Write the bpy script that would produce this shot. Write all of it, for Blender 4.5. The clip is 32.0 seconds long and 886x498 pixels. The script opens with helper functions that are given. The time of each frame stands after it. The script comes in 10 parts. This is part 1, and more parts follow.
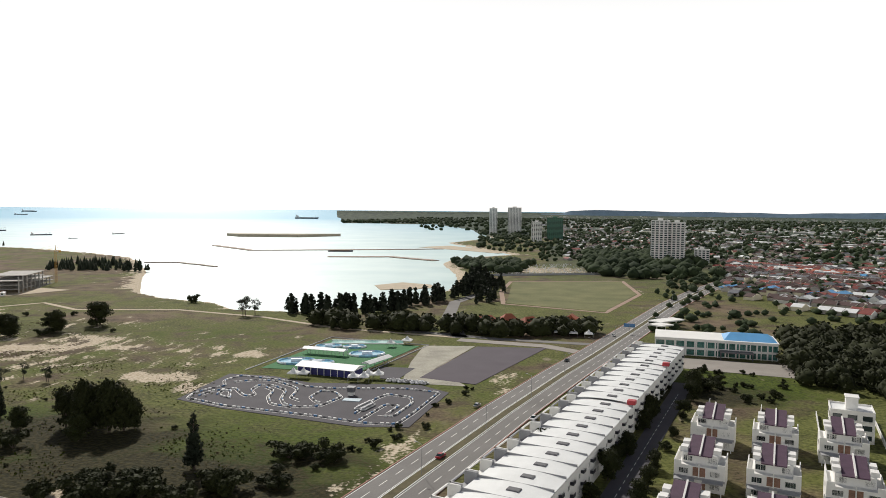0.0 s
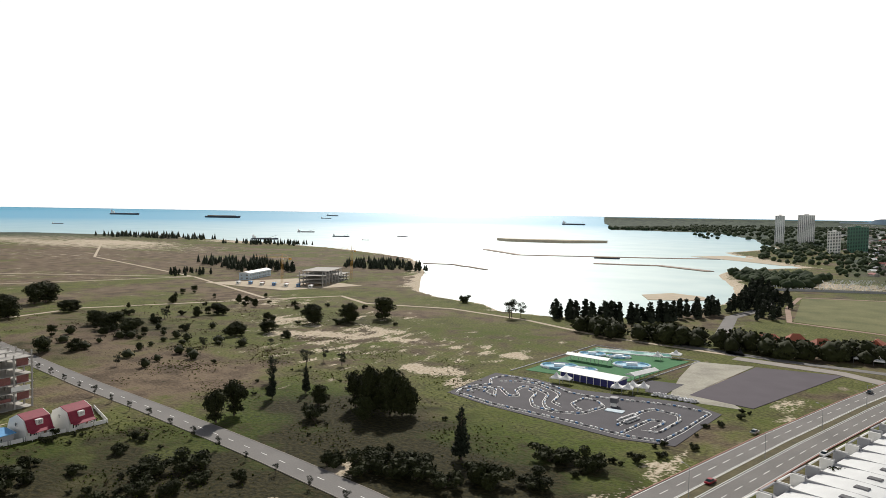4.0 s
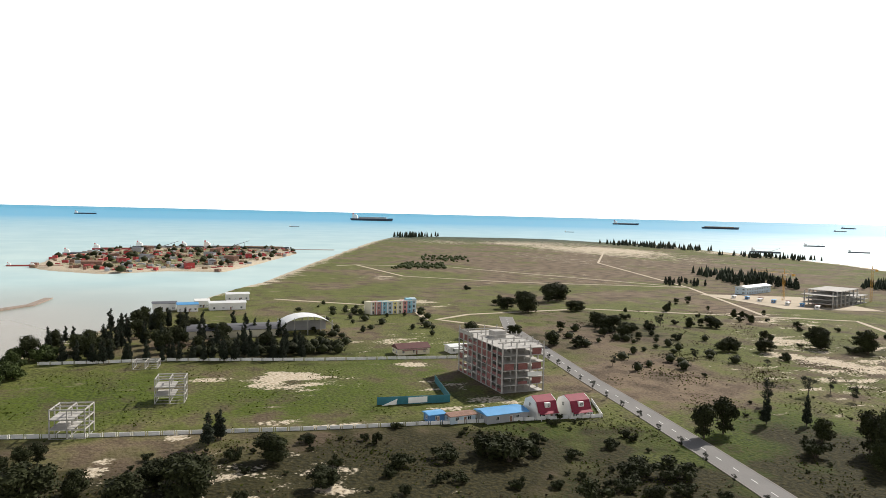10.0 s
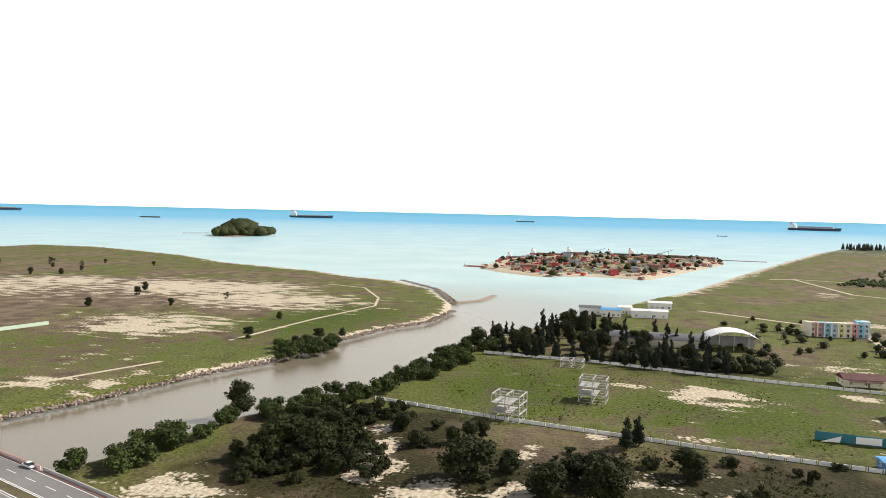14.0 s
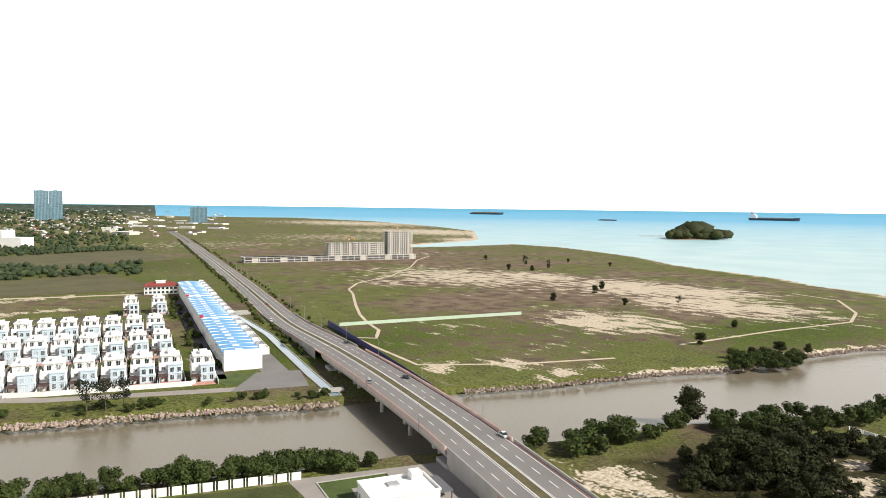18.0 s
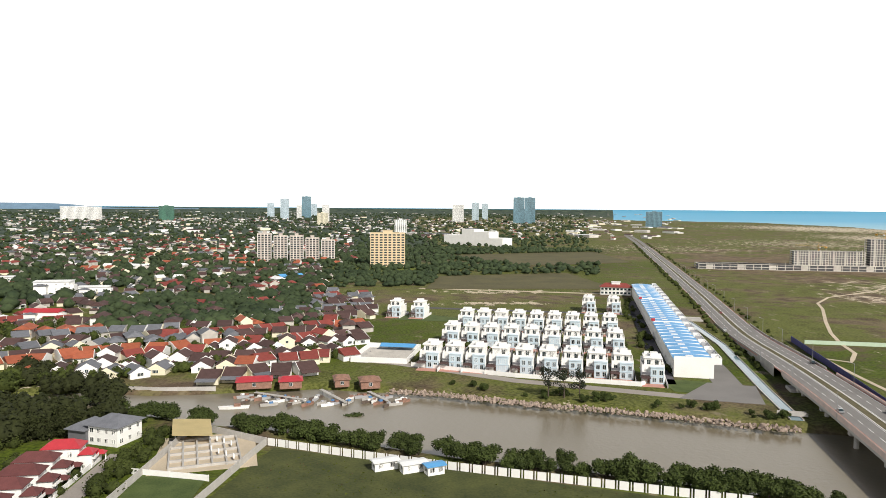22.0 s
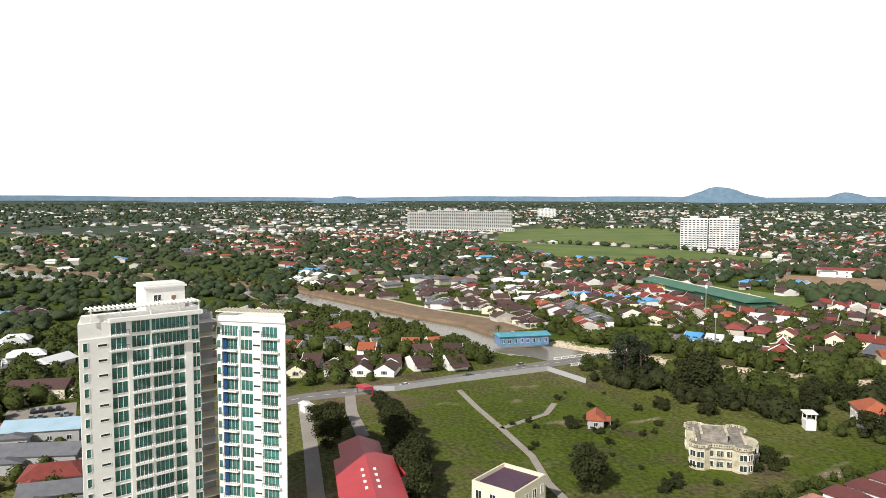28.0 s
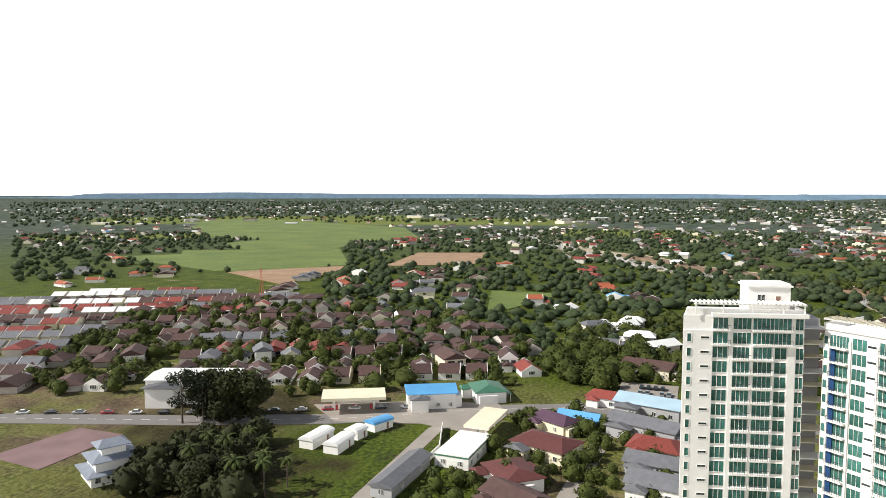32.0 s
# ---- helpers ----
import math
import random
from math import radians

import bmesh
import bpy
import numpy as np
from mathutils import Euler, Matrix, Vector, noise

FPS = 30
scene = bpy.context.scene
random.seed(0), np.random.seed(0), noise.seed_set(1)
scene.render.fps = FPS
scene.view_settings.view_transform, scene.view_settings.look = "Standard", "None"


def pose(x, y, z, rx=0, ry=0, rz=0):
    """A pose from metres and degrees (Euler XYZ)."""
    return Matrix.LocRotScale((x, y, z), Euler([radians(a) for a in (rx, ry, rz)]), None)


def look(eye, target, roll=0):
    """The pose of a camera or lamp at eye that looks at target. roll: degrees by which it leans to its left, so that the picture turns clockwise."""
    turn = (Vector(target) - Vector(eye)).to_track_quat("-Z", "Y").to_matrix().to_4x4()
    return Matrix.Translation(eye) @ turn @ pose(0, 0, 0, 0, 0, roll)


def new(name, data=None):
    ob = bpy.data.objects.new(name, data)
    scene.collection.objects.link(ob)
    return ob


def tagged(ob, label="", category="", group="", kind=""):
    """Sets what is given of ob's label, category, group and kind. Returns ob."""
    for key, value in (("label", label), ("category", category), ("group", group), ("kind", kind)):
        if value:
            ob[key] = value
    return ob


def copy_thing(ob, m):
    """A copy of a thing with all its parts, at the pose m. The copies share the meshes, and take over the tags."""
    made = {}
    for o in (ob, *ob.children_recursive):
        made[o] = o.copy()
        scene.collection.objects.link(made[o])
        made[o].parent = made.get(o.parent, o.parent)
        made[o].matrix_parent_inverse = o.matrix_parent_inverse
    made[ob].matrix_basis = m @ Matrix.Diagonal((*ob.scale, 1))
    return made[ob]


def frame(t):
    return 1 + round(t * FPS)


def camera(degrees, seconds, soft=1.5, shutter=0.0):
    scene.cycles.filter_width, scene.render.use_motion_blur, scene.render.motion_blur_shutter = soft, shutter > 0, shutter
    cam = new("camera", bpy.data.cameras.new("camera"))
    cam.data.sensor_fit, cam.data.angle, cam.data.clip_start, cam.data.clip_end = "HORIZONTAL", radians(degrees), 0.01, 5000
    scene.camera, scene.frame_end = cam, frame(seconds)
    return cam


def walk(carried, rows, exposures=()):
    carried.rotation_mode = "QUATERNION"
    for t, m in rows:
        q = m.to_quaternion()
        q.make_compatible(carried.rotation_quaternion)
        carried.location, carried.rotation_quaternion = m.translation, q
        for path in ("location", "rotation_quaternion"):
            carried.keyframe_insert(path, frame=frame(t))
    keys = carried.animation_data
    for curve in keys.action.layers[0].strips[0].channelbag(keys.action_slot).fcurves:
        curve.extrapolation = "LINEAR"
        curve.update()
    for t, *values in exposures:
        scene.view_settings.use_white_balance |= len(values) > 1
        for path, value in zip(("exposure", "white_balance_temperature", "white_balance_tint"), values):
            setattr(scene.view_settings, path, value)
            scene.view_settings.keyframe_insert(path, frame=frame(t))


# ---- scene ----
cam = camera(64.84, 32.0, soft=0.65)
EYE = (0.0, 0.0, 75.0)
# seconds, heading (degrees, counter-clockwise from +y), pitch, roll
TURN = [
    (0, 9.93, -3.16, 0.57), (0.5, 12.39, -3.14, 0.66), (1, 15.03, -3.08, 0.65), (1.5, 17.71, -3.04, 0.68),
    (2, 20.49, -2.99, 0.72), (2.5, 23.35, -2.96, 0.75), (4.5, 34.33, -2.94, 1.01), (5, 37.25, -2.95, 1.04),
    (5.5, 40.45, -2.95, 1.07), (6, 43.83, -2.95, 1.13), (6.5, 47.15, -2.92, 1.18), (7, 50.32, -2.91, 1.19),
    (7.5, 53.53, -2.90, 1.14), (8, 56.65, -2.88, 1.15), (8.5, 59.93, -2.87, 1.21), (9, 63.54, -2.86, 1.23),
    (9.5, 67.13, -2.86, 1.29), (10, 70.72, -2.86, 1.37), (10.5, 74.49, -2.87, 1.38), (11, 78.51, -2.86, 1.38),
    (11.5, 82.78, -2.86, 1.44), (12, 87.09, -2.90, 1.43), (12.5, 91.45, -2.90, 1.43), (13, 95.84, -2.92, 1.42),
    (13.5, 100.26, -2.97, 1.42), (14, 104.57, -2.97, 1.32), (14.5, 108.87, -3.01, 1.33), (16.5, 126.49, -3.21, 0.90),
    (17, 130.94, -3.26, 0.83), (17.5, 135.58, -3.31, 0.74), (18, 140.64, -3.38, 0.71), (18.5, 145.00, -3.40, 0.69),
    (19, 149.05, -3.38, 0.59), (19.5, 153.19, -3.36, 0.53), (20, 157.52, -3.33, 0.49), (20.5, 162.03, -3.32, 0.52),
    (21, 166.79, -3.33, 0.46), (21.5, 171.64, -3.36, 0.41), (22, 176.74, -3.38, 0.41), (22.5, 181.77, -3.42, 0.45),
    (23, 186.83, -3.47, 0.45), (23.5, 191.98, -3.52, 0.44), (24, 197.30, -3.57, 0.40), (24.5, 202.86, -3.65, 0.40),
    (25, 208.44, -3.74, 0.41), (25.5, 213.95, -3.83, 0.33), (27.5, 236.59, -4.15, 0.20), (28, 243.09, -4.21, 0.14),
    (28.5, 249.50, -4.27, 0.07), (29, 255.32, -4.31, 0.06), (29.5, 260.48, -4.36, -0.07), (30, 266.25, -4.38, -0.09),
    (30.5, 272.18, -4.40, -0.09), (31, 278.18, -4.42, -0.02), (31.5, 284.15, -4.43, 0.01), (32, 290.21, -4.44, -0.00),
]


def aim(yaw, pitch):
    a, b = radians(yaw), radians(pitch)
    return (EYE[0] - math.sin(a) * math.cos(b), EYE[1] + math.cos(a) * math.cos(b), EYE[2] + math.sin(b))


walk(cam, [(t, look(EYE, aim(yaw, pitch), roll)) for t, yaw, pitch, roll in TURN], [(0.0, -0.3), (5.0, -0.22), (12.0, 0.22), (17.0, 0.34), (19.0, 0.28), (22.0, 0.05), (24.0, -0.05), (28.0, 0.15), (32.0, 0.33)])

# ---- light ----
SUN_AZ, SUN_EL = 30.0, 38.0
world = bpy.data.worlds.new("world")
scene.world = world
world.use_nodes = True
wn, wl = world.node_tree.nodes, world.node_tree.links
sky = wn.new("ShaderNodeTexSky")
sky.sky_type = "NISHITA"
sky.sun_disc = False
sky.sun_elevation = radians(SUN_EL)
sky.sun_rotation = radians(-SUN_AZ)
sky.air_density, sky.dust_density, sky.ozone_density = 0.8, 1.2, 1.0
veil = wn.new("ShaderNodeMix")
veil.data_type = "RGBA"
veil.inputs[7].default_value = (32.0, 31.5, 30.6, 1)
# haze is thickest towards the horizon
wco, wsep, wmap = wn.new("ShaderNodeTexCoord"), wn.new("ShaderNodeSeparateXYZ"), wn.new("ShaderNodeMapRange")
wmap.interpolation_type = "SMOOTHSTEP"
wmap.inputs["From Min"].default_value, wmap.inputs["From Max"].default_value = 0.2, 0.6
wmap.inputs["To Min"].default_value, wmap.inputs["To Max"].default_value = 0.8, 0.0
wl.new(wco.outputs["Generated"], wsep.inputs[0])
wl.new(wsep.outputs[2], wmap.inputs["Value"])
wl.new(wmap.outputs["Result"], veil.inputs[0])
wl.new(sky.outputs[0], veil.inputs[6])
wl.new(veil.outputs[2], wn["Background"].inputs[0])
wn["Background"].inputs[1].default_value = 0.05
lamp = bpy.data.lights.new("sun", "SUN")
lamp.energy, lamp.angle, lamp.color = 4.8, radians(0.8), (1.0, 0.95, 0.87)
sun = new("sun", lamp)
sun.matrix_world = look((-1000 * math.sin(radians(SUN_AZ)) * math.cos(radians(SUN_EL)), 1000 * math.cos(radians(SUN_AZ)) * math.cos(radians(SUN_EL)), 1000 * math.sin(radians(SUN_EL))), (0, 0, 0))

# ---- materials ----
MATS = {}


def mat(name, c, rough=0.8, metal=0.0, var=0.14, size=3.0, fine=0.25, rnd=0.0, bump=0.0, c2=None, spec=0.4):
    """A painted, plastered or natural surface: two scales of noise over a base colour, with grain."""
    if name in MATS:
        return MATS[name]
    m = bpy.data.materials.new(name)
    m.use_nodes = True
    n, l = m.node_tree.nodes, m.node_tree.links
    b = n["Principled BSDF"]
    b.inputs["Roughness"].default_value, b.inputs["Metallic"].default_value = rough, metal
    b.inputs["Specular IOR Level"].default_value = spec
    co = n.new("ShaderNodeTexCoord")
    big, small = n.new("ShaderNodeTexNoise"), n.new("ShaderNodeTexNoise")
    big.inputs["Scale"].default_value, small.inputs["Scale"].default_value = 1 / size, 1 / fine
    big.inputs["Detail"].default_value, small.inputs["Detail"].default_value = 4, 2
    add = n.new("ShaderNodeMath")
    add.operation = "MULTIPLY_ADD"
    add.inputs[1].default_value, add.inputs[2].default_value = 0.4, 0.0
    l.new(co.outputs["Object"], big.inputs["Vector"])
    l.new(co.outputs["Object"], small.inputs["Vector"])
    l.new(small.outputs["Fac"], add.inputs[0])
    s = n.new("ShaderNodeMath")
    s.operation = "MULTIPLY_ADD"
    s.inputs[1].default_value = 0.6
    l.new(big.outputs["Fac"], s.inputs[0])
    l.new(add.outputs[0], s.inputs[2])
    ramp = n.new("ShaderNodeValToRGB")
    ramp.color_ramp.elements[0].position, ramp.color_ramp.elements[1].position = 0.32, 0.68
    lo = [v * (1 - var) for v in c]
    hi = list(c2) if c2 else [min(v * (1 + var), 0.95) for v in c]
    ramp.color_ramp.elements[0].color, ramp.color_ramp.elements[1].color = (*lo, 1), (*hi, 1)
    l.new(s.outputs[0], ramp.inputs[0])
    out = ramp.outputs[0]
    if rnd:
        oi, ge = n.new("ShaderNodeObjectInfo"), n.new("ShaderNodeNewGeometry")
        ad = n.new("ShaderNodeMath")
        ad.operation = "ADD"
        l.new(oi.outputs["Random"], ad.inputs[0])
        l.new(ge.outputs["Random Per Island"], ad.inputs[1])
        ma = n.new("ShaderNodeMath")
        ma.operation = "MULTIPLY_ADD"
        ma.inputs[1].default_value, ma.inputs[2].default_value = rnd, 1 - rnd
        l.new(ad.outputs[0], ma.inputs[0])
        hs = n.new("ShaderNodeHueSaturation")
        l.new(ma.outputs[0], hs.inputs["Value"])
        l.new(out, hs.inputs["Color"])
        out = hs.outputs[0]
    l.new(out, b.inputs["Base Color"])
    if bump:
        bp = n.new("ShaderNodeBump")
        bp.inputs["Strength"].default_value, bp.inputs["Distance"].default_value = bump, fine
        l.new(small.outputs["Fac"], bp.inputs["Height"])
        l.new(bp.outputs[0], b.inputs["Normal"])
    MATS[name] = m
    return m


WHITE = mat("white_render", (0.78, 0.77, 0.74), 0.7, var=0.06, size=6, fine=0.6)
CREAM = mat("cream_render", (0.72, 0.66, 0.50), 0.75, var=0.08, size=6, fine=0.6)
YELLOW = mat("yellow_render", (0.60, 0.48, 0.31), 0.75, var=0.08, size=6)
PALEBLUE = mat("pale_blue_render", (0.50, 0.60, 0.66), 0.7, var=0.06, size=6)
GREY = mat("grey_render", (0.36, 0.36, 0.37), 0.75, var=0.1, size=4)
DARKGREY = mat("dark_grey_render", (0.12, 0.12, 0.13), 0.7, var=0.1, size=4)
CONCRETE = mat("raw_concrete", (0.42, 0.40, 0.37), 0.85, var=0.18, size=5, fine=0.3, bump=0.3)
BRICKRED = mat("raw_brick", (0.22, 0.095, 0.085), 0.9, var=0.25, size=3, fine=0.3)
ASPHALT = mat("asphalt", (0.19, 0.18, 0.17), 0.9, var=0.15, size=14, fine=0.5)
DARKASPHALT = mat("dark_asphalt", (0.075, 0.07, 0.08), 0.9, var=0.18, size=10, fine=0.5)
PAVING = mat("paving", (0.30, 0.27, 0.24), 0.85, var=0.15, size=8, fine=0.5)
PAINT = mat("road_paint", (0.75, 0.75, 0.72), 0.6, var=0.1, size=2)
REDKERB = mat("red_kerb", (0.50, 0.26, 0.21), 0.8, var=0.15, size=3)
EARTH = mat("brown_earth", (0.28, 0.19, 0.12), 0.95, var=0.3, size=6, fine=0.6)
SAND = mat("pale_sand", (0.50, 0.42, 0.31), 0.95, var=0.15, size=9, fine=0.5)
ROCK = mat("riprap_rock", (0.30, 0.235, 0.19), 0.9, var=0.35, size=2, fine=0.3, rnd=0.25, bump=0.4)
TURF = mat("green_turf", (0.03, 0.16, 0.05), 0.9, var=0.15, size=8)
LAWN = mat("lawn", (0.05, 0.085, 0.015), 0.95, var=0.3, size=6, fine=0.5, c2=(0.09, 0.12, 0.03))
FIELD = mat("playing_field", (0.105, 0.125, 0.030), 0.95, var=0.3, size=25, fine=1.5, c2=(0.19, 0.18, 0.065))
PADDY = mat("paddy_field", (0.075, 0.140, 0.022), 0.95, var=0.25, size=60, fine=5, c2=(0.150, 0.190, 0.040))
REDROOF = mat("red_roof_tile", (0.21, 0.046, 0.036), 0.75, var=0.2, size=2, fine=0.3, rnd=0.25)
ORANGEROOF = mat("orange_roof_tile", (0.33, 0.092, 0.045), 0.75, var=0.2, size=2, fine=0.3, rnd=0.25)
BROWNROOF = mat("brown_roof_tile", (0.075, 0.042, 0.038), 0.8, var=0.25, size=2, fine=0.3, rnd=0.35)
GREYROOF = mat("grey_roof_tile", (0.13, 0.135, 0.15), 0.75, var=0.2, size=2, fine=0.3, rnd=0.35)
MAROON = mat("maroon_roof_tile", (0.115, 0.038, 0.036), 0.75, var=0.2, size=2, fine=0.3, rnd=0.2)
PURPLE = mat("purple_roof_tile", (0.085, 0.045, 0.075), 0.75, var=0.2, size=2, fine=0.3)
BLUEROOF = mat("blue_sheet_roof", (0.10, 0.33, 0.62), 0.5, var=0.12, size=5)
WHITEROOF = mat("white_sheet_roof", (0.74, 0.75, 0.74), 0.55, var=0.08, size=6)
REDSHEET = mat("red_sheet_roof", (0.42, 0.04, 0.05), 0.5, var=0.15, size=8, fine=0.8)
GREENSHEET = mat("green_sheet_roof", (0.055, 0.16, 0.105), 0.55, var=0.15, size=8)
RUST = mat("rusted_sheet", (0.25, 0.14, 0.10), 0.8, var=0.35, size=2, fine=0.4)
STEEL = mat("grey_steel", (0.35, 0.36, 0.37), 0.45, 0.7, var=0.1)
DARKSTEEL = mat("dark_steel", (0.05, 0.05, 0.06), 0.5, 0.5, var=0.1)
HULL = mat("dark_hull", (0.06, 0.07, 0.09), 0.6, var=0.2, size=8)
REDHULL = mat("red_hull", (0.40, 0.05, 0.05), 0.6, var=0.25, size=5)
BLUEHULL = mat("blue_hull", (0.08, 0.20, 0.40), 0.5, var=0.2, size=3)
TENT = mat("white_canvas", (0.82, 0.82, 0.80), 0.7, var=0.04)
NAVY = mat("navy_sheet", (0.035, 0.035, 0.16), 0.6, var=0.2, size=5)
TEALSHEET = mat("teal_sheet", (0.03, 0.16, 0.20), 0.6, var=0.2, size=5)
PALEGREEN = mat("pale_green_sheet", (0.45, 0.55, 0.42), 0.6, var=0.15, size=5)
GLASS = mat("dark_window_glass", (0.03, 0.045, 0.05), 0.08, 0.0, var=0.3, size=3, rnd=0.45, spec=0.8)
GREENGLASS = mat("green_window_glass", (0.022, 0.075, 0.068), 0.08, 0.0, var=0.55, size=1.6, rnd=0.6, spec=0.8, c2=(0.075, 0.24, 0.21))
BLUEGLASS = mat("blue_tower_glass", (0.16, 0.28, 0.34), 0.15, 0.0, var=0.2, size=10, spec=0.8)
BARK = mat("bark", (0.10, 0.075, 0.06), 0.95, var=0.25, size=1)
LEAF = mat("dark_leaves", (0.026, 0.031, 0.008), 0.85, var=0.3, size=2, fine=0.4, rnd=0.35, spec=0.25)
MANGROVE = mat("mangrove_leaves", (0.042, 0.058, 0.013), 0.85, var=0.3, size=2, fine=0.4, rnd=0.35, spec=0.25)
NEEDLE = mat("casuarina_needles", (0.024, 0.031, 0.018), 0.85, var=0.3, size=2, fine=0.4, rnd=0.3, spec=0.2)
FARLEAF = mat("far_woods_leaves", (0.028, 0.044, 0.026), 0.9, var=0.35, size=40, fine=3, rnd=0.2, spec=0.1, c2=(0.056, 0.076, 0.034))
GARDEN = mat("garden_leaves", (0.032, 0.044, 0.010), 0.85, var=0.35, size=8, fine=0.5, rnd=0.4, spec=0.15, c2=(0.058, 0.072, 0.017))
CARPAINT = mat("car_paint", (0.55, 0.55, 0.56), 0.3, 0.2, var=0.05, rnd=0.5)


def ground_material():
    m = bpy.data.materials.new("open_ground")
    m.use_nodes = True
    n, l = m.node_tree.nodes, m.node_tree.links
    b = n["Principled BSDF"]
    b.inputs["Roughness"].default_value = 0.95
    b.inputs["Specular IOR Level"].default_value = 0.15
    co = n.new("ShaderNodeTexCoord")

    def noisy(scale, detail=4, stretch=None):
        t = n.new("ShaderNodeTexNoise")
        t.inputs["Scale"].default_value, t.inputs["Detail"].default_value = scale, detail
        src = co.outputs["Object"]
        if stretch:
            mp = n.new("ShaderNodeMapping")
            mp.inputs["Rotation"].default_value = (0, 0, stretch[0])
            mp.inputs["Scale"].default_value = (stretch[1], 1, 1)
            l.new(src, mp.inputs["Vector"])
            src = mp.outputs[0]
        l.new(src, t.inputs["Vector"])
        return t.outputs["Fac"]

    def attr(name):
        a = n.new("ShaderNodeAttribute")
        a.attribute_name = name
        return a.outputs["Fac"]

    def step(v, lo, hi):
        r = n.new("ShaderNodeMapRange")
        r.interpolation_type = "SMOOTHSTEP"
        r.inputs["From Min"].default_value, r.inputs["From Max"].default_value = lo, hi
        l.new(v, r.inputs["Value"])
        return r.outputs["Result"]

    def plus(a, b2, k=1.0):
        r = n.new("ShaderNodeMath")
        r.operation = "MULTIPLY_ADD"
        r.inputs[1].default_value = k
        l.new(b2, r.inputs[0])
        l.new(a, r.inputs[2])
        return r.outputs[0]

    def mix(f, a, b2):
        r = n.new("ShaderNodeMix")
        r.data_type = "RGBA"
        l.new(f, r.inputs[0])
        for i, v in ((6, a), (7, b2)):
            if isinstance(v, tuple):
                r.inputs[i].default_value = (*v, 1)
            else:
                l.new(v, r.inputs[i])
        return r.outputs[2]

    wide, mid, fine, streak = noisy(0.013), noisy(0.07, 5), noisy(0.7, 4), noisy(0.05, 6, (0.9, 2.6))
    grass = mix(step(plus(fine, mid, 0.6), 0.55, 1.05), (0.024, 0.040, 0.004), (0.094, 0.124, 0.013))
    olive = mix(step(plus(fine, mid, 0.5), 0.55, 0.95), (0.058, 0.068, 0.014), (0.150, 0.158, 0.044))
    dry = mix(step(plus(mid, fine, 0.5), 0.55, 0.95), (0.092, 0.066, 0.043), (0.205, 0.150, 0.098))
    c = mix(step(plus(plus(wide, mid, 0.5), attr("arid"), -0.3), 0.56, 0.80), dry, olive)
    c = mix(step(plus(plus(plus(mid, fine, 0.3), attr("lush"), 0.9), attr("arid"), -0.25), 0.80, 1.12), c, grass)
    c = mix(step(plus(plus(mid, fine, 0.6), attr("heath"), 0.62), 0.92, 1.22), c, mix(step(fine, 0.35, 0.7), (0.018, 0.018, 0.006), (0.056, 0.047, 0.017)))
    c = mix(step(plus(plus(streak, mid, 0.4), attr("heath"), -0.3), 0.82, 0.97), c, (0.21, 0.175, 0.115))
    c = mix(step(plus(fine, mid, 0.9), 0.76, 0.60), c, (0.026, 0.030, 0.009))
    c = mix(step(plus(plus(plus(streak, mid, 0.5), fine, 0.5), attr("bare"), 0.5), 1.28, 1.40), c, mix(step(fine, 0.3, 0.7), (0.40, 0.32, 0.22), (0.62, 0.54, 0.42)))
    c = mix(attr("forest"), c, mix(step(noisy(0.03, 6), 0.4, 0.6), (0.030, 0.048, 0.036), (0.070, 0.092, 0.060)))
    c = mix(attr("crop"), c, mix(step(mid, 0.35, 0.65), (0.085, 0.13, 0.022), (0.17, 0.18, 0.042)))
    l.new(c, b.inputs["Base Color"])
    bp = n.new("ShaderNodeBump")
    bp.inputs["Strength"].default_value, bp.inputs["Distance"].default_value = 0.6, 1.0
    l.new(fine, bp.inputs["Height"])
    l.new(bp.outputs[0], b.inputs["Normal"])
    return m


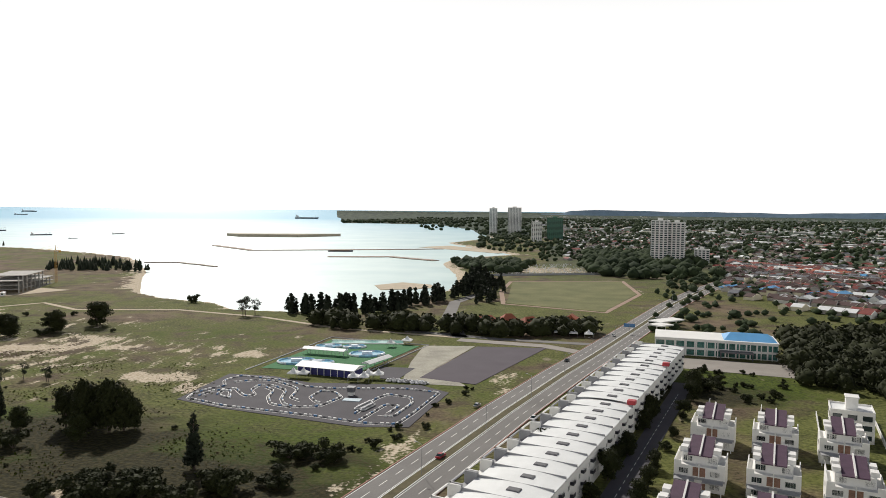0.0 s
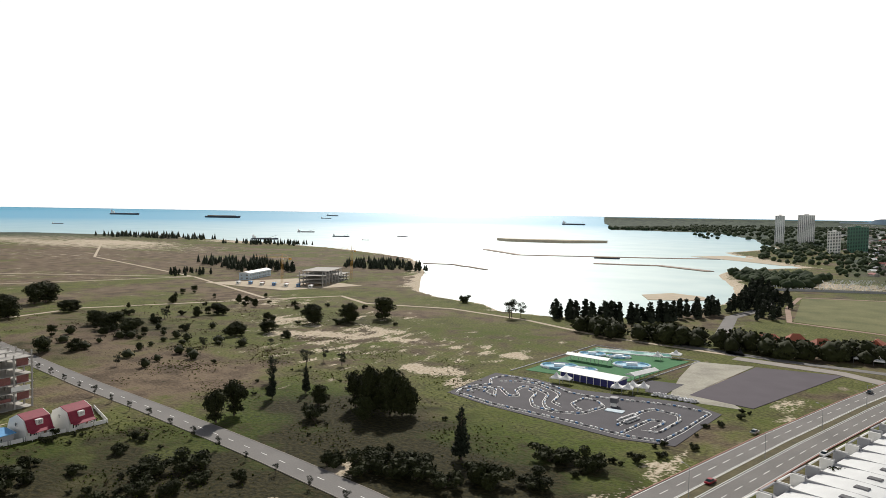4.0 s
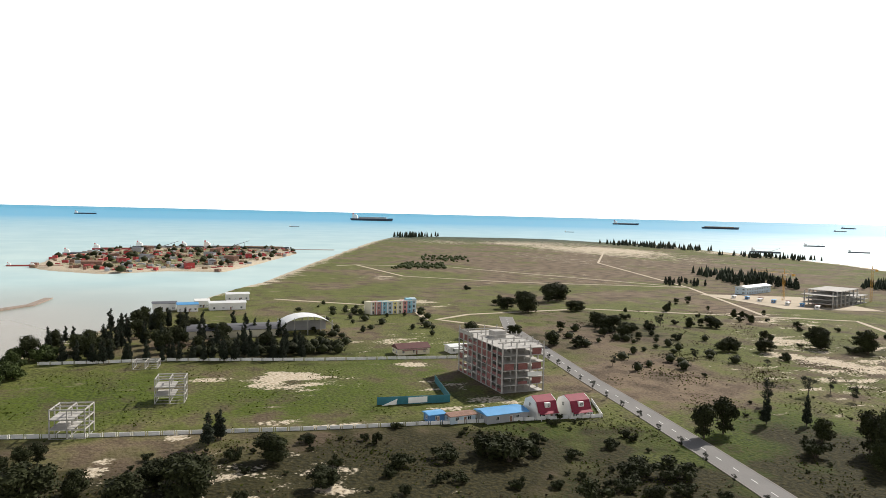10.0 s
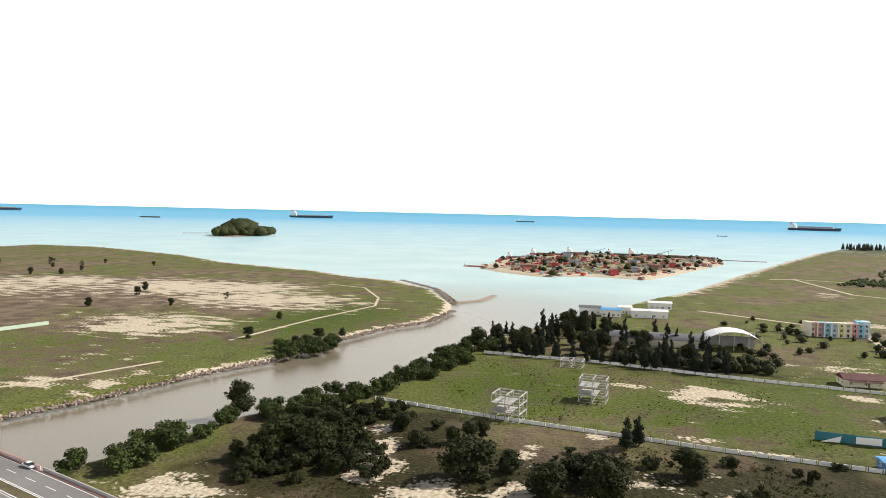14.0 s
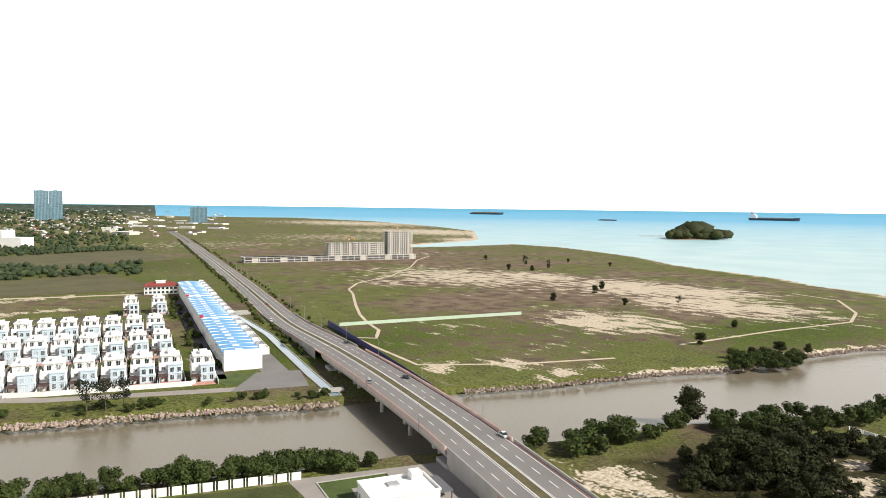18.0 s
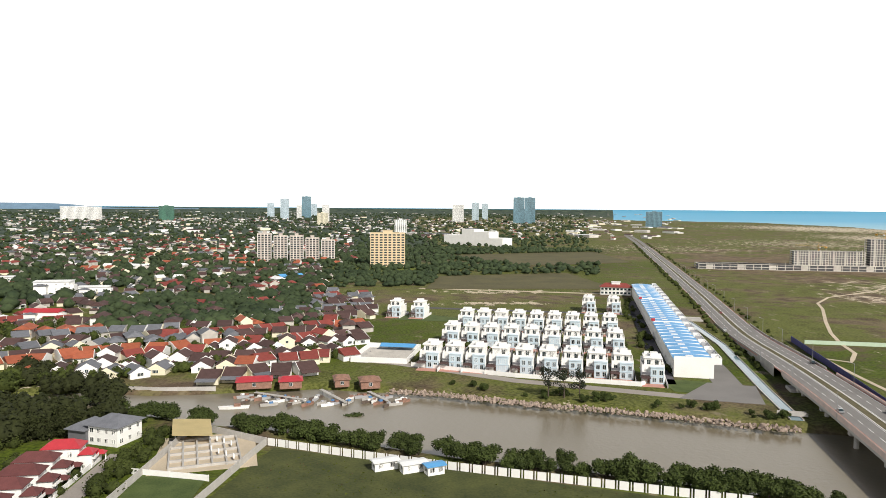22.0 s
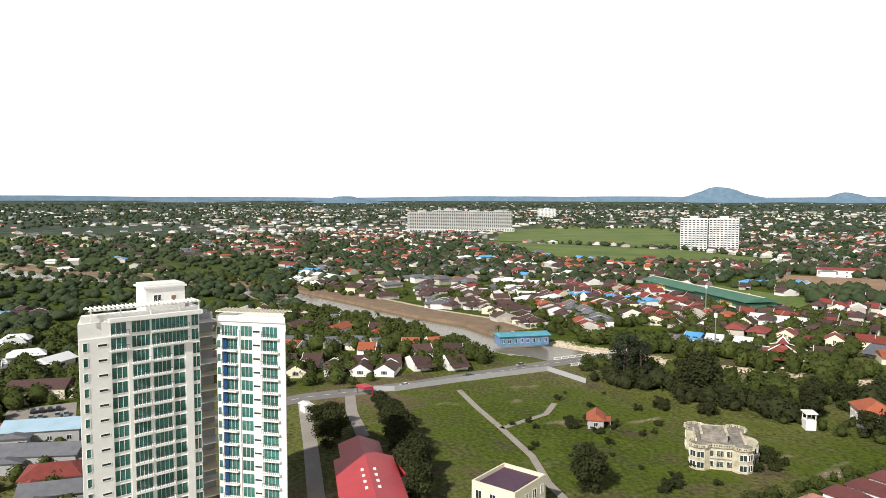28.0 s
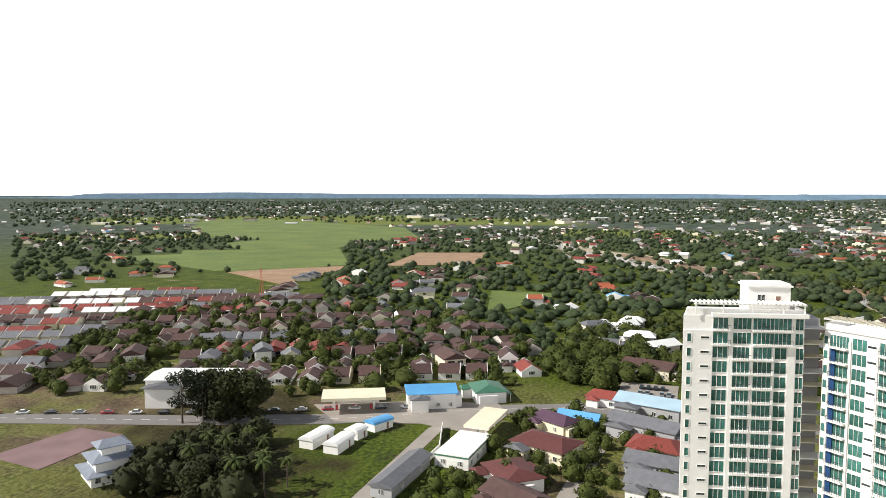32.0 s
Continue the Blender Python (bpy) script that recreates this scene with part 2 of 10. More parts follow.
def water_material():
    m = bpy.data.materials.new("open_water")
    m.use_nodes = True
    n, l = m.node_tree.nodes, m.node_tree.links
    b = n["Principled BSDF"]
    a = n.new("ShaderNodeAttribute")
    a.attribute_name = "silt"
    co = n.new("ShaderNodeTexCoord")
    sw = n.new("ShaderNodeTexNoise")
    sw.inputs["Scale"].default_value, sw.inputs["Detail"].default_value = 0.01, 5
    l.new(co.outputs["Object"], sw.inputs["Vector"])
    sea = n.new("ShaderNodeValToRGB")
    sea.color_ramp.elements[0].position, sea.color_ramp.elements[1].position = 0.35, 0.65
    sea.color_ramp.elements[0].color, sea.color_ramp.elements[1].color = (0.36, 0.52, 0.53, 1), (0.46, 0.60, 0.59, 1)
    l.new(sw.outputs["Fac"], sea.inputs[0])
    mx = n.new("ShaderNodeMix")
    mx.data_type = "RGBA"
    mx.inputs[7].default_value = (0.175, 0.150, 0.105, 1)
    l.new(a.outputs["Fac"], mx.inputs[0])
    l.new(sea.outputs[0], mx.inputs[6])
    # deep: sea turns bluer with distance from the eye, not with measured depth
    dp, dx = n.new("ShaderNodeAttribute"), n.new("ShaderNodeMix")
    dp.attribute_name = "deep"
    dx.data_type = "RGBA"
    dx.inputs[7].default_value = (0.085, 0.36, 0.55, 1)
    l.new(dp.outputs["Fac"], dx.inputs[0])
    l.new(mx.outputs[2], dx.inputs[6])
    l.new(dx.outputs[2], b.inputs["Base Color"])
    rg = n.new("ShaderNodeMapRange")
    rg.inputs["To Min"].default_value, rg.inputs["To Max"].default_value = 0.5, 0.26
    l.new(a.outputs["Fac"], rg.inputs["Value"])
    l.new(rg.outputs["Result"], b.inputs["Roughness"])
    b.inputs["IOR"].default_value = 1.33
    sp = n.new("ShaderNodeMapRange")
    sp.inputs["To Min"].default_value, sp.inputs["To Max"].default_value = 0.9, 0.3
    l.new(dp.outputs["Fac"], sp.inputs["Value"])
    l.new(sp.outputs["Result"], b.inputs["Specular IOR Level"])
    wv = n.new("ShaderNodeTexNoise")
    wv.inputs["Scale"].default_value, wv.inputs["Detail"].default_value = 0.5, 4
    l.new(co.outputs["Object"], wv.inputs["Vector"])
    bp = n.new("ShaderNodeBump")
    bp.inputs["Strength"].default_value, bp.inputs["Distance"].default_value = 0.22, 0.5
    l.new(wv.outputs["Fac"], bp.inputs["Height"])
    flat = n.new("ShaderNodeCombineXYZ")
    flat.inputs[2].default_value = 1.0
    l.new(flat.outputs[0], bp.inputs["Normal"])
    l.new(bp.outputs[0], b.inputs["Normal"])
    return m


# ---- mesh tools ----
GRID = math.degrees(math.atan2(-0.277, 0.961))  # turn that lays local y along the main road


def bowl(x, y):
    """Far ground rises very gently to the eye's height inside the reach of the lens: place, height and scale for a true place."""
    r = math.hypot(x, y)
    if r <= 1500:
        return x, y, 0.0, 1.0
    k = (1500 + 3400 * (1 - math.exp(-(r - 1500) / 3400))) / r
    return x * k, y * k, 75 * (1 - k), k


class Shape:
    """Collects faces for one mesh."""

    def __init__(self):
        self.v, self.f, self.m = [], [], []

    def add(self, verts, faces, mi=0):
        k = len(self.v)
        self.v += [tuple(p) for p in verts]
        self.f += [tuple(i + k for i in q) for q in faces]
        self.m += [mi] * len(faces)
        return self

    def box(self, x0, y0, z0, x1, y1, z1, mi=0, rot=0.0, at=(0, 0)):
        c, s = math.cos(radians(rot)), math.sin(radians(rot))
        pts = [(x, y, z) for z in (z0, z1) for x, y in ((x0, y0), (x1, y0), (x1, y1), (x0, y1))]
        pts = [(at[0] + x * c - y * s, at[1] + x * s + y * c, z) for x, y, z in pts]
        return self.add(pts, [(3, 2, 1, 0), (4, 5, 6, 7), (0, 1, 5, 4), (1, 2, 6, 5), (2, 3, 7, 6), (3, 0, 4, 7)], mi)

    def gable(self, x0, y0, x1, y1, z, h, t=0.18, mi=0, along="x", hip=0.0):
        """A pitched roof with thickness over a rectangle; hip pulls the ridge ends in."""
        if along == "x":
            ym = (y0 + y1) / 2
            ridge = [(x0 + hip, ym), (x1 - hip, ym)]
            base = [(x0, y0), (x1, y0), (x1, y1), (x0, y1)]
        else:
            xm = (x0 + x1) / 2
            ridge = [(xm, y0 + hip), (xm, y1 - hip)]
            base = [(x1, y0), (x1, y1), (x0, y1), (x0, y0)]
        pts = [(*p, z) for p in base] + [(*p, z + t) for p in base] + [(*p, z + t + h) for p in ridge]
        return self.add(pts, [(3, 2, 1, 0), (0, 1, 5, 4), (1, 2, 6, 5), (2, 3, 7, 6), (3, 0, 4, 7), (4, 5, 9, 8), (6, 7, 8, 9), (5, 6, 9), (7, 4, 8)], mi)

    def tube(self, p, q, r0, r1, n=6, mi=0, cap=True):
        p, q = Vector(p), Vector(q)
        d = (q - p).normalized()
        a = d.orthogonal().normalized()
        b = d.cross(a)
        ring = [(a * math.cos(2 * math.pi * i / n) + b * math.sin(2 * math.pi * i / n)) for i in range(n)]
        pts = [p + w * r0 for w in ring] + [q + w * r1 for w in ring]
        fs = [(i, (i + 1) % n, n + (i + 1) % n, n + i) for i in range(n)]
        if cap:
            fs += [tuple(range(n - 1, -1, -1)), tuple(range(n, 2 * n))]
        return self.add(pts, fs, mi)

    def prism(self, pts, z0, z1, mi=0):
        n = len(pts)
        if sum(pts[i][0] * pts[(i + 1) % n][1] - pts[(i + 1) % n][0] * pts[i][1] for i in range(n)) < 0:
            pts = pts[::-1]
        v = [(x, y, z0) for x, y in pts] + [(x, y, z1) for x, y in pts]
        return self.add(v, [tuple(range(n, 2 * n)), tuple(range(n - 1, -1, -1))] + [(i, (i + 1) % n, n + (i + 1) % n, n + i) for i in range(n)], mi)

    def ribbon(self, line, a, b, z0, z1, mi=0, lift=None):
        """A strip along a polyline between offsets a and b to its right, with thickness; lift gives extra height by place."""
        n = len(line)
        nor = []
        for i in range(n):
            d = (Vector(line[min(i + 1, n - 1)]) - Vector(line[max(i - 1, 0)])).normalized()
            nor.append(Vector((d.y, -d.x)))
        pts = []
        for (x, y), w in zip(line, nor):
            up = lift(x, y) if lift else 0.0
            for o in (a, b):
                for z in (z0, z1):
                    pts.append((x + w.x * o, y + w.y * o, z + up))
        fs = []
        for i in range(n - 1):
            k = 4 * i
            fs += [(k + 1, k + 3, k + 7, k + 5), (k, k + 1, k + 5, k + 4), (k + 3, k + 2, k + 6, k + 7)]
        fs += [(0, 2, 3, 1), (4 * n - 4, 4 * n - 3, 4 * n - 1, 4 * n - 2)]
        return self.add(pts, fs, mi)

    def mesh(self, name, *mats):
        me = bpy.data.meshes.new(name)
        me.from_pydata(self.v, [], self.f)
        for q in mats:
            me.materials.append(q)
        if len(mats) > 1:
            me.polygons.foreach_set("material_index", self.m)
        me.update()
        return me


def part(name, shape, material, parent=None, label="", kind=""):
    data = shape if isinstance(shape, bpy.types.Mesh) else shape.mesh(name, *(material if isinstance(material, tuple) else (material,)))
    ob = new(name, data)
    if parent is not None:
        ob.parent = parent
    return tagged(ob, label, kind=kind)


def thing(name, x, y, rot, label, category, group="", kind="", z=0.0):
    ob = new(name)
    ob.empty_display_size = 0.5
    bx, by, bz, k = bowl(x, y)
    ob.matrix_basis = Matrix.Translation((bx, by, bz + z * k)) @ Matrix.Rotation(radians(rot), 4, "Z") @ Matrix.Diagonal((k, k, k, 1))
    return tagged(ob, label, category, group, kind)


def put(ob, x, y, rot=0.0, s=1.0, z=0.0, label=""):
    """Another of the same thing."""
    bx, by, bz, k = bowl(x, y)
    made = copy_thing(ob, Matrix.Translation((bx, by, bz + z * k)) @ Matrix.Rotation(radians(rot), 4, "Z"))
    made.scale = (s * k, s * k, s * k)
    return tagged(made, label)


def solo(name, shape, material, label, category, group="", kind="", x=0.0, y=0.0, rot=0.0, z=0.0):
    """A thing of one mesh."""
    ob = part(name, shape, material)
    bx, by, bz, k = bowl(x, y)
    ob.matrix_basis = Matrix.Translation((bx, by, bz + z * k)) @ Matrix.Rotation(radians(rot), 4, "Z") @ Matrix.Diagonal((k, k, k, 1))
    return tagged(ob, label, category, group, kind)


def inside(poly, xs, ys):
    r = np.zeros(np.shape(xs), bool)
    n = len(poly)
    for i in range(n):
        (x0, y0), (x1, y1) = poly[i], poly[(i + 1) % n]
        if y0 == y1:
            continue
        r ^= ((y0 > ys) != (y1 > ys)) & (xs < (x1 - x0) * (ys - y0) / (y1 - y0) + x0)
    return r


def shore_distance(poly, xs, ys):
    best = np.full(np.shape(xs), 1e9)
    n = len(poly)
    for i in range(n):
        (x0, y0), (x1, y1) = poly[i], poly[(i + 1) % n]
        dx, dy = x1 - x0, y1 - y0
        t = np.clip(((xs - x0) * dx + (ys - y0) * dy) / (dx * dx + dy * dy), 0, 1)
        best = np.minimum(best, np.hypot(xs - x0 - t * dx, ys - y0 - t * dy))
    return best


def scatter(poly, count, rng, keep=None):
    """Points at random inside a polygon, those that keep allows."""
    xs, ys = [p[0] for p in poly], [p[1] for p in poly]
    dice = np.random.default_rng(rng.randrange(1 << 30))
    x, y = dice.uniform(min(xs), max(xs), count * 12), dice.uniform(min(ys), max(ys), count * 12)
    ok = inside(poly, x, y)
    if keep is not None:
        ok &= keep(x, y)
    return list(zip(x[ok][:count].tolist(), y[ok][:count].tolist()))

# ---- ground and water ----
BAY = [(-19500, 56700), (-1370, 4143), (-1255, 3795), (-691, 3694), (-395, 2844), (-205, 1979), (-278, 1632), (-156, 1359), (-87, 1222), (-175, 1082), (-173, 985), (-130, 830), (-112, 735), (-110, 654), (-126, 580), (-140, 529), (-182, 495), (-201, 486), (-245, 488), (-276, 519), (-303, 527), (-330, 535), (-375, 567), (-435, 661), (-496, 762), (-584, 883), (-649, 962), (-765, 1033), (-924, 1106)]
CAPE = [(-1180, 1200), (-1490, 1230), (-1765, 1290), (-1924, 1193), (-2154, 1128), (-2187, 992), (-2251, 729), (-2178, 594), (-1797, 431), (-1354, 270), (-1226, 226)]
SOUTH_BANK = [(-1030, 156), (-749, 61), (-686, 29), (-598, -4), (-539, -29), (-432, -73), (-391, -86), (-332, -95), (-291, -103), (-261, -118), (-223, -135), (-197, -143), (-150, -160), (-123, -172), (-95, -180), (-66, -192), (-34, -204), (5, -219), (47, -240), (72, -246), (82, -252), (103, -259), (116, -262), (141, -258), (167, -239), (189, -224), (231, -208), (251, -198)]
UPSTREAM = [(302, -175), (334, -170), (379, -160), (424, -140), (464, -120), (568, -108), (636, -79), (705, 7), (829, 108), (939, 161), (1500, 420), (1520, 400), (949, 137), (904, 88), (760, 7), (685, -74), (577, -149), (477, -175), (411, -189), (367, -205), (317, -205)]
NORTH_BANK = [(291, -215), (251, -228), (228, -238), (199, -260), (168, -282), (134, -291), (100, -285), (77, -287), (36, -293), (5, -286), (-14, -281), (-55, -263), (-86, -253), (-124, -235), (-137, -231), (-187, -216), (-230, -198), (-266, -189), (-298, -177), (-315, -168), (-365, -164), (-428, -149), (-459, -132), (-519, -129), (-567, -139), (-617, -161), (-662, -182), (-730, -239)]
SPIT = [(-752, -307), (-798, -361), (-829, -446), (-864, -537), (-955, -659), (-1034, -831), (-1066, -925), (-1063, -1057), (-916, -1045), (-800, -1058), (-844, -1131), (-1140, -1253), (-1600, -1782), (-1799, -2224), (-2101, -3130), (-2144, -4111), (-1479, -4786), (-17700, -57300), (-52000, -30000), (-60000, 0), (-46000, 38000)]
SEA = BAY + CAPE + SOUTH_BANK + UPSTREAM + NORTH_BANK + SPIT
YARD = [(-965, -195), (-1173, -201), (-1301, -159), (-1413, -68), (-1446, 104), (-1383, 170), (-1262, 165), (-996, 72), (-888, 29), (-905, -36), (-868, -105), (-916, -164)]
RIVER = SOUTH_BANK[5:] + UPSTREAM + NORTH_BANK[:24]

# soft patches: x, y, reach along x, reach along y, strength
BARE = [(-273, 327, 34, 12, 1.15), (-171, 280, 16, 14, 1.05), (-159, 334, 12, 10, 1.2), (-300, 312, 26, 14, 1.0), (-250, 300, 60, 60, 0.55), (-200, 330, 70, 60, 0.5), (-231, 335, 20, 10, 0.95), (-185, 279, 14, 10, 0.95), (-154, 267, 12, 12, 0.9), (-336, 350, 40, 30, 0.8), (-300, 400, 60, 30, 0.5),
        (-262, 348, 40, 26, 0.8), (-125, 156, 14, 14, 0.6), (-289, 315, 26, 26, 0.7), (-128, 128, 6, 3, 1.1), (-50, 200, 10, 34, 0.7)]
BARE_SCRUB = [(-160, -121, 8, 5, 1.3), (-206, -73, 14, 6, 1.2), (-221, -86, 8, 4, 1.2), (-150, -58, 12, 10, 1.1), (-140, -30, 10, 12, 1.0), (-176, -50, 14, 12, 1.1), (-185, -25, 12, 8, 1.0), (-215, -27, 10, 6, 0.9), (-196, -43, 10, 8, 0.95), (-188, -70, 14, 10, 1.1), (-185, -2, 8, 8, 1.0), (-185, 35, 8, 8, 1.05), (-225, -79, 10, 6, 1.0), (-239, -7, 4, 6, 0.9), (-158, -112, 20, 22, 0.75), (-200, 15, 30, 40, 0.45)]
BARE_PLOT = [(-315, 37, 14, 18, 1.15), (-308, 40, 22, 28, 0.8), (-249, 26, 5, 16, 0.9), (-330, 99, 8, 12, 0.85), (-319, 6, 5, 12, 0.85), (-240, 47, 3, 20, 0.7), (-256, 112, 8, 14, 0.95), (-390, 110, 30, 40, 0.6)]
BARE_POINT = [(-363, -287, 26, 40, 1.1), (-390, -290, 45, 70, 0.9), (-520, -290, 70, 110, 0.95), (-570, -400, 90, 120, 0.95), (-586, -336, 70, 60, 1.0), (-570, -530, 60, 90, 0.95), (-500, -580, 110, 160, 0.85), (-236, -237, 16, 20, 0.85), (-206, -252, 14, 14, 0.9), (-245, -209, 30, 8, 0.8), (-395, -573, 30, 50, 0.7), (-280, -332, 40, 40, 0.45)]
BARE_CAPE = [(-1725, 824, 120, 130, 1.1), (-1415, 925, 220, 90, 1.2), (-1603, 1238, 130, 60, 1.2), (-1266, 1150, 160, 50, 1.1), (-959, 1150, 140, 40, 0.9), (-2001, 526, 120, 90, 0.8), (-1784, 625, 200, 120, 0.6), (-1420, 842, 420, 130, 0.9), (-1750, 900, 300, 250, 0.7), (-1100, 620, 260, 120, 0.4), (-800, 420, 200, 90, 0.35)]
BARE_SHORE = [(-1350, -1700, 260, 420, 1.0), (-1116, -1221, 120, 160, 1.1), (-900, -1500, 300, 300, 0.6), (-1700, -2700, 400, 700, 0.9), (-60, -262, 16, 8, 0.5), (-180, -262, 14, 24, 0.7), (70, 690, 12, 60, 0.4), (-420, 420, 60, 60, 0.5), (-60, 335, 12, 40, 0.8), (-25, 310, 18, 40, 0.5), (-786, 202, 40, 30, 0.6), (-530, 130, 30, 30, 0.6), (-560, 180, 50, 16, 0.7)]
BARE_INLAND = [(-30, 900, 70, 60, 1.15), (0, 640, 30, 20, 0.4), (-250, 90, 14, 14, 0.5), (-290, 100, 20, 16, 0.6), (-80, -620, 90, 20, 0.7), (-75, -545, 70, 12, 0.8), (-430, 760, 20, 40, 0.6), (-1160, -1230, 120, 60, 0.9), (-300, -250, 60, 25, 0.4), (-600, -900, 200, 60, 0.6), (-500, -1300, 300, 200, 0.5)]
LUSH = [(75, 320, 30, 34, 0.9), (-150, -700, 160, 90, 0.4), (-260, -900, 160, 160, 0.45), (-300, -1250, 200, 200, 0.4), (40, -370, 60, 60, 0.5), (-140, 130, 90, 70, 0.6), (-190, -330, 150, 70, 0.5), (-270, 300, 120, 60, 0.3), (-330, 90, 90, 80, 0.35), (-420, 260, 200, 120, 0.25), (-60, 320, 80, 70, 0.35), (-220, -560, 120, 160, 0.3), (-160, 170, 50, 36, 0.9), (-110, 160, 44, 36, 1.0), (-215, 110, 24, 30, 0.6), (180, -130, 90, 60, 0.55), (90, -200, 60, 50, 0.6), (0, -180, 90, 40, 0.35), (-100, 175, 60, 60, 0.7), (-190, 200, 50, 40, 0.7), (-240, 180, 60, 30, 0.3), (-280, 40, 60, 70, 0.45), (-300, -40, 60, 50, 0.5), (-330, -280, 150, 90, 0.35), (-450, -200, 130, 60, 0.55),
        (-200, 380, 80, 50, 0.35), (20, 280, 60, 60, 0.2), (-350, -430, 120, 120, 0.2), (170, 90, 60, 50, 0.7), (450, 120, 200, 90, 0.6), (30, -420, 90, 90, 0.5), (330, -430, 80, 60, 0.6), (560, -640, 200, 160, 0.6)]

# dark low heath and undergrowth
HEATH = [(-175, -20, 44, 80, 1.1), (-190, 60, 46, 66, 1.05), (-140, 120, 70, 36, 0.95), (-190, -95, 40, 28, 1.0), (-225, -70, 34, 24, 0.9), (-115, 168, 60, 30, 1.15), (-90, 172, 30, 20, 1.1), (-160, 200, 44, 26, 1.0), (-72, 198, 16, 10, 0.9), (-195, 130, 40, 20, 0.6), (-170, 110, 40, 30, 0.65), (-130, 90, 40, 60, 0.6), (-380, 30, 40, 60, 0.7), (-375, 190, 60, 30, 0.5),
         (-400, 270, 80, 40, 0.5), (-300, 380, 40, 30, 0.5), (190, 150, 40, 30, 0.9), (150, 120, 40, 30, 0.8), (60, 300, 30, 20, 0.8)]

# dry brown stretches with little green
ARID = [(-520, -430, 170, 150, 1.0), (-1000, 600, 500, 300, 0.8), (-272, 198, 50, 36, 1.0), (-340, 235, 70, 40, 0.8), (-620, -900, 220, 300, 0.7), (-180, -20, 60, 90, 0.6)]


def patch(rows, xs, ys):
    v = np.zeros(np.shape(xs))
    for x, y, a, b, s in rows:
        v = np.maximum(v, s * np.exp(-(((xs - x) / a) ** 2 + ((ys - y) / b) ** 2)))
    return v


def polar(rings, spokes):
    ang = np.linspace(0, 2 * np.pi, spokes, endpoint=False)
    xs = np.outer(rings, -np.sin(ang)).ravel()
    ys = np.outer(rings, np.cos(ang)).ravel()
    r = np.hypot(xs, ys)
    k = np.where(r > 1500, (1500 + 3400 * (1 - np.exp(-(np.maximum(r, 1500) - 1500) / 3400))) / r, 1.0)
    k = np.where(r > 22000, (4891.8 + 85 * (1 - np.exp(-(np.maximum(r, 22000) - 22000) / 15000))) / r, k)
    n, s = len(rings), spokes
    i = np.arange((n - 1) * s)
    row, col = i // s, i % s
    nxt = row * s + (col + 1) % s
    quads = np.stack([row * s + col, nxt, nxt + s, row * s + col + s], -1)[:, ::-1]
    return xs, ys, r, k, quads


def sheet(name, co, quads, material, layers):
    me = bpy.data.meshes.new(name)
    me.vertices.add(len(co))
    me.vertices.foreach_set("co", co.astype(np.float32).ravel())
    me.loops.add(quads.size)
    me.loops.foreach_set("vertex_index", quads.astype(np.int32).ravel())
    me.polygons.add(len(quads))
    me.polygons.foreach_set("loop_start", np.arange(0, quads.size, 4, dtype=np.int32))
    me.update(calc_edges=True)
    me.polygons.foreach_set("use_smooth", np.ones(len(quads), bool))
    for key, vals in layers.items():
        me.attributes.new(key, "FLOAT", "POINT").data.foreach_set("value", vals.astype(np.float32))
    me.materials.append(material)
    return new(name, me)


rings = np.concatenate([[0.02, 20, 50, 80, 105, 125], np.exp(np.arange(math.log(138), math.log(1500), 0.009)), np.exp(np.arange(math.log(1500), math.log(50000), 0.035))])
gx, gy, gr, gk, gq = polar(rings, 640)
wet = inside(SEA, gx, gy)
reach = shore_distance(SEA, gx, gy) * np.where(wet, -1, 1)
yard_in = inside(YARD, gx, gy)
yard_d = shore_distance(YARD, gx, gy) * np.where(yard_in, 1, -1)
reach = np.maximum(reach, yard_d)
wob = np.array([noise.noise((x * 0.06, y * 0.06, 0.0)) for x, y in zip(gx.tolist(), gy.tolist())])
slope = np.where(gr > 1500, 0.05, 0.45)
gz = np.clip(-2.0 + (reach + wob * 1.5) * slope, -5, 0) - 0.10 * (wob + 1) * (reach > 6)
gz = np.where(wet & (gr > 2500), gz - 90 * np.clip(-reach / 400, 0, 1), gz)
beach = np.exp(-np.maximum(reach, 0) / np.where(gr > 700, 14, 6)) * (gr > 330) * 1.5
far_wood = np.clip((gr - 650) / 900, 0, 1) * ((gx > -400) & ~((gx < -120) & (gy < 0) & (gr < 3500)))
far_wood = np.where((gx < -60) & (gy < -300), np.clip((gr - 4500) / 2500, 0, 1), far_wood)
far_wood = np.where((gx < -30) & (gy > 0), np.clip((gr - 1800) / 500, 0, 1), far_wood)
bare = np.clip(np.maximum(patch(BARE + BARE_SCRUB + BARE_PLOT + BARE_POINT + BARE_CAPE + BARE_SHORE + BARE_INLAND, gx, gy), beach) + 0.55 * yard_in, 0, 1.6)
crop = np.zeros(len(gx))
for a0, a1, r0, r1 in ((292, 318, 1900, 2600), (278, 300, 1700, 2300), (300, 322, 1250, 1500), (268, 282, 1250, 1600), (222, 236, 1500, 2000), (176, 186, 780, 930)):
    az = np.degrees(np.arctan2(-gx, gy)) % 360
    crop = np.maximum(crop, np.clip(np.minimum(np.minimum(az - a0, a1 - az) / 2, np.minimum(gr - r0, r1 - gr) / 90), 0, 1))
ground = sheet("ground", np.stack([gx * gk, gy * gk, 75 * (1 - gk) + gz * gk], -1), gq, ground_material(), {"bare": bare, "lush": np.maximum(patch(LUSH, gx, gy), 0.75 * np.clip((gx - 240) / 60, 0, 1)), "forest": far_wood, "crop": crop, "heath": patch(HEATH, gx, gy), "arid": patch(ARID, gx, gy)})
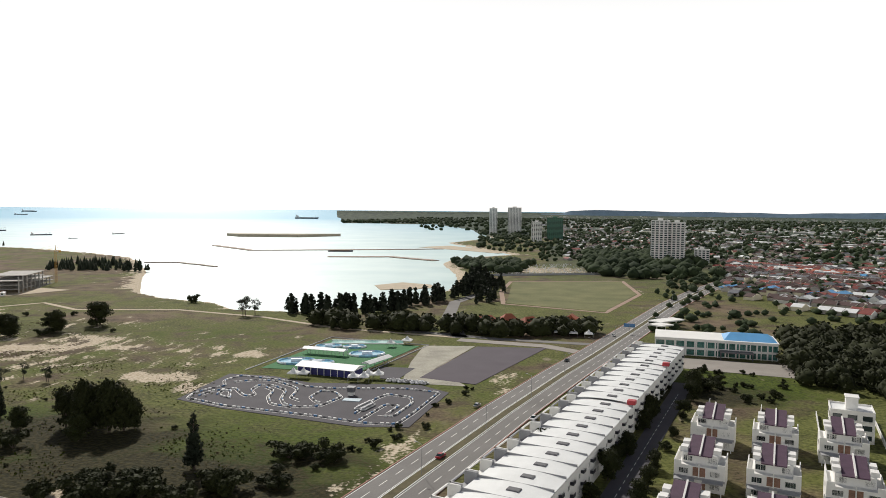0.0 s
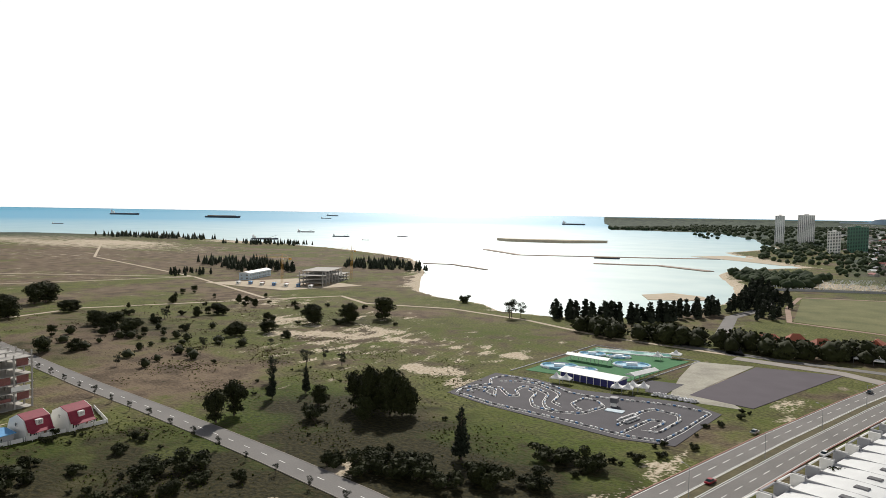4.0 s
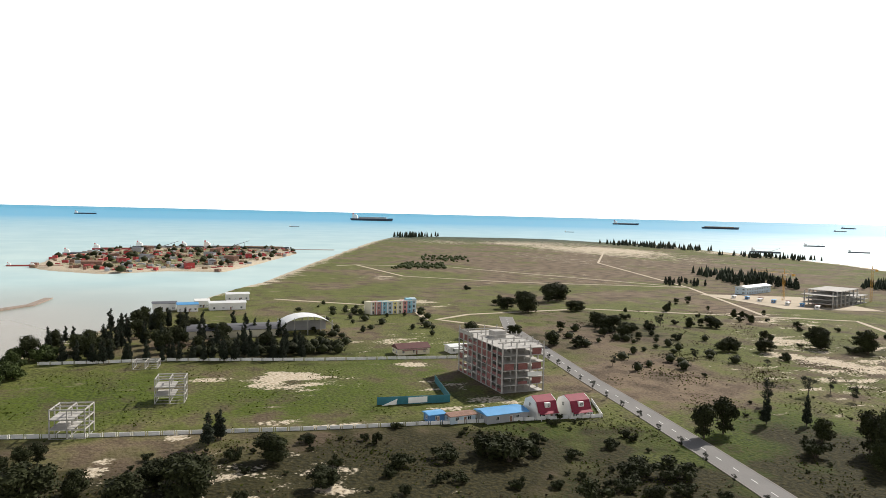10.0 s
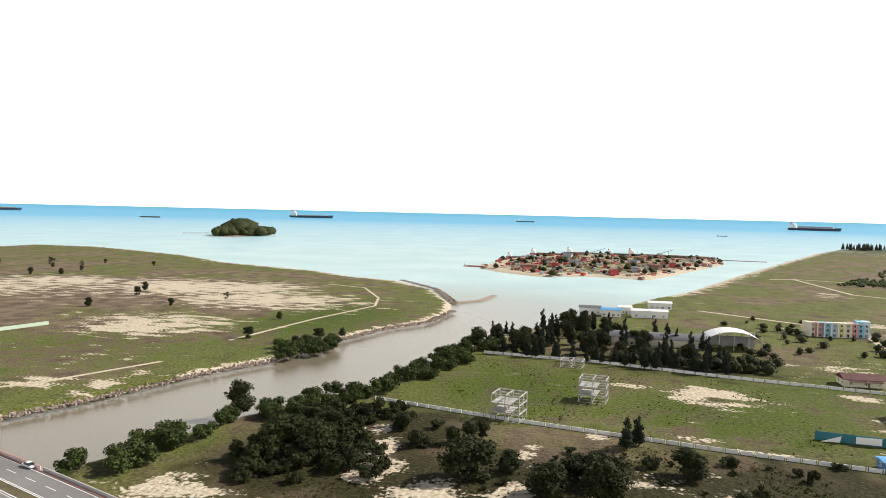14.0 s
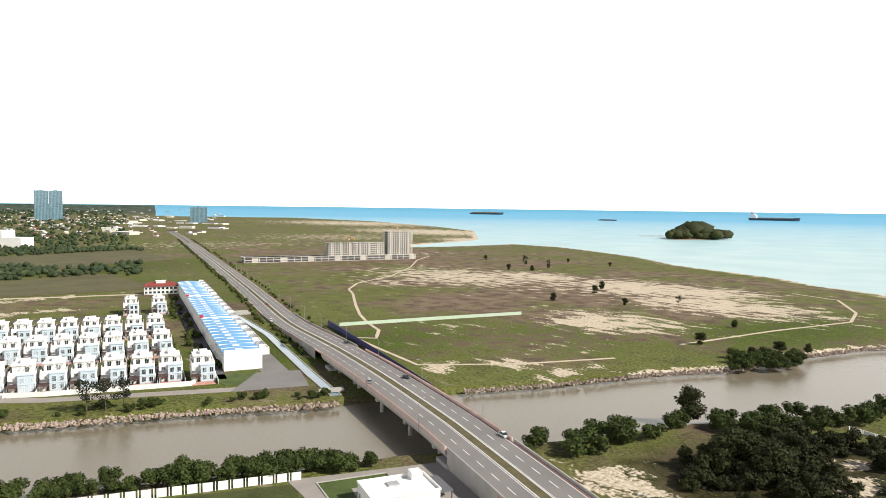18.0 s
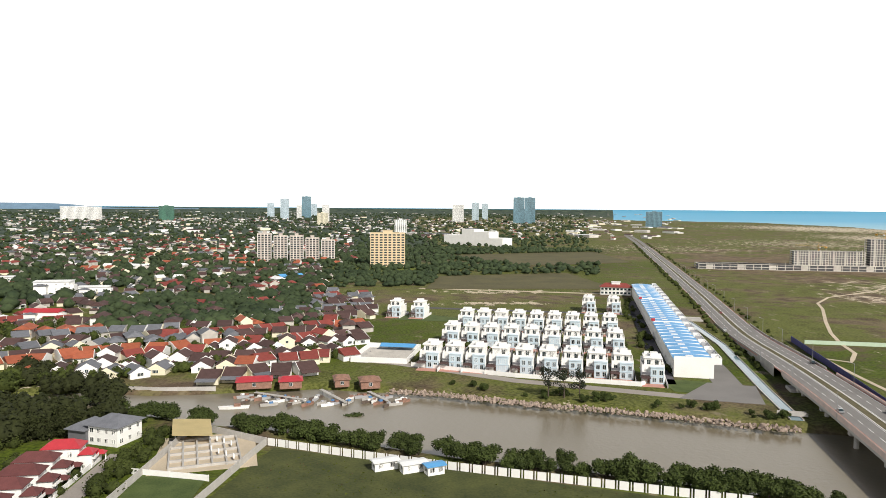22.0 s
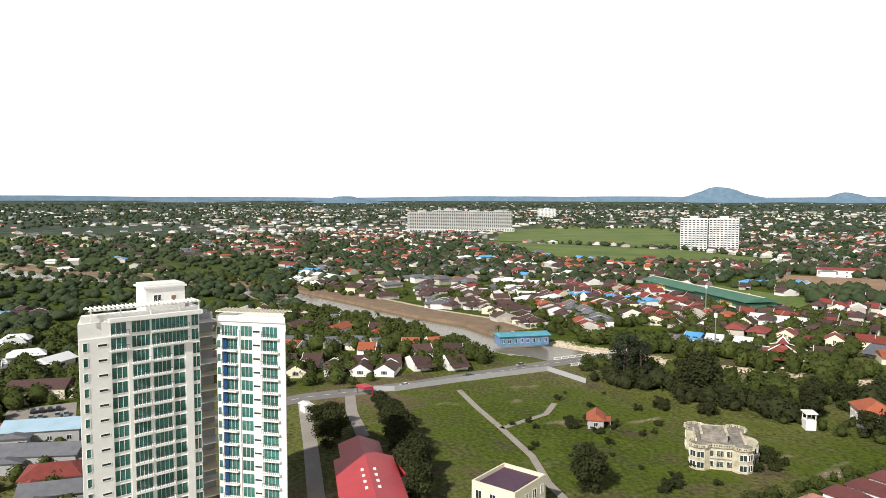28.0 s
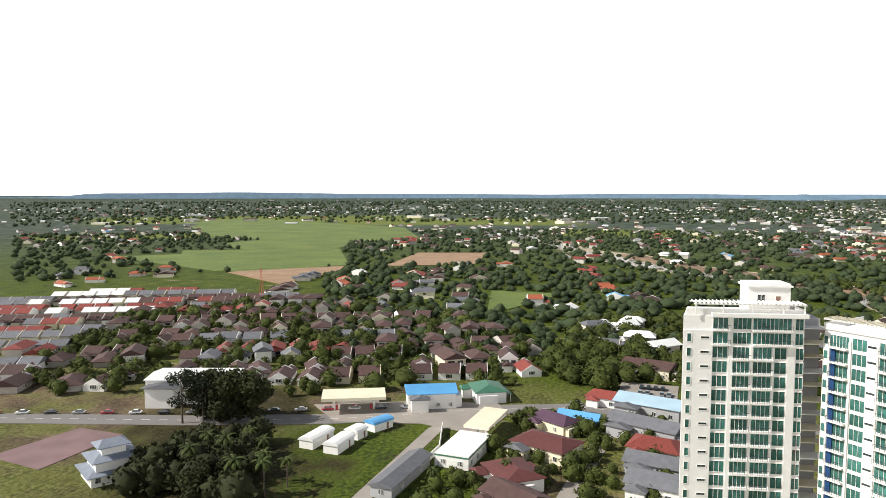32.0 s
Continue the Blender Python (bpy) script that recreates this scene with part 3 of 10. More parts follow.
tagged(ground, "flat coastal ground of scrub grass, dry earth and sand", "ground", kind="structure")
wx, wy, wr, wk, wq = polar(np.concatenate([[0.5, 60, 120], np.exp(np.arange(math.log(150), math.log(90000), 0.05))]), 240)
silt = np.clip(1 - (shore_distance(RIVER, wx, wy) * np.where(inside(RIVER, wx, wy), -1, 1)) / 260, 0, 1)
# the deep layer follows distance from the eye, from 1.1 to 5.7 km
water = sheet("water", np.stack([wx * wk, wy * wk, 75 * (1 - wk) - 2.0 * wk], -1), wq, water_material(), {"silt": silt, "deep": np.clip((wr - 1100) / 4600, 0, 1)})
tagged(water, "calm sea, turquoise offshore and muddy brown in the river", "water", kind="structure")

# ---- roads ----
ROAD = [(-985, -3279), (-548, -1609), (-342, -876), (-262, -597), (-216, -443), (-195, -368), (-178, -300), (-162, -239), (-143, -169), (-119, -90), (-90, 10), (-64, 104), (-44, 174), (-20, 258), (1, 325), (16, 369), (44, 455), (87, 589), (125, 690), (190, 840)]


def finer(line, step):
    out = []
    for (x0, y0), (x1, y1) in zip(line, line[1:]):
        n = max(1, int(math.hypot(x1 - x0, y1 - y0) / step))
        out += [(x0 + (x1 - x0) * i / n, y0 + (y1 - y0) * i / n) for i in range(n)]
    return out + [line[-1]]


def deck(x, y):
    """Height of the main road, which rises to a bridge over the river."""
    if math.hypot(x, y) > 1500:
        return bowl(x, y)[2]
    s = -205 - y
    t = min(1.0, abs(s) / 205)
    return 5.8 * (1 - t * t) ** 1.3


def bowled(line):
    return [bowl(*p)[:2] for p in line]


main_line = finer(ROAD, 12)
near_main = [p for p in main_line if math.hypot(*p) <= 1450]
main_line = bowled(main_line)
road_main = thing("road_1", 0, 0, 0, "dual carriageway of grey asphalt with painted lanes and a planted median", "road", kind="structure")
part("carriageway", Shape().ribbon(main_line, -10.3, -1.6, -0.5, 0.10, lift=deck), ASPHALT, road_main)
part("carriageway", Shape().ribbon(main_line, 1.6, 10.3, -0.5, 0.10, lift=deck), ASPHALT, road_main)
part("median", Shape().ribbon(main_line, -1.6, 1.6, -0.4, 0.18, lift=deck), mat("median_soil", (0.10, 0.085, 0.04), 0.95, var=0.4, size=3, fine=0.5), road_main, "brown earth median strip")
for o in (-10.6, -1.7, 1.5, 10.3):
    part("kerb", Shape().ribbon(near_main, o, o + 0.25, -0.3, 0.26, lift=deck), PAINT if abs(o) < 5 else REDKERB, road_main)
dashes = Shape()
for o in (-6.2, 6.0):
    fine_line = finer([p for p in ROAD if math.hypot(*p) < 1000], 4.5)
    for i in range(0, len(fine_line) - 1, 2):
        dashes.ribbon(fine_line[i:i + 2], o, o + 0.22, 0.10, 0.125, lift=deck)
for o in (-9.9, -2.3, 2.1, 9.7):
    dashes.ribbon([p for p in near_main], o, o + 0.2, 0.10, 0.125, lift=deck)
part("lane_markings", dashes, PAINT, road_main, "white dashed and solid lane lines", kind="stuff")

WEST = [(-45, 120), (-80, 135), (-112, 143), (-152, 151), (-186, 157), (-230, 164), (-280, 171), (-337, 181), (-420, 196), (-470, 215)]
west_line = finer(WEST, 10)
road_west = thing("road_2", 0, 0, 0, "straight two-lane asphalt road across the open scrub", "road", kind="structure")
part("carriageway", Shape().ribbon(west_line, -4.6, 4.6, -0.5, 0.07), ASPHALT, road_west)
marks = Shape()
fl = finer(WEST, 3.0)
for i in range(0, len(fl) - 1, 3):
    marks.ribbon(fl[i:i + 2], -0.12, 0.12, 0.07, 0.095)
part("lane_markings", marks, PAINT, road_west, "white dashed centre line", kind="stuff")
for o in (-4.9, 4.6):
    part("kerb", Shape().ribbon(west_line, o, o + 0.3, -0.3, 0.16), PAVING, road_west)

# ---- vegetation ----
def leaf_cloud(rng, lumps, n, size, core=0.74):
    """Many small leaf clumps spread through overlapping lumps: x, y, z, rx, rz each."""
    s = Shape()
    w = [l[3] * l[3] * l[4] for l in lumps]
    for x, y, z, a, b in lumps if core else ():
        k0 = len(s.v)
        for i in range(1, 4):
            for j in range(6):
                e, q = math.pi * (i / 4 - 0.5), 1.047 * j + 0.5 * i
                r = core * rng.uniform(0.8, 1.15)
                s.v.append((x + a * r * math.cos(e) * math.cos(q), y + a * r * math.cos(e) * math.sin(q), z + b * r * math.sin(e)))
        s.v += [(x, y, z - b * core), (x, y, z + b * core)]
        for j in range(6):
            p, q = k0 + j, k0 + (j + 1) % 6
            quads = [(p, q, q + 6, p + 6), (p + 6, q + 6, q + 12, p + 12), (q, p, k0 + 18), (p + 12, q + 12, k0 + 19)]
            s.f += quads
            s.m += [0] * 4
    for i in range(n):
        x, y, z, a, b = rng.choices(lumps, w)[0]
        d = Vector((rng.gauss(0, 1), rng.gauss(0, 1), rng.gauss(0, 1))).normalized() * rng.uniform(0.45, 1.0) ** 0.6
        c = Vector((x + d.x * a, y + d.y * a, z + d.z * b))
        nrm = (d + Vector((rng.gauss(0, 0.7), rng.gauss(0, 0.7), rng.gauss(0.3, 0.7)))).normalized()
        t = nrm.orthogonal().normalized()
        t = Matrix.Rotation(rng.uniform(0, 6.28), 3, nrm) @ t
        q = nrm.cross(t)
        e = size * rng.uniform(0.6, 1.4)
        s.add([c - t * e, c - q * e * 0.6 + nrm * e * 0.25, c + t * e, c + q * e * 0.6 + nrm * e * 0.2], [(0, 1, 2), (0, 2, 3)])
    return s


def tree_kind(name, label, rng, material, style):
    """One tree 10 m tall (shrubs: 3 m) with trunk, limbs and crown."""
    trunk = Shape()
    if style == "round":
        trunk.tube((0, 0, -0.3), (0.1, 0, 3.2), 0.32, 0.2)
        for k in range(5):
            a = k * 1.26 + rng.uniform(-0.3, 0.3)
            trunk.tube((0.1, 0, 2.4 + 0.2 * k), (2.4 * math.cos(a), 2.4 * math.sin(a), 5.2 + rng.uniform(0, 1.5)), 0.14, 0.05, 5)
        lumps = [(rng.uniform(-2.2, 2.2), rng.uniform(-2.2, 2.2), rng.uniform(2.2, 7.6), rng.uniform(1.6, 2.5), rng.uniform(1.2, 2.0)) for _ in range(9)] + [(0, 0, 6, 2.6, 2.8)] + [(rng.uniform(-2.0, 2.0), rng.uniform(-2.0, 2.0), rng.uniform(0.8, 1.9), rng.uniform(1.2, 1.9), 1.1) for _ in range(4)]
        crown = leaf_cloud(rng, lumps, 1700, 0.34, 0.6)
    elif style == "tall":
        trunk.tube((0, 0, -0.3), (0.05, 0.05, 8.8), 0.24, 0.05)
        for k in range(9):
            a, h = k * 2.4, 1.8 + 0.7 * k
            trunk.tube((0.03, 0.03, h), (1.3 * math.cos(a), 1.3 * math.sin(a), h + 0.9), 0.07, 0.02, 4)
        lumps = [(0.35 * rng.gauss(0, 1), 0.35 * rng.gauss(0, 1), h, max(0.35, 1.75 * (1 - (h / 10.6)) + 0.25), 0.9) for h in (1.6, 2.4, 3.2, 4.0, 4.9, 5.8, 6.7, 7.6, 8.4, 9.2)]
        crown = leaf_cloud(rng, lumps, 1200, 0.28, 0.55)
    elif style == "wispy":
        trunk.tube((0, 0, -0.3), (0.2, 0.1, 7.5), 0.2, 0.05)
        for k in range(8):
            a, h = k * 2.4 + 0.4, 2.4 + 0.7 * k
            trunk.tube((0.05, 0.03, h), (1.9 * math.cos(a), 1.9 * math.sin(a), h + 1.6), 0.06, 0.02, 4)
        lumps = [(rng.uniform(-1.7, 1.7), rng.uniform(-1.7, 1.7), rng.uniform(3.5, 9), 1.1, 1.0) for _ in range(12)]
        crown = leaf_cloud(rng, lumps, 700, 0.24, 0.3)
    elif style == "palm":
        trunk.tube((0, 0, -0.3), (0.4, 0.1, 8.2), 0.2, 0.13)
        crown = Shape()
        for k in range(13):
            a = k * 2.4
            el = 0.9 - 0.11 * k
            p = Vector((0.4, 0.1, 8.2))
            for j in range(4):
                q = p + Vector((math.cos(a) * math.cos(el), math.sin(a) * math.cos(el), math.sin(el))) * 0.8
                side = Vector((-math.sin(a), math.cos(a), 0)) * (0.42 if j < 3 else 0.1)
                droop = Vector((0, 0, -0.16))
                s0 = Vector((-math.sin(a), math.cos(a), 0)) * (0.15 if j == 0 else 0.42)
                crown.add([p, p + s0 + droop, q + side + droop, q, p - s0 + droop, q - side + droop], [(0, 1, 2, 3), (0, 3, 5, 4)])
                p, el = q, el - 0.42
    else:
        for k in range(4):
            a = k * 1.57
            trunk.tube((0, 0, -0.2), (0.9 * math.cos(a), 0.9 * math.sin(a), 1.5), 0.08, 0.03, 4)
        lumps = [(rng.uniform(-1.5, 1.5), rng.uniform(-1.5, 1.5), rng.uniform(0.5, 2.0), rng.uniform(0.7, 1.2), rng.uniform(0.5, 0.95)) for _ in range(8)]
        crown = leaf_cloud(rng, lumps, 850, 0.2, 0.62)
    if style == "shrub":
        crown.add(trunk.v, trunk.f, 1)
        t = part(name, crown, (material, BARK))
    else:
        t = part(name, trunk, BARK)
        part("crown", crown, material, t)
    return tagged(t, label, "shrub" if style == "shrub" else "tree", "scattered " + name.replace("_", " ") + "s")


rt = random.Random(7)
BIG = [tree_kind("broadleaf_tree", "dark green broadleaf tree with a dense uneven crown", rt, LEAF, "round") for _ in range(3)]
TALL = [tree_kind("casuarina_tree", "tall dark casuarina with a narrow feathery crown", rt, NEEDLE, "tall") for _ in range(3)]
THIN = [tree_kind("thin_tree", "thin open-crowned tree with greyish twiggy foliage", rt, NEEDLE, "wispy") for _ in range(2)]
BUSH = [tree_kind("scrub_bush", "low dark green bush growing in rough grass", rt, LEAF, "shrub") for _ in range(3)]
MANG = [tree_kind("mangrove_bush", "rounded green mangrove shrub on the muddy bank", rt, MANGROVE, "shrub") for _ in range(3)]
PALM = [tree_kind("palm_tree", "palm tree with drooping fronds among gardens", rt, MANGROVE, "palm")]
USED = set()


def plant(kinds, x, y, h, base=10.0):
    k = rt.randrange(len(kinds))
    ob = kinds[k]
    if ob.name not in USED:
        USED.add(ob.name)
        ob.matrix_basis = Matrix.Translation((x, y, 0)) @ Matrix.Rotation(rt.uniform(0, 6.28), 4, "Z") @ Matrix.Diagonal((h / base, h / base, h / base, 1))
        return ob
    return put(ob, x, y, rt.uniform(0, 360), h / base)


def clump(kinds, rows, tall, wide):
    """A tree or a close group for each row: x, y, height and spread."""
    for x, y, h, w in rows:
        n = max(1, round(w / (0.95 * h * wide / tall)))
        for i in range(n):
            a = 2.4 * i + rt.uniform(0, 6.28)
            d = 0.33 * w * math.sqrt(i / n) * (n > 1)
            k = rt.uniform(0.72, 1.0) if i else 1.0
            ob = plant(kinds, x + d * math.cos(a), y + d * math.sin(a), h * k, tall)
            spread = min(1.5, w / wide / math.sqrt(n) / (h / tall)) * (h * k / tall)
            ob.scale = (spread, spread, h * k / tall)


clump(BIG, ((-194, 165, 14.1, 8.6), (-196, 175, 15.2, 8.8), (-166, 208, 16.5, 9.0), (-156, 204, 20.7, 10.8), (-149, 207, 20.4, 12.9), (-145, 209, 16.7, 9.7), (-153, 197, 9.9, 8.4), (-143, 212, 11.5, 7.5), (-160, 214, 15, 10), (-180, 203, 9, 8)), 10, 7.5)
clump(BIG, ((-499, 245, 17.9, 28.2), (-550, 301, 19.5, 36.8), (-489, 284, 9.8, 18.5), (-513, 236, 10.8, 18.5), (-423, 263, 10.7, 16.3), (-399, 261, 12.2, 19.5), (-374, 255, 10.9, 16.7), (-398, 340, 9.4, 18.0), (-323, 290, 9.3, 17.1), (-314, 308, 8.7, 14.5), (-318, 353, 14.6, 18.7), (-299, 369, 15.1, 16.4), (-291, 394, 17.9, 22.5), (-360, 195, 9.6, 15.2), (-353, 209, 7.5, 12.2), (-400, 191, 6.8, 13.1), (-393, 157, 11.7, 10.4)), 10, 7.5)
clump(THIN, ((-221, 457, 14.2, 14.0), (-216, 462, 12, 9), (-410, 305, 7.4, 8.4), (-303, 199, 5.8, 4.2), (-308, 253, 6.2, 6.6), (-276, 272, 6.1, 3.8), (-230, 250, 9, 7), (-218, 262, 7, 6)), 10, 5.5)
clump(BIG, ((-212, 20, 9.2, 13.2), (-197, -3, 10.3, 20.5), (-202, -11, 7.4, 12.2), (-186, 32, 6.8, 11.8), (-183, -2, 13.8, 14.7), (-183, -17, 11.4, 17.6), (-190, -42, 13.7, 20.3), (-199, -30, 7.4, 10.8), (-191, -88, 13.3, 16.3), (-191, -100, 14.0, 16.6), (-214, -92, 9.6, 11.9), (-225, -134, 14, 11), (60, 308, 6, 14)), 10, 7.5)
clump(BUSH, ((-168, 187, 6.3, 9.4), (-122, 157, 6.6, 12.1), (-115, 161, 7.7, 13.7), (-112, 169, 5.5, 9.6), (-77, 199, 4.9, 11.0), (-69, 197, 6.3, 12.6), (-91, 171, 6.6, 13.5), (-97, 161, 5.9, 9.8), (-107, 161, 8.0, 16), (-87, 169, 7.4, 16), (-77, 175, 5.2, 10), (-126, 165, 5.4, 12), (-81, 196, 6.1, 10.9), (-132, 156, 5, 10)), 3, 4.2)
clump(BUSH, ((-191, 90, 9.1, 16.3), (-205, 107, 3.7, 5.9), (-189, 111, 3.0, 5.3), (-194, 128, 3.2, 7.1), (-169, 123, 6.0, 10.8), (-168, 118, 5.1, 8.8), (-165, 131, 6.1, 10.9), (-155, 126, 3.3, 5.9), (-146, 132, 3.8, 4.8), (-156, 98, 6.8, 9.7), (-162, 112, 3.7, 6.8), (-156, 118, 3.7, 7.5), (-169, 95, 2.3, 5.1)), 3, 4.2)
clump(BUSH, ((-225, 33, 3.4, 6.2), (-218, 55, 4.6, 3.8), (-196, 57, 4.5, 7.4), (-189, 52, 2.6, 5.5), (-198, 72, 4.8, 9.0), (-198, 86, 6.9, 11.1), (-194, 93, 6.3, 9.2), (-176, 52, 3.0, 3.9), (-215, 10, 4.1, 5.5), (-232, 66, 2.3, 4.5), (-193, 100, 2.8, 5.9), (-180, 70, 3, 5), (-172, 84, 3, 6)), 3, 4.2)
clump(BUSH, ((-46, 232, 2.4, 3.4), (-475, 361, 9, 7.8), (-534, 237, 9, 10.5), (-649, 254, 5.2, 8.0), (-290, 508, 8.8, 8.6), (-58, 211, 3.3, 4.5), (-53, 219, 2.4, 3.8)), 3, 4.2)
clump(TALL, ((-104, 182, 17, 7.0), (-235, 7, 10.1, 7.0), (-230, 3, 11.0, 5.9), (-196, 213, 12.0, 4.4), (-201, 199, 13.5, 5.2), (-366, 43, 14, 5), (-365, 50, 13, 5)), 10, 4.2)
clump(THIN, ((-58, -272, 13, 8), (-64, -270, 12, 8), (-70, -269, 13, 8)), 10, 5.5)
for x, y, h in ((-222, 220, 12), (-231, 264, 8), (218, -194, 22), (220, -202, 19), (212, -198, 18), (181, 158, 20), (184, 152, 18), (-665, -640, 15), (-656, -591, 13), (-491, -305, 9)):
    plant(THIN, x, y, h)
for x, y, h in ((194, -214, 16), (190, -211, 14), (218, -199, 14), (222, -196, 12), (187, -205, 20), (189, -201, 17), (161, -234, 12), (110, -230, 12), (118, -225, 10), (131, -216, 10), (102, -236, 9), (167, -219, 9), (155, -240, 11), (218, -70, 9), (205, -87, 11), (186, -82, 11), (166, -76, 12), (195, -85, 11), (176, -79, 11), (229, -91, 7), (189, 154, 19), (190, 143, 20), (191, 137, 18), (186, 147, 18), (137, 115, 9), (145, 112, 10), (173, 36, 7), (149, 135, 8)):
    plant(BIG, x, y, h)
for x, y, h in ((145, 124, 11), (152, 118, 12), (140, 106, 12), (143, 100, 11), (150, 105, 10), (160, 112, 9), (165, 120, 9), (156, 128, 10), (172, 46, 7), (160, 62, 7), (254, -84, 8), (310, -190, 9), (380, -150, 9), (150, 98, 9)):
    plant(PALM, x, y, h)
for x, y, h in ((-194, -98, 12), (-199, -96, 11), (-204, -94, 10), (-187, -106, 8), (-183, -110, 7), (-208, -90, 7), (-221, -47, 8), (-217, -52, 7), (-226, -44, 7)):
    plant(BIG, x, y, h)
for i, (x, y) in enumerate([(-430, -381), (-533, -412), (-457, -331), (-684, -657), (-693, -746), (-602, -607), (-756, -572), (-430, -226), (-616, -581), (-499, -394), (-759, -647), (-664, -598), (-359, -208), (-365, -167), (-347, -173), (-385, -161)]):
    plant(BIG, x, y, (8, 9, 7, 6)[i % 4])
for x, y in ((-192, -104), (-197, -92), (-201, -99), (-189, -95), (-207, -86), (-210, -96), (-185, -101), (-214, -92)):
    plant(BUSH, x, y, 6.5, 3.0)
SCRUB_WEST = [(-112, 128), (-250, 152), (-228, 90), (-238, 10), (-215, -70), (-160, -60), (-150, 60)]
for x, y in scatter(SCRUB_WEST, 60, rt):
    plant(BUSH, x, y, 1.2 + 2.6 * rt.random() ** 2, 3.0)
SCRUB_BANK = [(-160, -100), (-215, -115), (-255, -92), (-240, -50), (-170, -60)]
for x, y in scatter(SCRUB_BANK, 40, rt):
    plant(BUSH, x, y, rt.uniform(3, 8), 3.0)
SCRUB_FIELD = [(-110, 170), (-95, 225), (-160, 255), (-230, 250), (-300, 220), (-250, 175)]
for x, y in scatter(SCRUB_FIELD, 18, rt):
    plant(BUSH, x, y, rt.uniform(1.0, 2.6), 3.0)
DUNES = [(-250, 300), (-350, 270), (-470, 290), (-440, 420), (-330, 430), (-260, 390)]
for x, y in scatter(DUNES, 34, rt):
    plant(BUSH, x, y, rt.uniform(2.5, 5.5), 3.0)
for x, y in scatter([(-400, 210), (-480, 240), (-520, 420), (-420, 430), (-360, 260)], 16, rt):
    plant(BIG, x, y, rt.uniform(4, 8))


def along(line, n, lo, hi, rng):
    """Points at random along a polyline, offset to its right by lo to hi."""
    segs = [(Vector(a), Vector(b)) for a, b in zip(line, line[1:])]
    w = [(b - a).length for a, b in segs]
    out = []
    for _ in range(n):
        a, b = rng.choices(segs, w)[0]
        d = (b - a).normalized()
        p = a.lerp(b, rng.random()) + Vector((d.y, -d.x)) * rng.uniform(lo, hi)
        out.append((p.x, p.y))
    return out


near_bank = SOUTH_BANK[6:13]
for x, y in along(near_bank, 62, -20, -2, rt):
    plant(MANG, x, y, rt.uniform(5, 8), 3.0)
for x, y in along(SOUTH_BANK[13:21], 84, -9, -1, rt):
    if not (-141 < x < -112):
        plant(MANG, x, y, rt.uniform(4.2, 7.0), 3.0)
for x, y in along(SOUTH_BANK[20:], 60, -14, -2, rt):
    plant(MANG, x, y, rt.uniform(3.0, 6.5), 3.0)
for x, y in scatter([(-310, -165), (-345, -150), (-372, -158), (-340, -178)], 34, rt):
    plant(MANG, x, y, rt.uniform(4.2, 7.0), 3.0)
for x, y in along(NORTH_BANK[10:15], 34, -14, -5, rt):
    plant(MANG, x, y, rt.uniform(1.5, 3.5), 3.0)
PARK = [(-368, -81), (-430, -72), (-500, -35), (-520, -10), (-450, 0), (-434, 47), (-358, 50), (-369, -10)]
for x, y in scatter(PARK, 84, rt):
    plant(TALL if rt.random() < 0.6 else BIG, x, y, rt.uniform(9, 14))
for x, y in along([(-365, -60), (-361, -10), (-352, 50)], 34, -6, 0, rt):
    plant(TALL, x, y, rt.uniform(8, 12))
for x, y in along([(-40, 178), (-12, 262), (12, 335), (30, 390)], 44, 20, 25, rt):
    plant(BIG if rt.random() < 0.5 else BUSH, x, y, rt.uniform(3.5, 5.5), 10 if rt.random() < 0.5 else 4.5)
for x, y in along([(-62, 185), (-45, 240), (-30, 290)], 16, -9, -5, rt):
    plant(BUSH, x, y, rt.uniform(1.0, 2.4), 3.0)
for i, (x, y) in enumerate(finer([(-112, 137), (-337, 175)], 15)):
    plant(THIN, x, y, rt.uniform(3.0, 4.5))


PADDIES = [[(762, 655), (590, 520), (556, 380), (600, 345), (700, 400), (815, 560)], [(1542, 1322), (1030, 830), (940, 540), (1110, 450), (1480, 640), (1900, 1380)], [(1036, -615), (746, -766), (522, -744), (699, -504)], [(1442, -896), (1060, -640), (760, -790), (900, -1000), (1283, -1238)], [(650, 673), (565, 448), (661, 349), (866, 474)], [(900, 700), (700, 480), (900, 480), (1250, 640)], [(411, 123), (527, 95), (523, 152)], [(340, -420), (300, -400), (330, -480), (440, -480)], [(-20, -640), (-40, -760), (-190, -800), (-200, -640)], [(-160, -900), (-60, -1100), (-330, -1200), (-320, -960)]]
PLOUGHED = [[(663, 310), (834, 341), (866, 255), (718, 228)], [(455, -606), (386, -658), (327, -568), (399, -514)], [(560, 430), (500, 330), (600, 330), (650, 350)]]
OPEN = PADDIES + PLOUGHED


def clear_ground(x, y):
    """True where no field lies."""
    ok = np.ones(np.shape(x), bool)
    for poly in OPEN:
        ok = ok & ~inside(poly, np.asarray(x), np.asarray(y))
    return ok


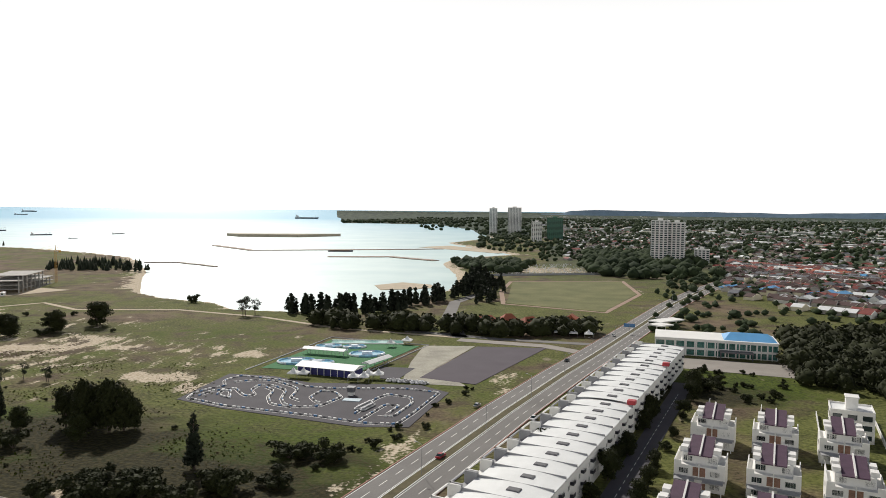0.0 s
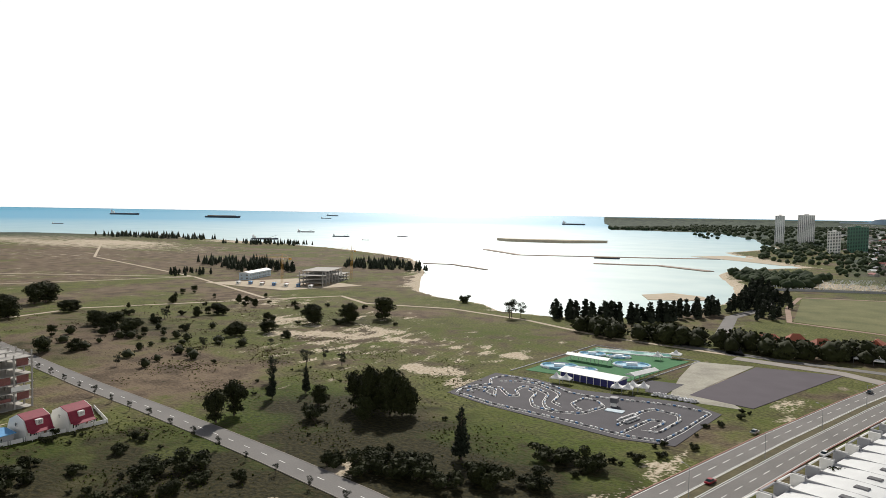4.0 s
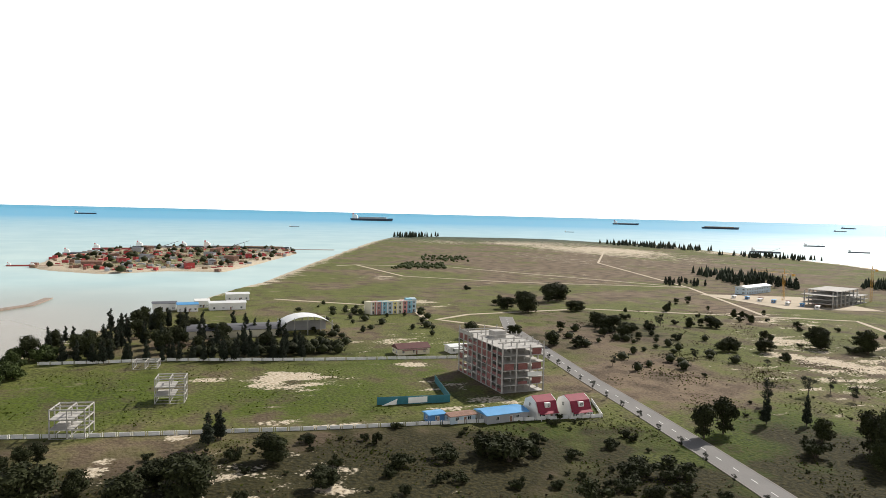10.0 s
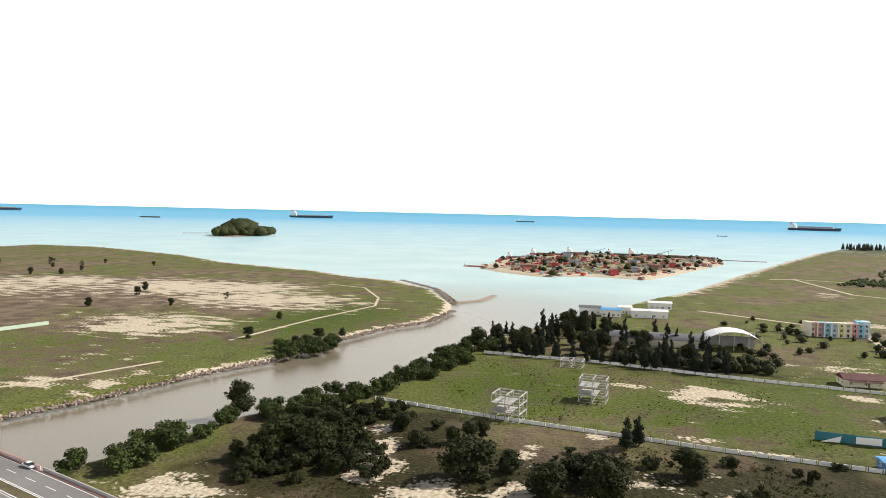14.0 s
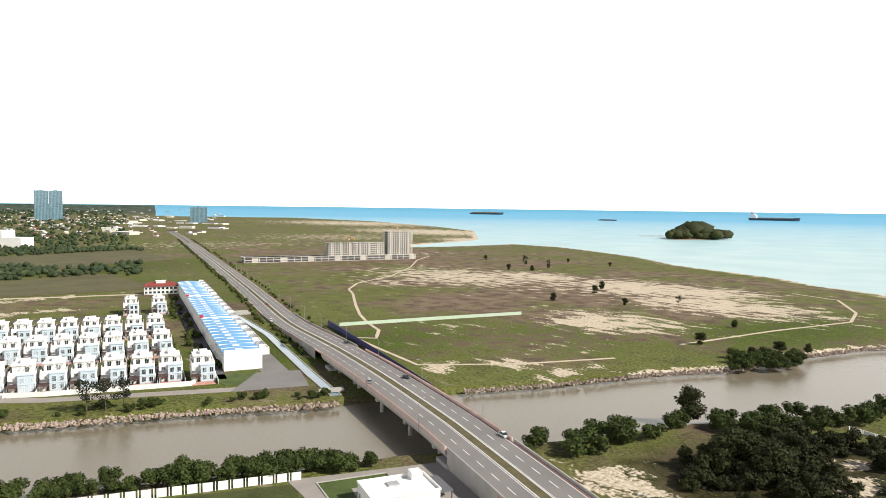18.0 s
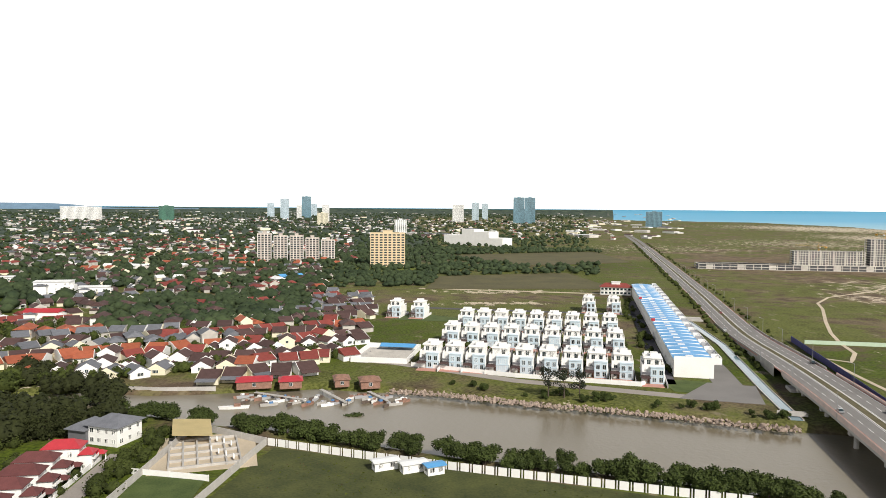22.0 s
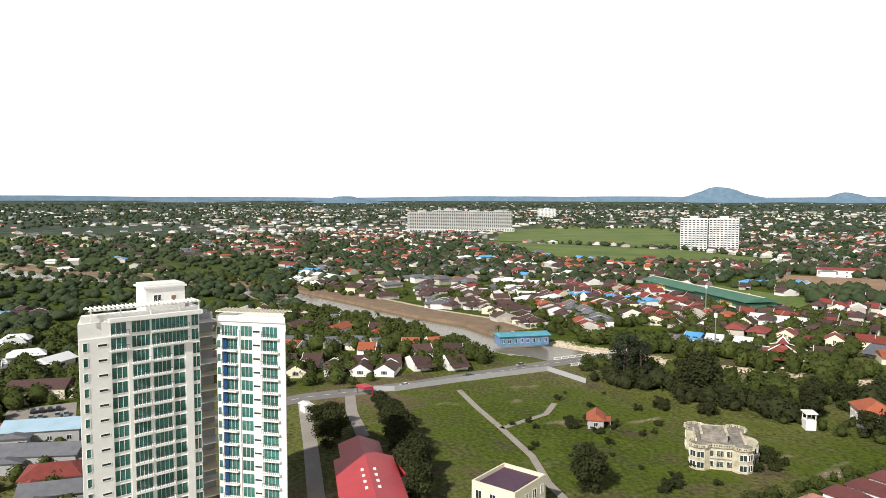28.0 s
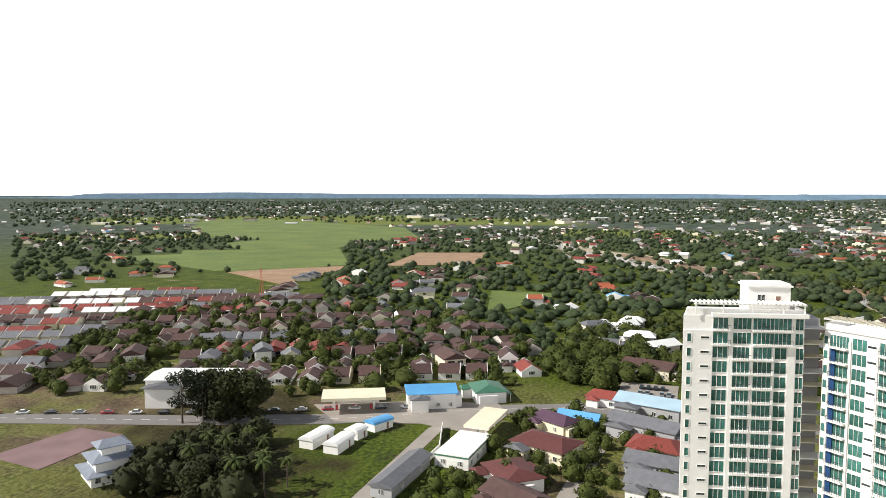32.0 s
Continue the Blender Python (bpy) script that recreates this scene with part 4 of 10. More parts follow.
def far_woods(name, label, rows, seed, material=FARLEAF, dense=0, cone=False):
    """Joined woods too far off to tell one tree from the next. rows: polygon, count, height from, height to."""
    rng = random.Random(seed)
    s = Shape()
    for poly, count, h0, h1 in rows:
        for x, y in scatter(poly, count, rng, clear_ground):
            bx, by, bz, k = bowl(x, y)
            h = rng.uniform(h0, h1) * k
            w = h * (rng.uniform(0.5, 0.95) if not cone else rng.uniform(0.2, 0.3))
            near = math.hypot(x, y) < 900
            close = math.hypot(x, y) < 360
            core = 0.7 if close else 0.82 if dense and near else 1.0
            rings, sides = (4, 7) if near else (3, 5)
            k0, turn = len(s.v), rng.uniform(0, 6.28)
            for i in range(rings):
                f = i / rings
                prof = math.sin(math.pi * (0.2 + 0.72 * f)) if not cone else 1.05 - 0.95 * f
                for j in range(sides):
                    an = turn + 6.283 * j / sides + rng.uniform(-0.25, 0.25)
                    rad = w * core * prof * rng.uniform(0.68, 1.18)
                    s.v.append((bx + rad * math.cos(an), by + rad * math.sin(an), bz + h * (0.06 + 0.86 * f + rng.uniform(-0.07, 0.07))))
            s.v.append((bx + rng.uniform(-0.2, 0.2) * w, by + rng.uniform(-0.2, 0.2) * w, bz + h))
            for i in range(rings - 1):
                for j in range(sides):
                    p, q = k0 + i * sides + j, k0 + i * sides + (j + 1) % sides
                    s.f += [(p, q, q + sides), (p, q + sides, p + sides)]
            s.f += [(k0 + (rings - 1) * sides + j, k0 + (rings - 1) * sides + (j + 1) % sides, k0 + rings * sides) for j in range(sides)]
            s.m += [0] * (2 * sides * (rings - 1) + sides)
            for j in range(90 if close else 60 if dense and near else 9 if near else 0):
                a, v = rng.uniform(0, 6.28), rng.uniform(0.15, 1)
                prof = math.sin(math.pi * (0.2 + 0.72 * v)) if not cone else 1.05 - 0.95 * v
                u = rng.uniform(0.65, 1.1) if close else 1.0
                c = Vector((bx + w * u * prof * math.cos(a), by + w * u * prof * math.sin(a), bz + h * (0.06 + 0.9 * v)))
                e = h * rng.uniform(0.07, 0.14) * (0.75 if close else 1.0)
                t = Vector((rng.gauss(0, 1), rng.gauss(0, 1), rng.gauss(0, 0.6))).normalized()
                q = t.cross(Vector((rng.gauss(0, 1), rng.gauss(0, 1), rng.gauss(0, 1)))).normalized()
                s.add([c - t * e, c - q * e * 0.7, c + t * e, c + q * e * 0.7], [(0, 1, 2), (0, 2, 3)])
    ob = solo(name, s, material, label, "trees", kind="stuff")
    ob.data.polygons.foreach_set("use_smooth", np.ones(len(ob.data.polygons), bool))
    return ob


def sector(az0, az1, r0, r1):
    n = 6
    a = [radians(az0 + (az1 - az0) * i / n) for i in range(n + 1)]
    return [(-math.sin(t) * r0, math.cos(t) * r0) for t in a] + [(-math.sin(t) * r1, math.cos(t) * r1) for t in a[::-1]]


far_woods("woodland", "dark green woods between the houses and villages inland", [
    (sector(172, 190, 660, 800), 420, 3, 6), (sector(164, 186, 800, 1300), 1200, 3, 7), (sector(187, 203, 440, 600), 330, 4, 9), (sector(205, 218, 560, 800), 120, 6, 11),
    (sector(186, 255, 620, 1100), 2000, 4, 8), (sector(255, 300, 320, 700), 1300, 2.5, 7), (sector(240, 322, 700, 1500), 3200, 3, 7), (sector(165, 235, 1100, 1900), 2200, 4, 8),
    (sector(165, 322, 1900, 3600), 4600, 6, 10), (sector(165, 322, 3600, 8000), 3200, 10, 17)], 11)
far_woods("coastal_woodland", "dark woods between the coast road and the suburbs", [
    ([(60, 800), (180, 850), (230, 1300), (40, 1300), (20, 900)], 260, 9, 14), (sector(-24, -7, 450, 700), 110, 3, 6), (sector(-24, -8, 700, 1000), 300, 3.5, 7), (sector(-24, 2, 1060, 1300), 320, 4, 8),
    (sector(-26, 7, 1300, 2600), 1500, 6, 11), (sector(-26, 12, 2600, 7000), 1800, 10, 18), ([(-1370, 4143), (-1255, 3795), (-691, 3720), (-500, 4600), (-1200, 5200)], 260, 10, 20), ([(-110, 850), (-60, 830), (-40, 1000), (-170, 1000)], 90, 8, 12)], 12)
far_woods("roadside_wood", "dense dark wood beside the estate road", [([(102, 322), (150, 296), (215, 470), (130, 440)], 320, 6, 11)], 19, LEAF, dense=14)
far_woods("shore_casuarinas", "grove of casuarinas along the far shore", [
    ([(-600, 640), (-650, 590), (-830, 660), (-770, 740)], 150, 7, 14), ([(-470, 745), (-600, 720), (-650, 800), (-600, 850)], 130, 7, 13), ([(-660, 500), (-700, 520), (-690, 560), (-640, 545)], 30, 5, 8), ([(-1750, 1080), (-1400, 1120), (-1380, 1190), (-1760, 1230)], 110, 10, 18), ([(-1230, 1060), (-1050, 1090), (-1040, 1160), (-1200, 1180)], 60, 10, 14),
    ([(-2050, 600), (-2100, 560), (-2180, 640), (-2200, 760)], 50, 14, 20)], 13, NEEDLE, dense=12, cone=True)
far_woods("headland_thicket", "low dark thickets on the open headland", [([(-900, 240), (-1010, 290), (-1000, 350), (-900, 320)], 150, 2.0, 4.5), ([(-1060, 330), (-1200, 380), (-1150, 450), (-1020, 400)], 90, 2.0, 4.5)], 20, MANGROVE)
far_woods("island_woodland", "round wooded islet with dense dark green trees", [([(-1650, -1062), (-1760, -980), (-1880, -1010), (-1880, -1080), (-1770, -1120)], 330, 10, 26), ([(-1700, -1062), (-1760, -1030), (-1840, -1040), (-1770, -1080)], 120, 26, 36), ([(-1735, -1050), (-1765, -1030), (-1795, -1045), (-1765, -1068)], 60, 36, 48)], 14, LEAF)
far_woods("shore_grove", "dark casuarina grove along the beach", [([(-200, 466), (-160, 462), (-122, 500), (-98, 560), (-74, 620), (-74, 690), (-88, 790), (-104, 790), (-96, 680), (-100, 600), (-118, 540), (-150, 485), (-200, 482)], 130, 10, 16), ([(-70, 555), (-52, 560), (-54, 660), (-66, 745), (-84, 740)], 34, 8, 12)], 15, NEEDLE, dense=16, cone=True)
far_woods("road_grove", "dark trees behind the scrub near the road", [([(-160, 418), (-90, 418), (-40, 408), (20, 432), (14, 452), (-40, 428), (-90, 440), (-160, 438)], 66, 7, 12)], 16, LEAF, dense=16)

# ---- building kit ----
def window_mesh(w, h, glass=GLASS, frame=WHITE, bars=1, sill=True):
    """A window in the local xz plane, facing -y, centred on x, its foot at z = 0."""
    s = Shape()
    t, f, r = 0.07, -0.09, 0.0
    xs = [-w / 2 - t, -w / 2]
    for i in range(bars):
        c = -w / 2 + w * (i + 1) / (bars + 1)
        xs += [c - 0.03, c + 0.03]
    xs += [w / 2, w / 2 + t]
    zs = [-t, 0, h, h + t]
    n = len(xs)
    v = [(x, f, z) for z in zs for x in xs]
    fs, pane = [], []
    for j in range(3):
        for i in range(n - 1):
            q = [j * n + i, j * n + i + 1, (j + 1) * n + i + 1, (j + 1) * n + i]
            if j == 1 and i % 2 == 1:
                k = len(v)
                v += [(v[m][0], r, v[m][2]) for m in q]
                fs += [(q[m], q[(m + 1) % 4], k + (m + 1) % 4, k + m) for m in range(4)]
                pane.append((k, k + 1, k + 2, k + 3))
            else:
                fs.append(tuple(q))
    rim = list(range(n)) + [j * n + n - 1 for j in (1, 2, 3)] + list(range(4 * n - 2, 3 * n - 1, -1)) + [j * n for j in (2, 1)]
    k = len(v)
    v += [(v[m][0], 0.05, v[m][2]) for m in rim]
    fs += [(rim[(m + 1) % len(rim)], rim[m], k + m, k + (m + 1) % len(rim)) for m in range(len(rim))]
    s.add(v, fs).f += pane
    s.m += [1] * len(pane)
    return s.mesh("window", frame, glass)


def door_mesh(w=1.0, h=2.1, leaf=None):
    s = Shape()
    s.box(-w / 2, -0.03, 0, w / 2, 0.05, h, 1)
    s.box(-w / 2 - 0.08, -0.07, 0, -w / 2, 0.05, h + 0.08)
    s.box(w / 2, -0.07, 0, w / 2 + 0.08, 0.05, h + 0.08)
    s.box(-w / 2, -0.07, h, w / 2, 0.05, h + 0.08)
    s.tube((w / 2 - 0.12, -0.07, 1.0), (w / 2 - 0.12, -0.07, 1.15), 0.025, 0.025, 5)
    return s.mesh("door", WHITE, leaf or RUST)


WIN, WINWIDE = window_mesh(1.3, 1.3), window_mesh(2.4, 1.4, bars=3)
WINTALL = window_mesh(1.5, 2.0, bars=1)
DOOR = door_mesh()


def hang(mesh, parent, x, y, z, face, name=""):
    """Sets a window or door on a wall; face: 0 towards -y, 90 towards +x, 180 +y, 270 -x."""
    ob = part(name or mesh.name.split(".")[0], mesh, None, parent)
    ob.matrix_basis = Matrix.Translation((x, y, z)) @ Matrix.Rotation(radians(face), 4, "Z")
    return ob


def rows_of(parent, w, d, floors, fh, z0, nw, nd, mesh, faces=(0, 90, 180, 270), lift=0.9, cx=0.0, cy=0.0):
    for f in range(floors):
        z = z0 + f * fh + lift
        for face in faces:
            n = nw if face in (0, 180) else nd
            span = w if face in (0, 180) else d
            for i in range(n):
                o = -span / 2 + span * (i + 0.5) / n
                x, y = {0: (o, -d / 2), 180: (o, d / 2), 90: (w / 2, o), 270: (-w / 2, o)}[face]
                hang(mesh, parent, cx + x, cy + y, z, face)


def walls_round(name, line, z, h, t, material, label, category="wall", step=3.0, panel="panel", gap=0.0):
    """A boundary wall of posts and panels along a polyline."""
    w = thing(name, line[0][0], line[0][1], 0, label, category)
    ox, oy = line[0]
    for (x0, y0), (x1, y1) in zip(line, line[1:]):
        L = math.hypot(x1 - x0, y1 - y0)
        n = max(1, int(L / step))
        a = math.atan2(y1 - y0, x1 - x0)
        seg = L / n
        pm = Shape().box(-0.14, -t / 2 - 0.06, -0.4, 0.12, t / 2 + 0.06, h + 0.08).box(0.12 + gap, -t / 2, -0.4, seg - 0.12 - gap, t / 2, h - 0.1).box(0.12 + gap, -t / 2 - 0.03, h - 0.1, seg - 0.12 - gap, t / 2 + 0.03, h).mesh(panel, material)
        for i in range(n):
            m = Matrix.Translation((x0 - ox + math.cos(a) * seg * i, y0 - oy + math.sin(a) * seg * i, z)) @ Matrix.Rotation(a, 4, "Z")
            for me in (pm,):
                o = part(me.name.split(".")[0], me, None, w)
                o.matrix_basis = m
    return w


def block(name, x, y, rot, w, d, floors, fh, wall, label, category, nw=6, nd=3, roof=WHITEROOF, glass=GLASS, top=1.2, group="", fins=None, base=0.0, ledge=True, stack=1):
    """A plain high building: walls, a slab and a row of windows for each storey, parapet and roof huts."""
    t = thing(name, x, y, rot, label, category, group)
    h = floors * fh + base
    part("wall", Shape().box(-w / 2, -d / 2, -1, w / 2, d / 2, h), wall, t)
    p = Shape()
    for x0, y0, x1, y1 in ((-w / 2, -d / 2, w / 2, -d / 2 + 0.3), (-w / 2, d / 2 - 0.3, w / 2, d / 2), (-w / 2, -d / 2 + 0.3, -w / 2 + 0.3, d / 2 - 0.3), (w / 2 - 0.3, -d / 2 + 0.3, w / 2, d / 2 - 0.3)):
        p.box(x0, y0, h, x1, y1, h + top)
    part("parapet", p, wall, t)
    part("roof", Shape().box(-w / 2 + 0.3, -d / 2 + 0.3, h, w / 2 - 0.3, d / 2 - 0.3, h + 0.3), roof, t)
    part("lift_house", Shape().box(-w * 0.14, -d * 0.2, h + 0.3, w * 0.14, d * 0.2, h + 4.2).box(-w * 0.16, -d * 0.23, h + 4.2, w * 0.16, d * 0.23, h + 4.6), wall, t)
    row = Shape()
    for i in range(nw):
        o = -w / 2 + w * (i + 0.5) / nw
        a = w / nw * 0.32
        for s in (-1, 1):
            row.box(o - a, s * d / 2 - 0.05, fh * 0.3, o + a, s * d / 2 + 0.05, fh * 0.82, 1)
            if ledge:
                row.box(o - a * 1.25, s * d / 2 - 0.45, fh * 0.2, o + a * 1.25, s * d / 2 + 0.45, fh * 0.28, 0)
    for i in range(nd):
        o = -d / 2 + d * (i + 0.5) / nd
        a = d / nd * 0.26
        for s in (-1, 1):
            row.box(s * w / 2 - 0.05, o - a, fh * 0.3, s * w / 2 + 0.05, o + a, fh * 0.82, 1)
    far = math.hypot(x, y) > 700
    if far:
        stack = floors
    made = {}
    for f in range(0, floors, stack):
        k = min(stack, floors - f)
        if k not in made:
            tall = Shape()
            for j in range(k):
                n0 = len(tall.v)
                tall.v += [(px, py, pz + j * fh) for px, py, pz in row.v]
                tall.f += [tuple(i + n0 for i in q) for q in row.f]
                tall.m += row.m
            made[k] = tall.mesh("window_row", wall, glass)
        o = part("window_band" if far else "window_row", made[k], None, t, kind="stuff" if far else "")
        o.matrix_basis = Matrix.Translation((0, 0, base + f * fh))
    if fins:
        fm = Shape()
        for i in range(nw + 1):
            o = -w / 2 + w * i / nw
            for s in (-1, 1):
                fm.box(o - 0.25, s * d / 2 - 0.5, 0, o + 0.25, s * d / 2 + 0.5, h + top)
        part("pilasters", fm, fins, t)
    return t


# ---- bridge ----
bridge = thing("bridge", -152, -205, 0, "long concrete road bridge over a muddy river on wide piers", "bridge")
span = [(x + 152, y + 205) for x, y in finer([(-175, -288), (-162, -239), (-143, -169), (-137, -149)], 6)]


def up(x, y):
    return deck(x - 152, y - 205)


part("deck", Shape().ribbon(span, -10.9, 10.9, -1.6, -0.5, lift=up), CONCRETE, bridge)
for o in (-11.1, 10.75):
    part("parapet", Shape().ribbon(span, o, o + 0.35, -0.9, 1.0, lift=up), mat("pink_concrete", (0.58, 0.47, 0.42), 0.85, var=0.15, size=3), bridge)
    part("handrail", Shape().ribbon(span, o + 0.1, o + 0.25, 1.15, 1.3, lift=up), REDKERB, bridge)
for o in (-10.2, -6.9, -3.6, -0.4, 2.7, 6.0, 9.3):
    part("girder", Shape().ribbon(span, o, o + 0.9, -2.6, -1.6, lift=up), CONCRETE, bridge)
for y in (-268, -240, -212, -184, -160):
    x = -143 - (-169 - y) * 0.2714
    p = Shape()
    for o in (-8, -2.7, 2.7, 8):
        p.tube((x + 152 + o * 0.963, y + 205 - o * 0.271, -6), (x + 152 + o * 0.963, y + 205 - o * 0.271, deck(x, y) - 3.2), 0.8, 0.8, 10)
    part("pier", p, CONCRETE, bridge)
    part("crosshead", Shape().box(-10.4, -1.0, deck(x, y) - 3.6, 10.4, 1.0, deck(x, y) - 2.6, rot=-15.7, at=(x + 152, y + 205)), CONCRETE, bridge)
for a, b in (((-178, -300), (-216, -443)), ((-137, -148), (-100, -25))):
    for o, s in ((-11.0, 0.3), (10.7, 0.3)):
        seg = finer([a, b], 5)
        wall_part = Shape()
        for i in range(len(seg) - 1):
            wall_part.ribbon(seg[i:i + 2], o, o + s, -6.2, 1.0, lift=deck)
        solo("retaining_wall", wall_part, CONCRETE, "pale concrete panel wall holding up the bridge ramp", "wall", "ramp walls")
# shoes of the bridge on each bank
solo("abutment", Shape().box(-11.6, -4, -4, 11.6, 4, 1.2), CONCRETE, "sloped concrete abutment under the bridge end", "abutment", "bridge abutments", x=-172, y=-276, rot=-15.7)
solo("abutment", Shape().box(-11.6, -4, -4, 11.6, 4, 1.2), CONCRETE, "concrete abutment under the bridge end", "abutment", "bridge abutments", x=-138, y=-151, rot=-15.7)


def street_lamp(x, y, rot, h=9.0, z=0.0, made=[]):
    if not made:
        t = thing("street_lamp", x, y, rot, "slim grey steel street lamp on a single curved arm", "street lamp", "lamps along the main road", z=z)
        part("pole", Shape().tube((0, 0, -0.5), (0, 0, h), 0.11, 0.06, 8), STEEL, t)
        part("arm", Shape().tube((0, 0, h - 0.1), (1.8, 0, h + 0.5), 0.05, 0.04), STEEL, t)
        part("lantern", Shape().box(1.6, -0.16, h + 0.42, 2.4, 0.16, h + 0.58), GREY, t)
        made.append(t)
        return t
    return put(made[0], x, y, rot, 1.0, z)


for i, (x, y) in enumerate(finer([(-330, -840), (-262, -597), (-195, -368), (-143, -169), (-119, -90)], 42)):
    for s in (-1, 1):
        street_lamp(x + 0.963 * 11.4 * s, y - 0.271 * 11.4 * s, -15.7 + (180 if s > 0 else 0), z=deck(x, y))
for i, (x, y) in enumerate(finer([(-52, 145), (1, 325), (44, 455), (87, 589)], 42)):
    street_lamp(x, y, -16 + 180 * (i % 2))


def car(x, y, rot, paint, label, z=0.1, cache={}):
    if paint.name in cache:
        return put(cache[paint.name], x, y, rot, 1.0, z)
    t = thing("car", x, y, rot, label, "car", "cars on roads and car parks", z=z)
    b = Shape()
    b.add([(-2.1, -0.85, 0.35), (2.1, -0.85, 0.35), (2.1, 0.85, 0.35), (-2.1, 0.85, 0.35), (-2.15, -0.85, 0.85), (2.1, -0.82, 0.75), (2.1, 0.82, 0.75), (-2.15, 0.85, 0.85)], [(3, 2, 1, 0), (4, 5, 6, 7), (0, 1, 5, 4), (1, 2, 6, 5), (2, 3, 7, 6), (3, 0, 4, 7)])
    b.add([(-0.9, -0.62, 1.4), (0.5, -0.62, 1.4), (0.5, 0.62, 1.4), (-0.9, 0.62, 1.4), (-0.9, -0.62, 1.44), (0.5, -0.62, 1.44), (0.5, 0.62, 1.44), (-0.9, 0.62, 1.44)], [(4, 5, 6, 7), (0, 1, 5, 4), (1, 2, 6, 5), (2, 3, 7, 6), (3, 0, 4, 7)])
    part("body", b, paint, t)
    part("window_band", Shape().add([(-1.7, -0.78, 0.84), (1.2, -0.78, 0.80), (1.2, 0.78, 0.80), (-1.7, 0.78, 0.84), (-0.95, -0.64, 1.4), (0.52, -0.64, 1.4), (0.52, 0.64, 1.4), (-0.95, 0.64, 1.4)], [(0, 1, 5, 4), (1, 2, 6, 5), (2, 3, 7, 6), (3, 0, 4, 7)]), GLASS, t)
    for wx in (-1.3, 1.3):
        for wy in (-0.8, 0.62):
            part("wheel", Shape().tube((wx, wy, 0.32), (wx, wy + 0.18, 0.32), 0.32, 0.32, 10), DARKGREY, t)
    cache[paint.name] = t
    return t


WHITECAR, BLACKCAR, REDCAR, SILVERCAR = mat("white_car_paint", (0.75, 0.75, 0.75), 0.3, var=0.03), mat("black_car_paint", (0.02, 0.02, 0.025), 0.3, var=0.05), mat("red_car_paint", (0.35, 0.02, 0.03), 0.3, var=0.05), mat("silver_car_paint", (0.4, 0.41, 0.42), 0.3, 0.5, var=0.05)
CARS = [(WHITECAR, "white saloon car with dark windows"), (BLACKCAR, "black saloon car with dark windows"), (SILVERCAR, "silver saloon car with dark windows"), (REDCAR, "red saloon car with dark windows")]
for x, y, k, r in ((-148, -150, 0, 74), (-166, -225, 1, 74), (-150, -228, 2, 254), (-190, -310, 1, 74), (-200, -420, 0, 254), (-258, -610, 2, 74), (-32, 262, 2, 74), (2, 352, 1, 254), (30, 430, 0, 74), (-10, 250, 0, 254), (-36, 205, 3, 74), (-230, -490, 3, 74)):
    car(x, y, r, *CARS[k], z=0.1 + deck(x, y))

# ---- frontage road, drain and fences beside the ramp ----
frontage = thing("road_3", 0, 0, 0, "grey asphalt service road in front of the shop row", "road", kind="structure")
part("carriageway", Shape().ribbon(finer([(-128, -262), (-140, -290), (-160, -372), (-200, -512), (-222, -596)], 12), -6, 6, -0.4, 0.06), ASPHALT, frontage)
part("turning_place", Shape().prism([(-110, -268), (-140, -258), (-150, -285), (-132, -292)], -0.4, 0.065), ASPHALT, frontage)
part("carriageway", Shape().ribbon(finer([(30, -344), (4, -334), (-49, -298), (-116, -269)], 12), -3.2, 3.2, -0.4, 0.05), PAVING, frontage, "pale concrete lane along the river side")
drain_line = finer([(-141, -238), (-150, -275), (-177, -375), (-191, -455)], 12)
drain = thing("drain", 0, 0, 0, "straight concrete drain channel with pale blue water", "drain", kind="structure")
for o in (-2.4, 2.0):
    part("channel_wall", Shape().ribbon(drain_line, o, o + 0.4, -2.5, 0.35), CONCRETE, drain)
DRAINWATER = mat("drain_water", (0.16, 0.24, 0.28), 0.12, var=0.1, size=6)
part("channel_water", Shape().ribbon(drain_line, -2.0, 2.0, -0.4, 0.08), DRAINWATER, drain, "pale blue still water")
solo("footbridge", Shape().box(-5, -1.2, 0.3, 5, 1.2, 0.7).box(-5, -1.2, 0.7, 5, -1.1, 1.6).box(-5, 1.1, 0.7, 5, 1.2, 1.6), CONCRETE, "small concrete footbridge over the drain mouth", "bridge", x=-142, y=-243, rot=-15)
solo("culvert_bridge", Shape().box(-9, -6, -0.3, 9, 6, 0.45).box(-9, -6, 0.45, 9, -5.7, 1.2).box(-9, 5.7, 0.45, 9, 6, 1.2), CONCRETE, "flat concrete road bridge across the drain", "bridge", x=-194, y=-462, rot=-15)
walls_round("blue_fence", [(-222, -384), (-200, -305), (-175, -219)], 0, 3.2, 0.1, NAVY, "tall navy blue sheet fence beside the bridge ramp", "fence", 4.5)
walls_round("site_fence", [(-226, -377), (-290, -362), (-356, -345)], 0, 2.1, 0.1, PALEGREEN, "pale green sheet fence across the scrub", "fence", 4.0)
